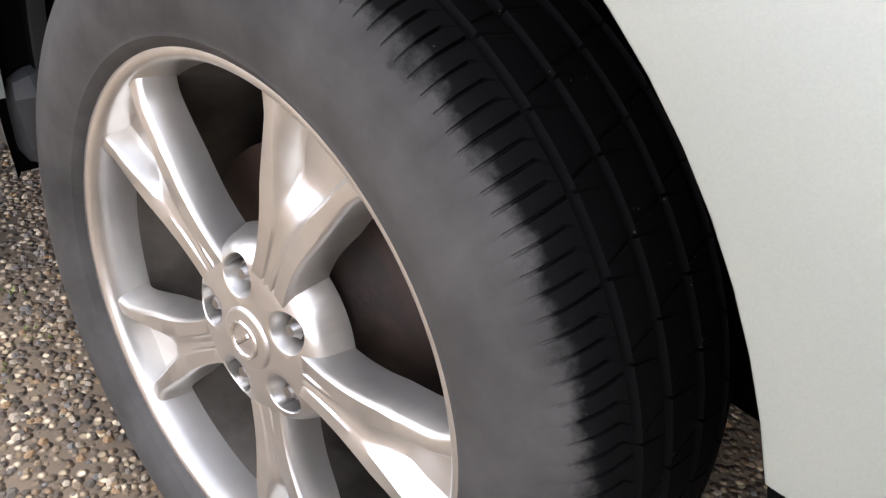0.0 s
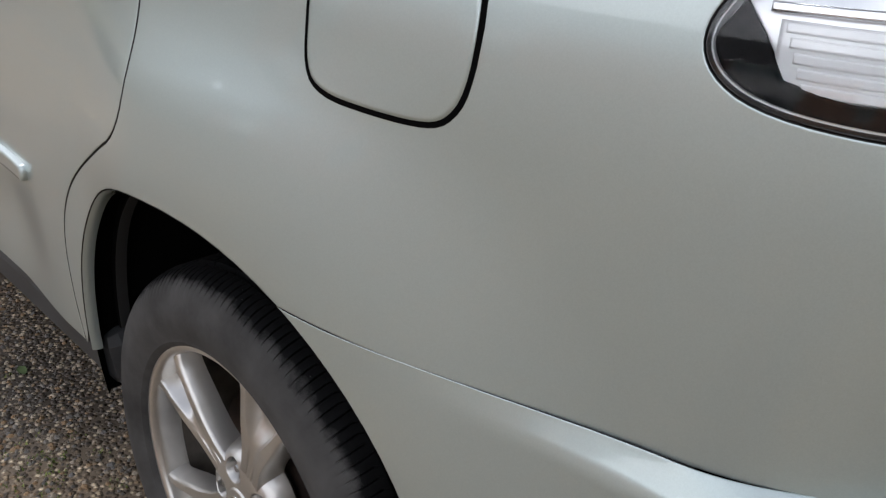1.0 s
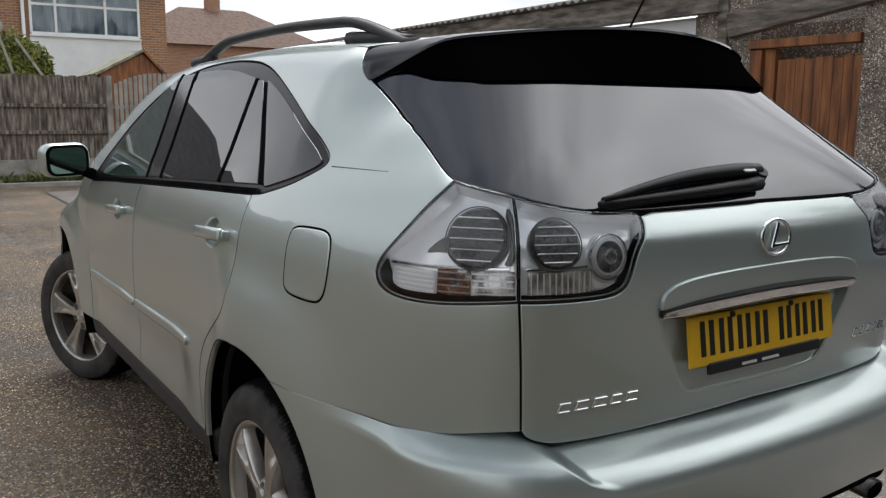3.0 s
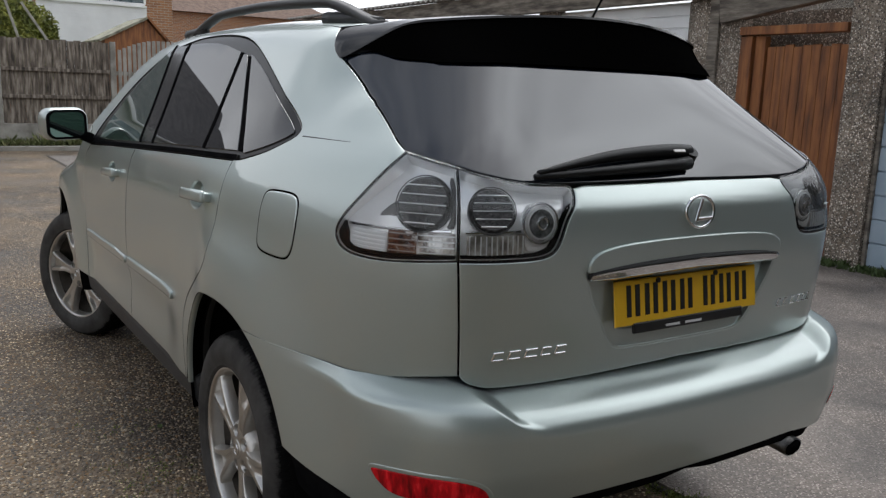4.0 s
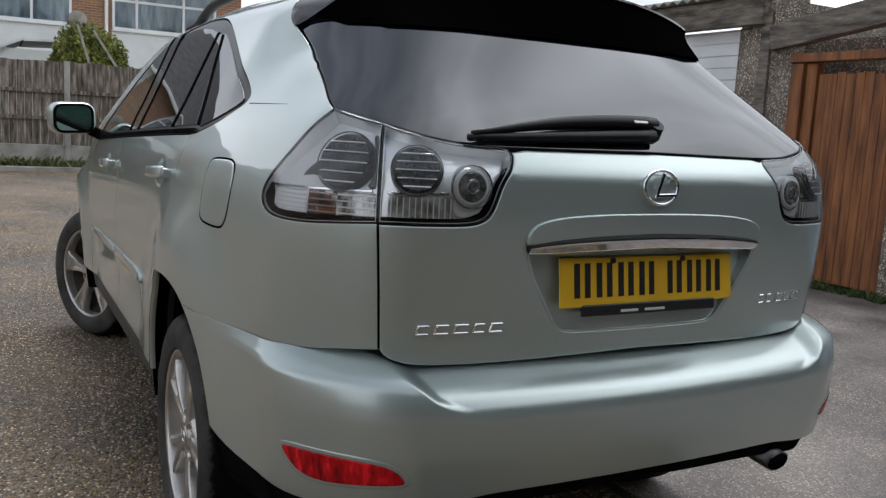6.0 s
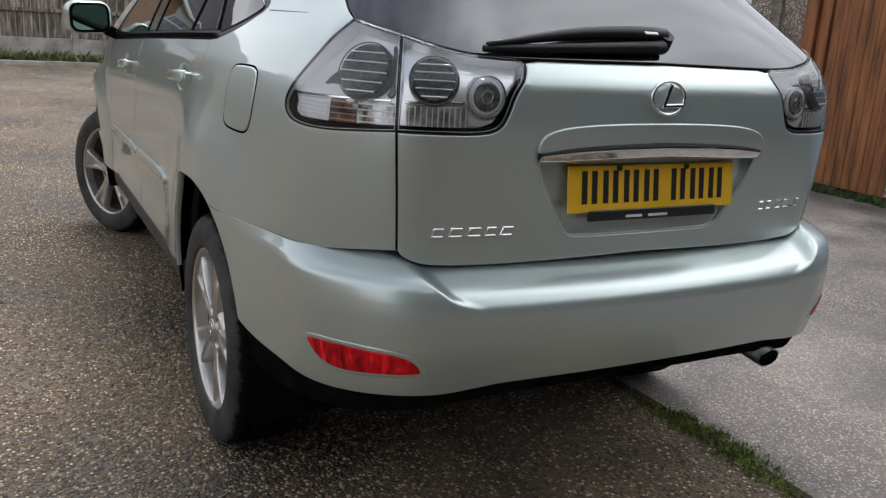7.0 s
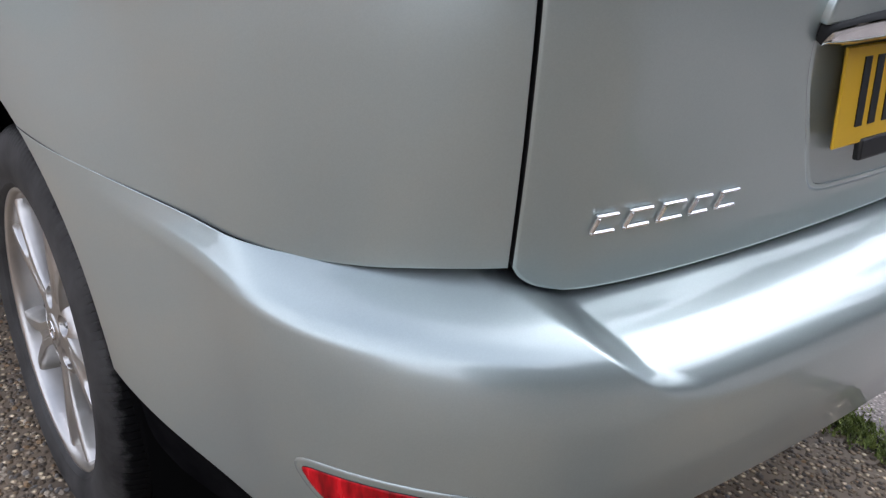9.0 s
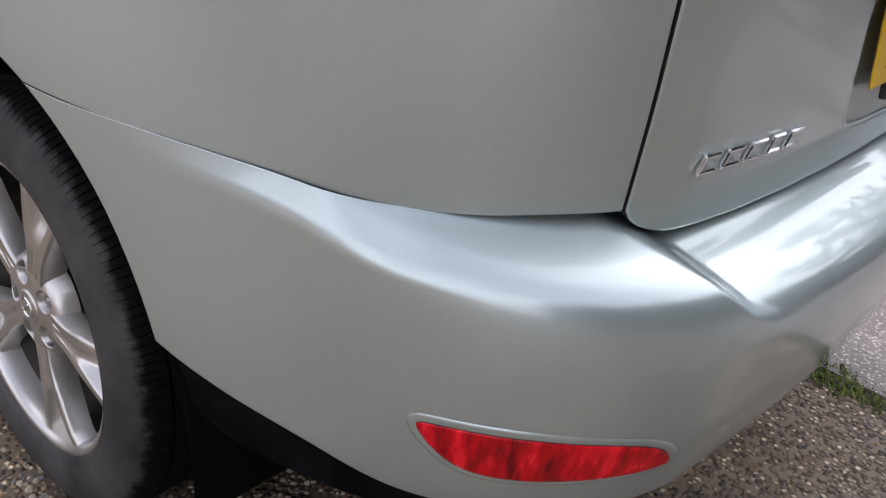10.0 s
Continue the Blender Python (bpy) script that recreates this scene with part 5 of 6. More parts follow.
part("chrome_strip", full_panel("chrome_strip", chrome_loop, strip_solid, off=0.030, gap=0.0, step=(0.02, 0.006), lip=0.008, depth=0.040), CHROME, tailgate, "chrome strip")
for x in (-0.12, 0.12):
    part("plate_lamp", box_mesh("plate_lamp", (0.07, 0.03, 0.012), (x, -0.915, 1.026), bevel=0.004), BLACK_TRIM, tailgate)

rim_half = [q for q in HOLLOW if q[0] < 1.149]
part("recess_wall", band("recess_wall", np.concatenate([rim_half, [(2.30 - q, z) for q, z in rim_half[::-1]]]), hull, 0.0085, -0.0012, -0.034, grow=0.0070), PAINT, tailgate)

# number plate with plain bars for its characters
plate = part("number_plate", box_mesh("number_plate", (0.52, 0.004, 0.111), (0.012, -0.921, 0.951), (-8, 0, 0), 0.0018, 1), YELLOW, tailgate, "yellow number plate with black bars")
plate_m = pose(0.012, -0.921, 0.951, -8, 0, 0)
for x, w in zip((-0.190, -0.128, -0.066, -0.004, 0.082, 0.144, 0.206), (0.044,) * 7):
    for dx in (-0.0145, 0.0145):
        bm = block(bmesh.new(), (0.015, 0.0016, 0.077), (x + dx - 0.008, -0.0026, 0.004))
        bmesh.ops.transform(bm, matrix=plate_m, verts=bm.verts)
        part("character_bar", from_bm("character_bar", bm), PLATE_BLACK, plate)
for x in (-0.112, 0.098):
    part("plate_screw", from_bm("plate_screw", disc_bm(0.007, 0.006, 12)), PLATE_BLACK, plate).matrix_basis = plate_m @ pose(x, -0.003, 0.047, 90)
holder = part("plate_holder", box_mesh("plate_holder", (0.40, 0.010, 0.026), (0.012, -0.930, 0.888), (-8, 0, 0), 0.003), PLATE_BLACK, tailgate)
for x, w in ((-0.055, 0.05), (0.02, 0.06)):
    part("writing_bar", box_mesh("writing_bar", (w, 0.0012, 0.006), (x, -0.9363, 0.885), (-8, 0, 0)), SATIN, holder)

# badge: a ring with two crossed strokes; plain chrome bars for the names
badge = part("badge", fitted("badge", ring_bm(0.0415, 0.0045, 48), 1.15, 1.166, 0.004, smooth=True), CHROME, tailgate, "chrome oval badge")
badge.data.transform(Matrix.Translation((0, -0.936, 1.166)) @ Matrix.Diagonal((1.18, 1, 0.93, 1)) @ Matrix.Translation((0, 0.936, -1.166)))
for size, at, tilt in (((0.009, 0.062, 0.006), (-0.004, 0.004), -22), ((0.062, 0.009, 0.006), (0.014, -0.018), 2)):
    part("badge_stroke", fitted("badge_stroke", block(bmesh.new(), size, (*at, 0.005), (0, 0, tilt), 0.002), 1.15, 1.166, 0.0), CHROME, badge)
for q, w in ((0.589, 0.030), (0.631, 0.034), (0.675, 0.036), (0.716, 0.028), (0.756, 0.032)):
    bm = block(bmesh.new(), (w, 0.0048, 0.005), (0, -0.0085, 0.002), bevel=0.0015, segments=1)
    block(bm, (w * 0.9, 0.0045, 0.005), (0.002, 0.0095, 0.002), bevel=0.0015, segments=1)
    block(bm, (0.0055, 0.018, 0.005), (-w * 0.36, 0, 0.002), (0, 0, -18), 0.0015, 1)
    part("name_bar", fitted("name_bar", bm, q, 0.859, 0.001), CHROME, tailgate, "chrome bar of the name badge")
for q, w in ((0.748, 0.026), (0.716, 0.026), (0.675, 0.028), (0.643, 0.024), (0.615, 0.022), (0.590, 0.020)):
    bm = block(bmesh.new(), (w * 0.8, 0.0045, 0.005), (0, -0.010, 0.002), bevel=0.0015, segments=1)
    block(bm, (w * 0.7, 0.0045, 0.005), (0.001, 0.010, 0.002), bevel=0.0015, segments=1)
    block(bm, (0.005, 0.022, 0.005), (w * 0.25, 0, 0.002), (0, 0, 14), 0.0015, 1)
    part("model_bar", fitted("model_bar", bm, q, 0.884, 0.001, 1), CHROME, tailgate, "chrome bar of the model badge")

WIPER_BLACK = material("wiper_black", (0.006, 0.006, 0.006), 0.42, Specular_IOR_Level=0.24)
# rear wiper, parked along the window's lower edge
wq, wz = np.linspace(1.198, 0.69, 14), np.linspace(1.292, 1.250, 14) + 0.012 * np.sin(np.linspace(0, 1, 14) * math.pi)
wp, wnrm = cast(wq, wz, hull, 0.020)
wiper = part("rear_wiper", tube("rear_wiper", wp, np.interp(np.linspace(0, 1, 14), [0, 0.1, 0.5, 1], [0.018, 0.022, 0.017, 0.007]), 10, 0.9), WIPER_BLACK, tailgate)
part("wiper_pivot", fitted("wiper_pivot", disc_bm(0.025, 0.034, 24, 0.006), 1.195, 1.286, 0.012), WIPER_BLACK, wiper)
bp, _ = cast(np.linspace(1.175, 0.68, 12), np.linspace(1.268, 1.246, 12), hull, 0.014)
part("wiper_blade", tube("wiper_blade", bp, np.linspace(0.017, 0.0075, 12), 8), WIPER_BLACK, wiper)
part("wiper_clip", fitted("wiper_clip", block(bmesh.new(), (0.040, 0.009, 0.005), bevel=0.002), 1.130, 1.278, 0.042), STEEL, wiper)

# roof spoiler over the rear window: glossy top, underside sloping in to the glass
def tail_y(x, z):
    lo, hi = -1.0, 0.3
    for _ in range(40):
        mid = (lo + hi) / 2
        if hull(np.array(x), np.array(mid), np.array(z)) > 0:
            lo = mid
        else:
            hi = mid
    return lo


def centre_row(ax):
    """Lip, junction and front edge of the spoiler's profile at a distance from the middle."""
    zc = 1.512 - 0.006 * float(ease(0.30, 0.54, ax))
    yf = -0.335 + 0.12 * (ax / 0.65) ** 2
    zf = float(cast_down(np.array([ax]), np.array([yf]), hull)[0][0, 2]) + 0.004
    return Vector((ax, -0.552 + 0.50 * ax * ax, 1.646 - 0.042 * (ax / 0.56) ** 2)), Vector((ax, tail_y(ax, zc) - 0.008, zc)), Vector((ax, yf, zf))


def along(points, f):
    """A place on a polyline, f from 0 to 1."""
    p = np.array([tuple(q) for q in points], float)
    d = np.concatenate([[0], np.cumsum(np.linalg.norm(np.diff(p, axis=0), axis=1))])
    return Vector([float(np.mean([np.interp(np.clip(f * d[-1] + o * min(1.0, 25 * f * (1 - f)), 0, d[-1]), d, p[:, k]) for o in np.linspace(-0.03, 0.03, 13)])) for k in range(3)])


def lifted(p, by):
    """Pushes a place out of the skin, to stand by over it at least."""
    q = np.array(p)
    for _ in range(3):
        q = q + slope(hull, q[None])[0] * max(0.0, by - float(hull(*q)))
    return Vector(q)


SPOILER_END = 0.50
lip0, low0, front0 = centre_row(SPOILER_END)
LIP = [lip0, (0.543, -0.408, 1.604), (0.566, -0.352, 1.580), (0.590, -0.292, 1.552), (0.608, -0.252, 1.531), (0.629, -0.225, 1.515)]
LOW = [low0, (0.551, -0.420, 1.512), (0.570, -0.340, 1.530), (0.587, -0.290, 1.536), (0.606, -0.254, 1.528), (0.629, -0.226, 1.512)]
edge_p = cast(np.array([-0.305, -0.284, -0.266, -0.244]), np.array([1.590, 1.564, 1.541, 1.524]), hull)[0]
FRONT = [front0] + [(-q[0], q[1], q[2]) for q in edge_p] + [(0.629, -0.223, 1.514)]
half_rows = []
for k in range(44):
    if k < 30:
        lip, low, front = centre_row(SPOILER_END * k / 29)
        end = 0.0
    else:
        end = (k - 29) / 14
        lip, low, front = along(LIP, end), along(LOW, end), along(FRONT, end)
        front, low = lifted(front, 0.003), lifted(low, 0.002)
    thick, crown = 0.010 * (1 - 0.8 * end), 0.0045 * (1 - end)
    m1, m2 = front.lerp(lip, 0.35) + Vector((0, 0, crown)), front.lerp(lip, 0.70) + Vector((0, 0, crown))
    if end > 0:
        m1, m2 = lifted(m1, 0.004), lifted(m2, 0.004 + 0.006 * (1 - end))
    back = front.lerp(lip, 0.94)
    under = lip.lerp(low, 0.5) + Vector((0, 0.008, -0.003)) * (1 - end)
    half_rows.append([front + Vector((0, 0.03, -0.04)) * (1 - 0.7 * end), front, m1, m2, back, lip, lip + Vector((0, -0.002, -thick * 0.6)), lip + Vector((0, 0.004, -thick)),
                      under, lip.lerp(low, 0.9), low, low + Vector((0, 0.05, 0.02)) * (1 - 0.7 * end)])
rows = [[(-q[0], q[1], q[2]) for q in row] for row in half_rows[:0:-1]] + [[tuple(q) for q in row] for row in half_rows]
m = len(rows[0])
sv = [q for row in rows for q in row]
sf = [(i * m + j, i * m + (j + 1) % m, (i + 1) * m + (j + 1) % m, (i + 1) * m + j) for i in range(len(rows) - 1) for j in range(m)]
sf += [tuple(range(m)), tuple(range((len(rows) - 1) * m, len(rows) * m))]
spoiler_mesh = from_faces("spoiler", sv, sf)
fix(spoiler_mesh)
spoiler_mesh.set_sharp_from_angle(angle=radians(40))
spoiler = part("spoiler", spoiler_mesh, BLACK_GLOSS, car, "gloss black roof spoiler")
# the underside's shade is put into its material: a duller black, no gloss
spoiler_mesh.materials.append(material("spoiler_underside_shade", (0.002, 0.002, 0.002), 0.7, Specular_IOR_Level=0.0))
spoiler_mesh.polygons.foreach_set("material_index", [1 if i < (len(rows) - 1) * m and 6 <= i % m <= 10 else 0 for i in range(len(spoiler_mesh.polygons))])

DARK_STEEL = mottle(material("sooty_steel", metal=1.0, rough=0.4), [(0.06, 0.058, 0.055), (0.17, 0.165, 0.16)], 40, rough=(0.25, 0.55))
# aerial and exhaust
aerial = part("aerial", tube("aerial", [(0.42, 0.0, 1.64), (0.42, -0.06, 1.72), (0.42, -0.22, 1.95)], [0.006, 0.004, 0.003], 8), BLACK_TRIM, car)
part("aerial_foot", from_bm("aerial_foot", block(bmesh.new(), (0.05, 0.09, 0.03), (0.42, 0.0, 1.645), bevel=0.012, segments=3), True), BLACK_TRIM, aerial)
pipe = part("exhaust_tip", tube("exhaust_tip", [(0.47, -0.70, 0.475), (0.475, -0.88, 0.462), (0.48, -0.955, 0.452)], [0.040, 0.042, 0.043], 24, 0.62), DARK_STEEL, car, "dull steel oval exhaust tip")
part("exhaust_bore", tube("exhaust_bore", [(0.479, -0.93, 0.4535), (0.4802, -0.9565, 0.4518)], [0.038, 0.038], 24, 0.60), SHADOW_BLACK, pipe)


# ---- garages along the apron: front wall at x = 5.4, facing the car ----
WALL_X = 5.40
PEBBLE_DASH = stony("pebble_dash", [(0.44, 0.37, 0.30), (0.13, 0.095, 0.07), (0.66, 0.58, 0.49), (0.27, 0.20, 0.14), (0.06, 0.048, 0.04), (0.78, 0.72, 0.64)], [(0.14, 0.115, 0.09), (0.31, 0.265, 0.215)], 72, depth=0.006, bump=1.0, patch_scale=1.4, dark=0.4)
GREY_TIMBER = mottle(material("weathered_timber", rough=0.85), [(0.06, 0.050, 0.041), (0.155, 0.135, 0.11), (0.28, 0.25, 0.21)], 3, detail=8, stretch=(6, 1, 6), rough=(0.7, 0.95), bump=0.5, fine=60)
BROWN_WOOD = mottle(material("brown_stained_wood", rough=0.6), [(0.060, 0.022, 0.009), (0.24, 0.088, 0.028), (0.36, 0.150, 0.050)], 3.4, detail=9, spread=(0.3, 0.7), stretch=(4, 4, 0.5), rough=(0.45, 0.75), bump=0.4, fine=50)
WHITE_METAL = mottle(material("white_painted_metal", rough=0.45), [(0.72, 0.74, 0.75), (0.84, 0.86, 0.87)], 1.5, rough=(0.4, 0.6))
BLUE_METAL = mottle(material("blue_grey_painted_metal", rough=0.45), [(0.28, 0.36, 0.44), (0.38, 0.46, 0.53)], 2.0, rough=(0.4, 0.6), bump=0.1)
FELT = mottle(material("corrugated_sheet", rough=0.9), [(0.17, 0.16, 0.145), (0.30, 0.285, 0.26)], 4, bump=0.4, fine=60)
CONCRETE = mottle(material("weathered_concrete", rough=0.9), [(0.20, 0.19, 0.165), (0.33, 0.315, 0.28), (0.42, 0.40, 0.36)], 2.5, detail=8, bump=0.4, fine=80, depth=0.006)


def structure(name, mesh, mat, label, category):
    return tagged(part(name, mesh, mat), label, category, kind="structure")


def box_to(name, x0, x1, y0, y1, z0, z1, bevel=0.0):
    return box_mesh(name, (x1 - x0, y1 - y0, z1 - z0), ((x0 + x1) / 2, (y0 + y1) / 2, (z0 + z1) / 2), bevel=bevel)


pier_at = ((1.80, 2.13), (3.27, 3.53), (3.66, 3.93), (6.10, 6.42), (8.6, 8.9), (11.1, 11.4), (13.6, 13.9), (-0.75, -0.42), (-3.2, -2.9), (-5.7, -5.4))
for n, (y0, y1) in enumerate(pier_at):
    structure(f"wall_pier_{n + 1}", box_to("wall_pier", WALL_X, WALL_X + 0.16, y0, y1, 0, 2.75 if y0 > 3 else 2.62, 0.004), PEBBLE_DASH, "pebble-dashed concrete pier between garage doors", "wall")
structure("wall_post", box_to("wall_post", WALL_X - 0.03, WALL_X + 0.10, 3.535, 3.655, 0, 2.55, 0.006), GREY_TIMBER, "weathered upright timber post by the gate", "post")
structure("wall_back", box_to("wall_back", 10.0, 10.2, -8, 14.2, 0, 2.9), PEBBLE_DASH, "pebble-dashed rear wall of the garages", "wall")
structure("wall_end", box_to("wall_end", WALL_X + 0.16, 10.0, 13.9, 14.1, 0, 2.75), PEBBLE_DASH, "pebble-dashed end wall of the garages", "wall")
structure("wall_side", box_to("wall_side", WALL_X + 0.35, 10.0, 3.66, 3.80, 0, 2.72), PEBBLE_DASH, "pebble-dashed side wall behind the gate", "wall")
structure("wall_passage", box_to("wall_passage", WALL_X + 0.35, WALL_X + 0.47, 2.0, 3.60, 0, 2.30), PEBBLE_DASH, "pebble-dashed wall behind the gate", "wall")
structure("trim_gate_beam", box_mesh("trim_gate_beam", (0.14, 1.75, 0.24), (WALL_X - 0.01, 2.63, 2.42), (-8, 0, 0), 0.008), GREY_TIMBER, "weathered timber beam sloping over the gate", "beam")
structure("trim_fascia", box_to("trim_fascia", WALL_X - 0.10, WALL_X + 0.02, 3.60, 14.2, 2.44, 2.71, 0.006), GREY_TIMBER, "grey weathered fascia board over the garages", "fascia")
structure("trim_fascia_near", box_to("trim_fascia_near", WALL_X - 0.10, WALL_X + 0.02, -8, 1.80, 2.30, 2.60, 0.006), GREY_TIMBER, "grey weathered fascia board over the garages", "fascia")


def corrugated(name, y0, y1, x0, x1, z0, z1, label):
    """A sheet roof whose ribs run from front to back."""
    n = int((y1 - y0) / 0.0365)
    v = []
    for i in range(n + 1):
        y = y0 + (y1 - y0) * i / n
        w = 0.022 * math.cos(i * math.pi / 2)
        v += [(x0, y, z0 + w), (x1, y, z1 + w), (x0, y, z0 + w - 0.012), (x1, y, z1 + w - 0.012)]
    fs = []
    for i in range(n):
        a, b = 4 * i, 4 * i + 4
        fs += [(a, a + 1, b + 1, b), (a + 2, b + 2, b + 3, a + 3), (a, b, b + 2, a + 2)]
    me = from_faces(name, v, fs)
    fix(me)
    return structure(name, me, FELT, label, "roof")


corrugated("roof_garages", 3.60, 14.3, WALL_X - 0.18, 10.1, 2.74, 3.62, "grey corrugated sheet roof of the garages")
corrugated("roof_garages_near", -8, 2.0, WALL_X - 0.18, 10.1, 2.62, 3.5, "grey corrugated sheet roof of the garages")

# sectional garage doors: horizontal pressed panels in a frame
def garage_door(y0, y1, top, mat, label, pitch=0.125, kind=""):
    n = max(4, round(top / pitch))
    door = part("garage_door", box_to("garage_door", WALL_X + 0.075, WALL_X + 0.10, y0, y1, 0.03, top), mat)
    tagged(door, label, "garage door", "garage doors")
    h = (top - 0.05) / n
    for i in range(n):
        z0 = 0.04 + i * h
        part("panel", box_to("panel", WALL_X + 0.058, WALL_X + 0.080, y0 + 0.03, y1 - 0.03, z0 + 0.005, z0 + h - 0.007, 0.006), mat, door)
    for a, b in ((y0, y0 + 0.03), (y1 - 0.03, y1)):
        part("door_frame", box_to("door_frame", WALL_X + 0.03, WALL_X + 0.09, a, b, 0.0, top), GREY_TIMBER, door)
    part("handle", box_to("handle", WALL_X + 0.035, WALL_X + 0.06, (y0 + y1) / 2 - 0.05, (y0 + y1) / 2 + 0.05, 0.85, 0.89, 0.006), STEEL, door)
    return door


garage_door(3.94, 6.09, 2.43, WHITE_METAL, "white ribbed metal garage door between pebble-dash piers")
for y0 in (6.43, 8.91, 11.41):
    garage_door(y0, y0 + 2.15, 2.43, WHITE_METAL, "white ribbed metal garage door between pebble-dash piers")
garage_door(-0.41, 1.79, 2.14, BLUE_METAL, "pale blue ribbed metal garage door", 0.225)
garage_door(-2.89, -0.76, 2.14, BLUE_METAL, "pale blue ribbed metal garage door", 0.225)

# plank gate
gate_thing = tagged(part("wooden_gate", box_to("wooden_gate", WALL_X + 0.09, WALL_X + 0.115, 2.15, 2.98, 0.10, 0.22), BROWN_WOOD), "brown stained vertical-plank wooden gate between pebble-dash piers", "gate")
for i in range(9):
    y = 2.145 + i * 0.0945
    lift = 0.012 * math.sin(i * 2.3)
    part("plank", box_to("plank", WALL_X + 0.055, WALL_X + 0.085, y, y + 0.0905, 0.05, 1.955 + lift, 0.004), BROWN_WOOD, gate_thing)
for z in (0.35, 1.05, 1.75):
    part("rail", box_to("rail", WALL_X + 0.087, WALL_X + 0.12, 2.15, 2.99, z, z + 0.10), BROWN_WOOD, gate_thing)
part("gate_post", box_to("gate_post", WALL_X - 0.01, WALL_X + 0.11, 3.13, 3.265, 0.0, 2.05, 0.005), BROWN_WOOD, gate_thing)
part("gate_stile", box_to("gate_stile", WALL_X + 0.03, WALL_X + 0.11, 3.005, 3.12, 0.0, 2.05, 0.004), BROWN_WOOD, gate_thing)
part("lintel", box_to("lintel", WALL_X - 0.03, WALL_X + 0.12, 2.14, 3.27, 2.06, 2.14, 0.006), BROWN_WOOD, gate_thing)

weeds = [(WALL_X - rng.uniform(0.0, 0.16), rng.uniform(1.3, 5.0), 0.008, rng.uniform(1.0, 4.0)) for _ in range(420)]
WEED = mottle(material("weed_leaves", rough=0.8), [(0.035, 0.06, 0.015), (0.09, 0.13, 0.04)], 20)
tufts("wall_weeds", weeds, WEED, "small weeds growing along the foot of the wall")

# ---- far end: fence with concrete posts and gravel boards at y = 16.4 ----
FENCE_Y = 16.4
FENCE_WOOD = mottle(material("grey_fence_wood", rough=0.9), [(0.032, 0.026, 0.020), (0.150, 0.124, 0.098), (0.34, 0.30, 0.25)], 3.4, detail=10, stretch=(5, 5, 0.6), rough=(0.75, 0.95), bump=0.5, fine=40)
GRASS = mottle(material("rough_grass", rough=0.9), [(0.05, 0.065, 0.02), (0.13, 0.15, 0.05), (0.22, 0.21, 0.10)], 6)


def fence_panel(x0, x1, top=2.15, low=0.50, count=None):
    fence = tagged(part("board_fence", box_to("board_fence", x0 + 0.02, x1 - 0.02, FENCE_Y + 0.035, FENCE_Y + 0.05, low, low + 0.05), FENCE_WOOD), "weathered grey vertical-board fence panel between concrete posts", "fence", "fence panels")
    n = count or round((x1 - x0) / 0.135)
    w = (x1 - x0 - 0.02) / n
    for i in range(n):
        a = x0 + 0.01 + i * w
        part("board", box_to("board", a, a + w * 0.965, FENCE_Y + rng.uniform(0.012, 0.018), FENCE_Y + 0.034, low, top + rng.uniform(-0.02, 0.015)), FENCE_WOOD, fence)
    for z in (1.03, 1.56):
        part("rail", box_to("rail", x0 + 0.01, x1 - 0.01, FENCE_Y - 0.040, FENCE_Y + 0.012, z - 0.035, z + 0.035, 0.006), FENCE_WOOD, fence)
    part("gravel_board", box_to("gravel_board", x0, x1, FENCE_Y, FENCE_Y + 0.05, 0.0, low - 0.005, 0.004), CONCRETE, fence)
    return fence


posts = (-6.8, -4.95, -1.28, 0.11, 2.25, 4.1, 5.95)
for x in posts:
    tagged(part("fence_post", box_to("fence_post", x - 0.055, x + 0.055, FENCE_Y - 0.05, FENCE_Y + 0.06, 0, 2.17, 0.008), CONCRETE), "square concrete fence post", "post", "fence posts")
for a, b in ((-6.745, -5.005), (-1.225, 0.055), (0.165, 2.195)):
    fence_panel(a, b)
DARK_WOOD = mottle(material("dark_rotten_wood", rough=0.9), [(0.022, 0.018, 0.014), (0.06, 0.05, 0.04), (0.11, 0.095, 0.075)], 3, detail=8, stretch=(6, 6, 0.7), bump=0.5, fine=40)
# broken dark picket gate
gatef = tagged(part("garden_gate", box_to("garden_gate", -4.88, -1.36, FENCE_Y + 0.02, FENCE_Y + 0.06, 1.66, 1.76), DARK_WOOD), "broken dark slatted garden gate with missing slats", "gate")
for i in range(34):
    x = -4.86 + i * 0.103
    if i in (29, 30):
        continue
    part("slat", box_mesh("slat", (0.108, 0.02, rng.uniform(1.8, 2.0)), (x, FENCE_Y, 1.06 + rng.uniform(-0.03, 0.05)), (0, rng.uniform(-2.5, 2.5), 0), 0.004), DARK_WOOD, gatef)
part("rail", box_to("rail", -4.88, -1.36, FENCE_Y + 0.02, FENCE_Y + 0.06, 0.42, 0.52), DARK_WOOD, gatef)
part("brace", box_mesh("brace", (0.9, 0.03, 0.07), (-1.75, FENCE_Y - 0.02, 0.75), (0, 38, 0), 0.004), DARK_WOOD, gatef)
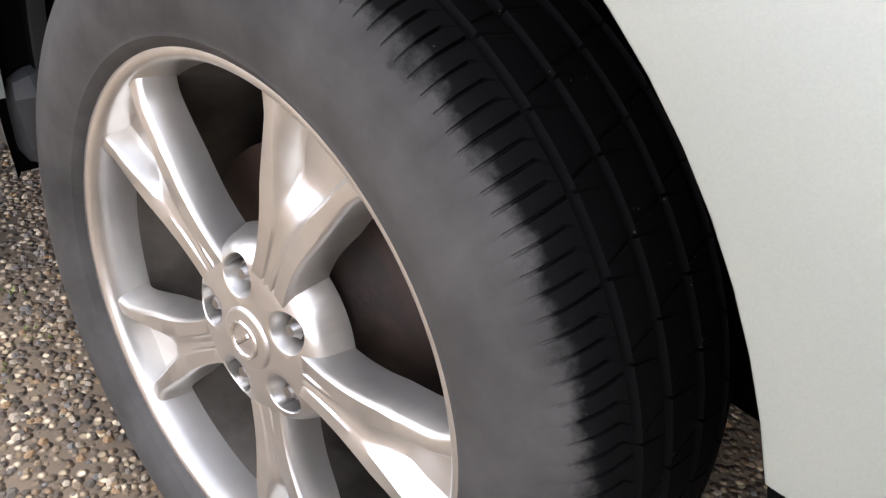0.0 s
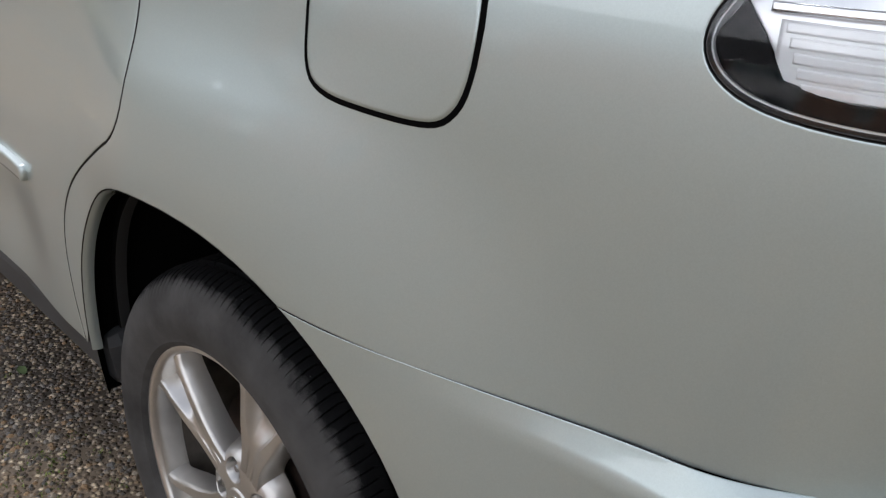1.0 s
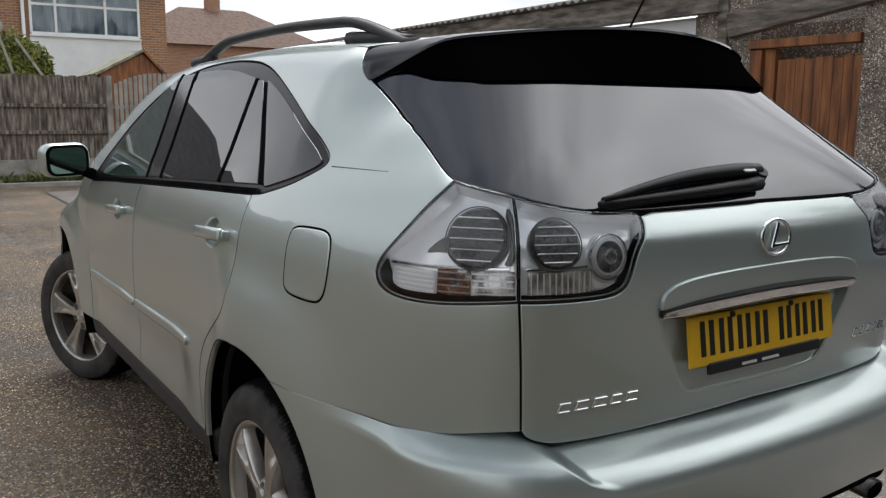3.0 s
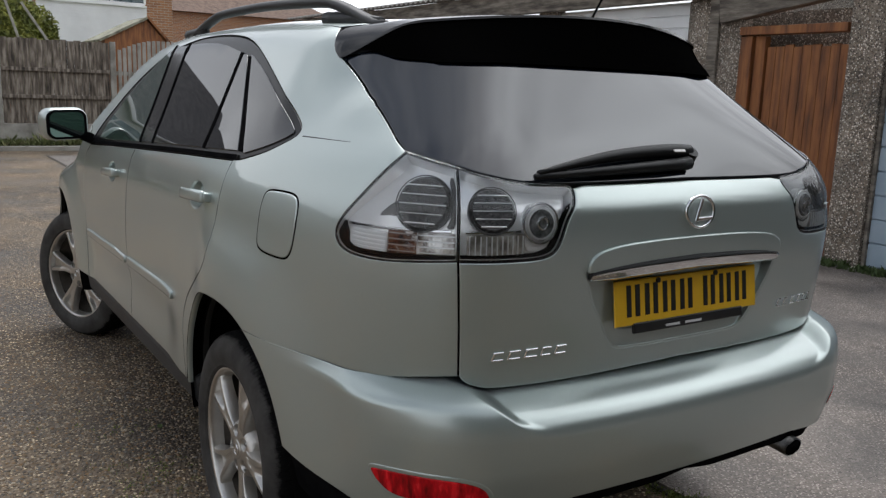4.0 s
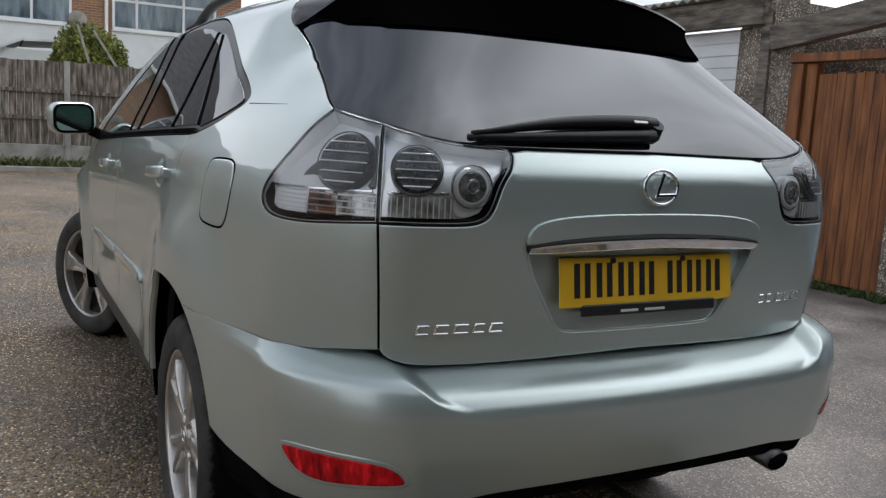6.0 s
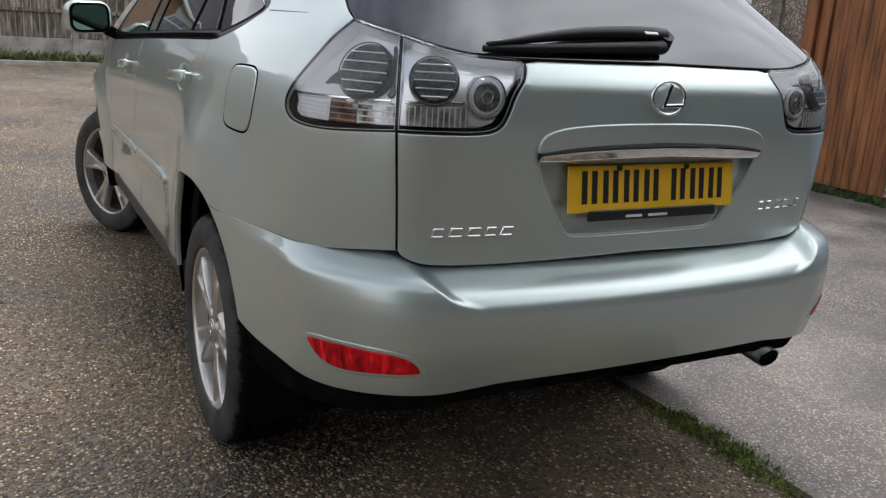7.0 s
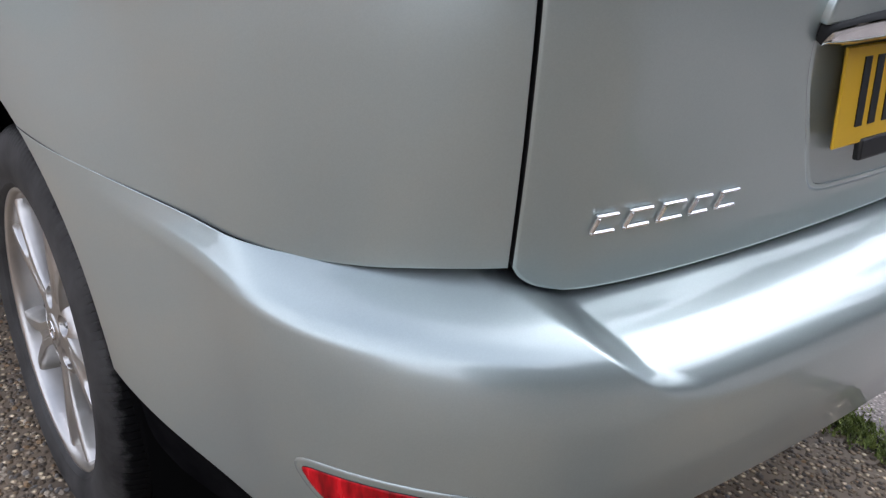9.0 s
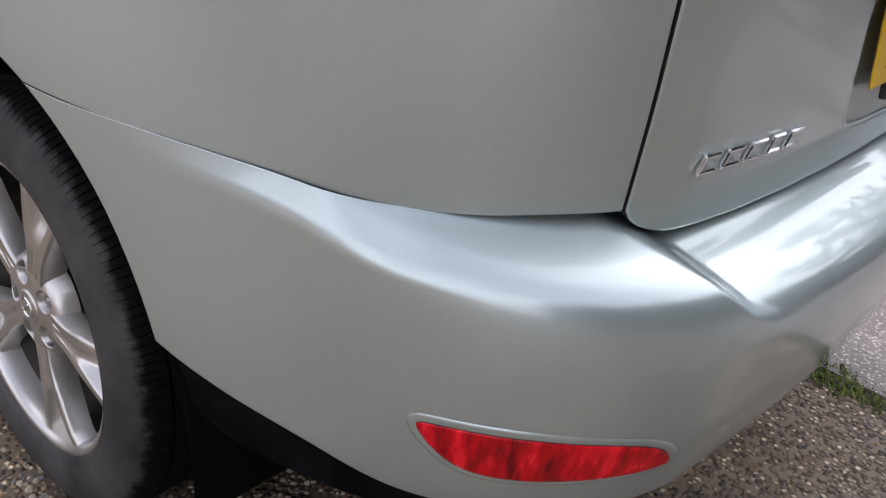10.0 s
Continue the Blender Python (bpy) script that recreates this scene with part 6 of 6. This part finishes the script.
# pale picket fence beyond the last post
pick_f = tagged(part("picket_fence", box_to("picket_fence", 2.33, 5.9, FENCE_Y + 0.05, FENCE_Y + 0.08, 1.5, 1.58), CONCRETE), "pale weathered picket fence with curved top", "fence")
for i in range(36):
    x = 2.36 + i * 0.10
    part("picket", box_to("picket", x, x + 0.07, FENCE_Y + 0.02, FENCE_Y + 0.05, 0.1, 2.02 + 0.22 * math.sin(min(i, 8) / 8 * 1.6), 0.004), CONCRETE, pick_f)
structure("kerb", box_to("kerb", -9, 9, 15.75, 15.9, -0.1, 0.09, 0.015), CONCRETE, "worn concrete kerb before the fence", "kerb")
slab("verge", -9, 9, 15.9, 16.36, 0.075, SOIL, "narrow strip of earth under the fence", "verge")
verge = [(rng.uniform(-7, 5), rng.uniform(15.92, 16.33), 0.07, rng.uniform(2, 8) * (1.6 if 0.3 < x_ < 1.2 else 1)) for x_ in [rng.uniform(-2, 2) for _ in range(1500)]]
tufts("verge_grass", verge, GRASS, "rough grass and weeds under the fence", 8)
slab("garden_ground", -30, 30, 16.46, 24.9, 0.02, GRASS, "rough garden grass behind the fence", "garden")

# bush: many small leaf clumps on a few stems
LEAF = mottle(material("yellow_green_leaves", rough=0.7), [(0.06, 0.075, 0.012), (0.16, 0.18, 0.03), (0.30, 0.30, 0.06)], 5)
BARK = mottle(material("bark", rough=0.9), [(0.05, 0.04, 0.03), (0.12, 0.10, 0.08)], 12, bump=0.5)


def leafy(name, centre, radii, count, size, label, category, mat=LEAF, seed=3):
    r2 = random.Random(seed)
    cx, cy, cz = centre
    thing = tagged(new(name), label, category)
    stem = [(cx, cy, 0.0), (cx + 0.03, cy, cz * 0.4), (cx, cy + 0.02, cz)]
    part("trunk", tube("trunk", stem, [0.09, 0.07, 0.03], 8), BARK, thing)
    for k in range(5):
        a = k * 1.26
        part("limb", tube("limb", [(cx, cy, cz * 0.3), (cx + 0.4 * radii[0] * math.cos(a), cy + 0.4 * radii[1] * math.sin(a), cz * 0.8), (cx + 0.75 * radii[0] * math.cos(a), cy + 0.75 * radii[1] * math.sin(a), cz + 0.2 * radii[2])], [0.04, 0.03, 0.01], 6), BARK, thing)
    v, fs = [], []
    for _ in range(count):
        u, w = r2.uniform(-1, 1), r2.uniform(0, 6.28)
        shell_r = r2.uniform(0.72, 1.0) * (1 + 0.10 * math.sin(3 * w + 4 * u) + 0.07 * math.sin(7 * w - 5 * u))
        q = math.sqrt(1 - u * u)
        p = Vector((cx + radii[0] * shell_r * q * math.cos(w), cy + radii[1] * shell_r * q * math.sin(w), cz + radii[2] * shell_r * u))
        a, b = Vector((r2.gauss(0, 1), r2.gauss(0, 1), r2.gauss(0, 1))).normalized(), Vector((r2.gauss(0, 1), r2.gauss(0, 1), r2.gauss(0, 1))).normalized()
        s = size * r2.uniform(0.6, 1.3)
        k = len(v)
        v += [tuple(p - a * s), tuple(p + b * s * 0.5), tuple(p + a * s), tuple(p - b * s * 0.5)]
        fs += [(k, k + 1, k + 2), (k, k + 2, k + 3)]
    part("crown", from_faces("crown", v, fs, smooth=False), mat, thing)
    return thing


leafy("bush", (0.70, 18.5, 2.0), (0.85, 0.8, 1.05), 24000, 0.055, "rounded yellow-green evergreen bush behind the fence", "bush")
for x, z, tilt in ((0.55, 2.65, -16), (1.0, 2.6, -32)):
    tagged(part("timber_pole", box_mesh("timber_pole", (0.05, 0.05, 1.0), (x, 17.6, z - 0.1), (0, tilt, 0), 0.005), CONCRETE), "pale leaning timber pole by the bush", "pole", "leaning poles")

# lean-to with a sheet roof, and a small brown shed
CLADDING = mottle(material("white_cladding", rough=0.5), [(0.66, 0.67, 0.67), (0.78, 0.79, 0.79)], 0.9)
lean = tagged(part("lean_to", box_to("lean_to", -1.2, 0.6, 20.0, 22.5, 0, 2.55), CLADDING), "lean-to with a pale sheet roof behind the fence", "lean-to")
SHEET = mottle(material("pale_sheet", rough=0.5), [(0.56, 0.58, 0.60), (0.70, 0.72, 0.73)], 2)
part("roof", box_mesh("roof", (0.95, 2.7, 0.05), (-0.95, 21.2, 2.58), (0, -26, 0)), SHEET, lean)
part("roof", box_mesh("roof", (1.45, 2.7, 0.05), (0.19, 21.2, 2.79), (0, -3, 0)), SHEET, lean)
shed = tagged(part("garden_shed", box_to("garden_shed", 2.55, 3.95, 18.6, 20.4, 0, 2.30), BROWN_WOOD), "small brown wooden garden shed with a pitched roof", "shed")
gab = from_faces("gable", [(2.55, 18.6, 2.30), (3.95, 18.6, 2.30), (3.50, 18.6, 2.80), (2.55, 20.4, 2.30), (3.95, 20.4, 2.30), (3.50, 20.4, 2.80)], [(0, 1, 2), (5, 4, 3), (0, 2, 5, 3), (1, 4, 5, 2), (0, 3, 4, 1)], smooth=False)
part("gable", gab, BROWN_WOOD, shed)
MOSSY = mottle(material("mossy_roof_felt", rough=0.95), [(0.16, 0.15, 0.11), (0.30, 0.29, 0.22), (0.38, 0.37, 0.28)], 4, bump=0.4, fine=40)
part("roof", box_mesh("roof", (1.22, 2.0, 0.05), (2.96, 19.5, 2.56), (0, -27.8, 0)), MOSSY, shed)
part("roof", box_mesh("roof", (0.76, 2.0, 0.05), (3.76, 19.5, 2.58), (0, 48, 0)), BROWN_WOOD, shed)

# a dark twig lying on the tarmac
twig = tagged(part("twig", tube("twig", [(-1.56, 1.40, 0.006), (-1.50, 1.47, 0.012), (-1.46, 1.56, 0.008)], [0.004, 0.005, 0.003], 6), BARK), "dark dry twig lying on the tarmac", "twig")
part("side_twig", tube("side_twig", [(-1.50, 1.47, 0.011), (-1.41, 1.46, 0.008)], [0.004, 0.002], 6), BARK, twig)
# a fallen leaf
lv = [(0, -0.022, 0.004), (0.010, -0.008, 0.007), (0.011, 0.008, 0.008), (0, 0.024, 0.005), (-0.011, 0.008, 0.006), (-0.010, -0.008, 0.004), (0, 0.0, 0.003)]
leaf_mesh = from_faces("fallen_leaf", [(x - 0.80, y + 1.12, z) for x, y, z in lv], [(6, 0, 1), (6, 1, 2), (6, 2, 3), (6, 3, 4), (6, 4, 5), (6, 5, 0)])
tagged(part("fallen_leaf", leaf_mesh, WEED), "small green fallen leaf on the tarmac", "leaf")
# ---- houses ----
BRICK = material("orange_brick", rough=0.85)
at_b = node(BRICK, "ShaderNodeTexCoord")
map_b = node(BRICK, "ShaderNodeMapping")
map_b.inputs["Rotation"].default_value = (radians(90), 0, 0)
bk = node(BRICK, "ShaderNodeTexBrick", Color1=(0.36, 0.165, 0.075, 1), Color2=(0.25, 0.115, 0.06, 1), Mortar=(0.35, 0.31, 0.26, 1), Scale=1.0, Mortar_Size=0.008, Brick_Width=0.225, Row_Height=0.075)
link(BRICK, at_b, "Object", map_b, "Vector")
link(BRICK, map_b, "Vector", bk, "Vector")
link(BRICK, bk, "Color", shader(BRICK), "Base Color")
PVC = mottle(material("white_window_frame", rough=0.35), [(0.74, 0.75, 0.75), (0.82, 0.82, 0.82)], 3)
PANE = clear_cover("house_window_glass", (0.86, 0.90, 0.92), 1.5)
CURTAIN = mottle(material("net_curtain", rough=0.9), [(0.17, 0.21, 0.235), (0.38, 0.43, 0.455), (0.62, 0.655, 0.66)], 1.6, detail=6, spread=(0.36, 0.62), stretch=(2.2, 1, 0.35))
RENDER = mottle(material("dull_cream_render", rough=0.8), [(0.24, 0.215, 0.17), (0.36, 0.33, 0.27)], 1.2, bump=0.2)
SLATE = mottle(material("dark_slate", rough=0.8), [(0.035, 0.034, 0.036), (0.075, 0.07, 0.07)], 5, detail=6, bump=0.4, fine=30, depth=0.02)
TILE = mottle(material("brown_roof_tile", rough=0.85), [(0.10, 0.062, 0.045), (0.19, 0.12, 0.085)], 5, detail=6, bump=0.5, fine=30, depth=0.03)


def house_window(owner, x0, x1, z0, z1, y, panes, m=None):
    """Frame, sill and panes facing -y; m moves it to another wall."""
    made = []
    win = part("window", box_to("window", x0, x1, y - 0.004, y + 0.03, z0, z1), CURTAIN, owner)
    made.append(win)
    cuts = [x0 + (x1 - x0) * f for f in panes]
    for x in cuts:
        made.append(part("frame", box_to("frame", x - 0.035, x + 0.035, y - 0.065, y - 0.005, z0, z1, 0.006), PVC, win))
    for z in (z0, z1, z0 + 0.68 * (z1 - z0)):
        made.append(part("frame", box_to("frame", x0, x1, y - 0.061, y - 0.006, z - 0.035, z + 0.035, 0.006), PVC, win))
    for a, b in zip(cuts, cuts[1:]):
        made.append(part("pane", box_to("pane", a + 0.035, b - 0.035, y - 0.034, y - 0.028, z0 + 0.035, z1 - 0.035), PANE, win))
    made.append(part("sill", box_to("sill", x0 - 0.05, x1 + 0.05, y - 0.10, y + 0.02, z0 - 0.09, z0 - 0.037, 0.006), PVC, win))
    return win


def terrace(name, bays, y, x0, x1, label, eave=5.3, depth=8.0, wall=None, tiles=None):
    """A terrace facing -y: brick walls, clad bays with windows, tiled roof."""
    house = tagged(part(name, box_to(name, x0, x1, y, y + depth, 0, eave), wall or BRICK), label, "house")
    for a, b, lower, upper in bays:
        n = 18
        for i in range(n):
            z = 2.15 + i * 0.085
            if z + 0.085 > 3.60:
                break
            me = from_faces("cladding_board", [(a, y - 0.012, z), (b, y - 0.012, z), (b, y - 0.030, z), (a, y - 0.030, z), (a, y - 0.010, z + 0.088), (b, y - 0.010, z + 0.088)], [(0, 1, 2, 3), (3, 2, 5, 4)], smooth=False)
            part("cladding_board", me, CLADDING, house)
        house_window(house, *upper, 3.66, 4.85, y, (0, 0.22, 0.68, 1))
        house_window(house, *lower, 0.95, 2.1, y, (0, 0.3, 0.7, 1))
        part("cladding_board", box_to("cladding_board", a, b, y - 0.03, y - 0.004, 4.90, eave), CLADDING, house)
    roof_v = [(x0 - 0.3, y - 0.4, eave - 0.1), (x1 + 0.3, y - 0.4, eave - 0.1), (x1 + 0.3, y + depth / 2, eave + 3.0), (x0 - 0.3, y + depth / 2, eave + 3.0), (x0 - 0.3, y + depth + 0.4, eave - 0.1), (x1 + 0.3, y + depth + 0.4, eave - 0.1)]
    me = from_faces("roof", roof_v, [(0, 1, 2, 3), (3, 2, 5, 4), (0, 3, 4), (1, 5, 2), (0, 4, 5, 1)], smooth=False)
    fix(me)
    part("roof", me, tiles or TILE, house)
    part("gutter", box_to("gutter", x0, x1, y - 0.45, y - 0.34, eave - 0.18, eave - 0.08, 0.02), PVC, house)
    return house


row = terrace("terraced_house", [(-6.66, -3.43, (-6.3, -3.8), (-6.63, -3.46)), (-2.33, 0.90, (-2.0, 0.5), (-2.30, 0.88)), (2.0, 5.08, (2.3, 4.8), (2.05, 5.02))], 25.0, -12.0, 5.85, "two-storey orange-brick terrace with white cladding under its windows", tiles=SLATE)
part("downpipe", tube("downpipe", [(1.85, 24.93, 0.2), (1.85, 24.93, 5.2)], 0.05, 10), PVC, row)
for x, z in ((1.05, 3.75), (-2.75, 3.35)):
    dish = part("satellite_dish", lathe("satellite_dish", [(0.0, 0.0), (0.12, 0.012), (0.24, 0.05), (0.26, 0.065)], 28), CONCRETE, row)
    dish.matrix_basis = pose(x, 24.72, z, 0, -20, 90)
    part("dish_arm", tube("dish_arm", [(x, 24.75, z), (x, 24.98, z - 0.1)], 0.02, 6), STEEL, row)


def hip_house(name, x0, x1, y0, y1, eave, ridge, label, wall=BRICK, tiles=None):
    house = tagged(part(name, box_to(name, x0, x1, y0, y1, 0, eave), wall), label, "house")
    w, d = (x1 - x0) / 2, (y1 - y0) / 2
    inset_x = min(w, d) * 0.8
    v = [(x0 - 0.4, y0 - 0.4, eave - 0.1), (x1 + 0.4, y0 - 0.4, eave - 0.1), (x1 + 0.4, y1 + 0.4, eave - 0.1), (x0 - 0.4, y1 + 0.4, eave - 0.1), (x0 + inset_x, y0 + d, ridge), (x1 - inset_x, y0 + d, ridge)]
    me = from_faces("roof", v, [(0, 1, 5, 4), (1, 2, 5), (2, 3, 4, 5), (3, 0, 4), (0, 3, 2, 1)], smooth=False)
    fix(me)
    part("roof", me, tiles or TILE, house)
    part("chimney", box_to("chimney", x0 + w - 0.4, x0 + w + 0.4, y0 + d - 0.3, y0 + d + 0.3, ridge - 0.4, ridge + 0.7, 0.02), BRICK, house)
    return house


hip_house("detached_house", 9.8, 21.0, 45, 54, 5.2, 7.6, "house with a brown hipped tile roof beyond the garages")
# houses and trees on the other sides of the yard
pale = terrace("terraced_house", [(-16.0, -12.8, (-15.6, -13.2), (-15.8, -13.0)), (-19.8, -16.4, (-19.4, -16.8), (-19.6, -16.6))], 27.5, -25.0, -12.2, "brick two-storey house with a dark slate roof", 4.9, 7.0, BRICK, SLATE)
hip_house("detached_house", -17.5, -9.0, 18.0, 25.0, 4.2, 6.3, "cream rendered house with a hipped dark tile roof", RENDER, SLATE)
# a brick terrace across the yard, on the car's left
across = terrace("terraced_house", [(-13.0, -10.0, (-12.6, -10.4), (-12.9, -10.1)), (-3.4, -0.2, (-3.0, -0.6), (-3.2, -0.4)), (7.0, 10.0, (7.4, 9.6), (7.1, 9.9)), (16.0, 19.0, (16.4, 18.6), (16.1, 18.9))], 0.0, -17.0, 25.0, "brown-brick terrace with white windows and dark slate roof", 4.7, 7.5, BRICK, SLATE)
across.matrix_basis = pose(-24.5, 4.0, 0, 0, 0, 90)
behind = hip_house("detached_house", -12, 4, -30, -22, 5.0, 7.4, "cream rendered house with a brown hipped roof", RENDER)
CONIFER = mottle(material("dark_conifer", rough=0.8), [(0.012, 0.02, 0.010), (0.035, 0.05, 0.022)], 6)
# unseen tree row, added to block sky light from behind the car
for i in range(6, 17):
    x, h = -15.0 + i * 1.65, 6.6 + 0.8 * math.sin(i * 2.1)
    leafy("conifer", (x, -9.4 + 0.5 * math.sin(i * 1.3), h * 0.5), (1.35, 1.1, h * 0.52), 6000, 0.26, "tall dark evergreen tree of the unseen row added behind the yard", "tree", CONIFER, 20 + i)


def spiky_tree(x, y, height, seed):
    """A tall thin conifer: whorls of rising limbs, each set with short twigs of needles."""
    r3 = random.Random(seed)
    tree = tagged(new("conifer"), "tall thin dark conifer standing behind the garages", "tree")
    part("trunk", tube("trunk", [(x, y, 0), (x + 0.1, y, height * 0.5), (x, y, height)], [0.22, 0.14, 0.02], 8), BARK, tree)
    v, fs = [], []
    for k in range(110):
        f = 0.22 + 0.78 * k / 110
        a, long = r3.uniform(0, 6.28), (1.05 - f) * 2.6 * r3.uniform(0.6, 1.15) + 0.25
        for j in range(16):
            g = (j + 1) / 16
            px, py, pz = x + math.cos(a) * long * g, y + math.sin(a) * long * g, height * f + 0.35 * long * g * g
            for _ in range(3):
                d = Vector((math.cos(a) + r3.gauss(0, 0.6), math.sin(a) + r3.gauss(0, 0.6), r3.gauss(0.5, 0.5))).normalized() * 0.26
                w = Vector((r3.gauss(0, 1), r3.gauss(0, 1), r3.gauss(0, 1))).normalized() * 0.035
                i0, c = len(v), Vector((px, py, pz))
                v += [tuple(c - w), tuple(c + w), tuple(c + d)]
                fs.append((i0, i0 + 1, i0 + 2))
    part("crown", from_faces("crown", v, fs, smooth=False), CONIFER, tree)


for i, (x, y, h) in enumerate(((12.5, -3.3, 8.2), (13.2, -4.7, 7.6), (12.8, -6.3, 8.0))):
    spiky_tree(x, y, h, 60 + i)
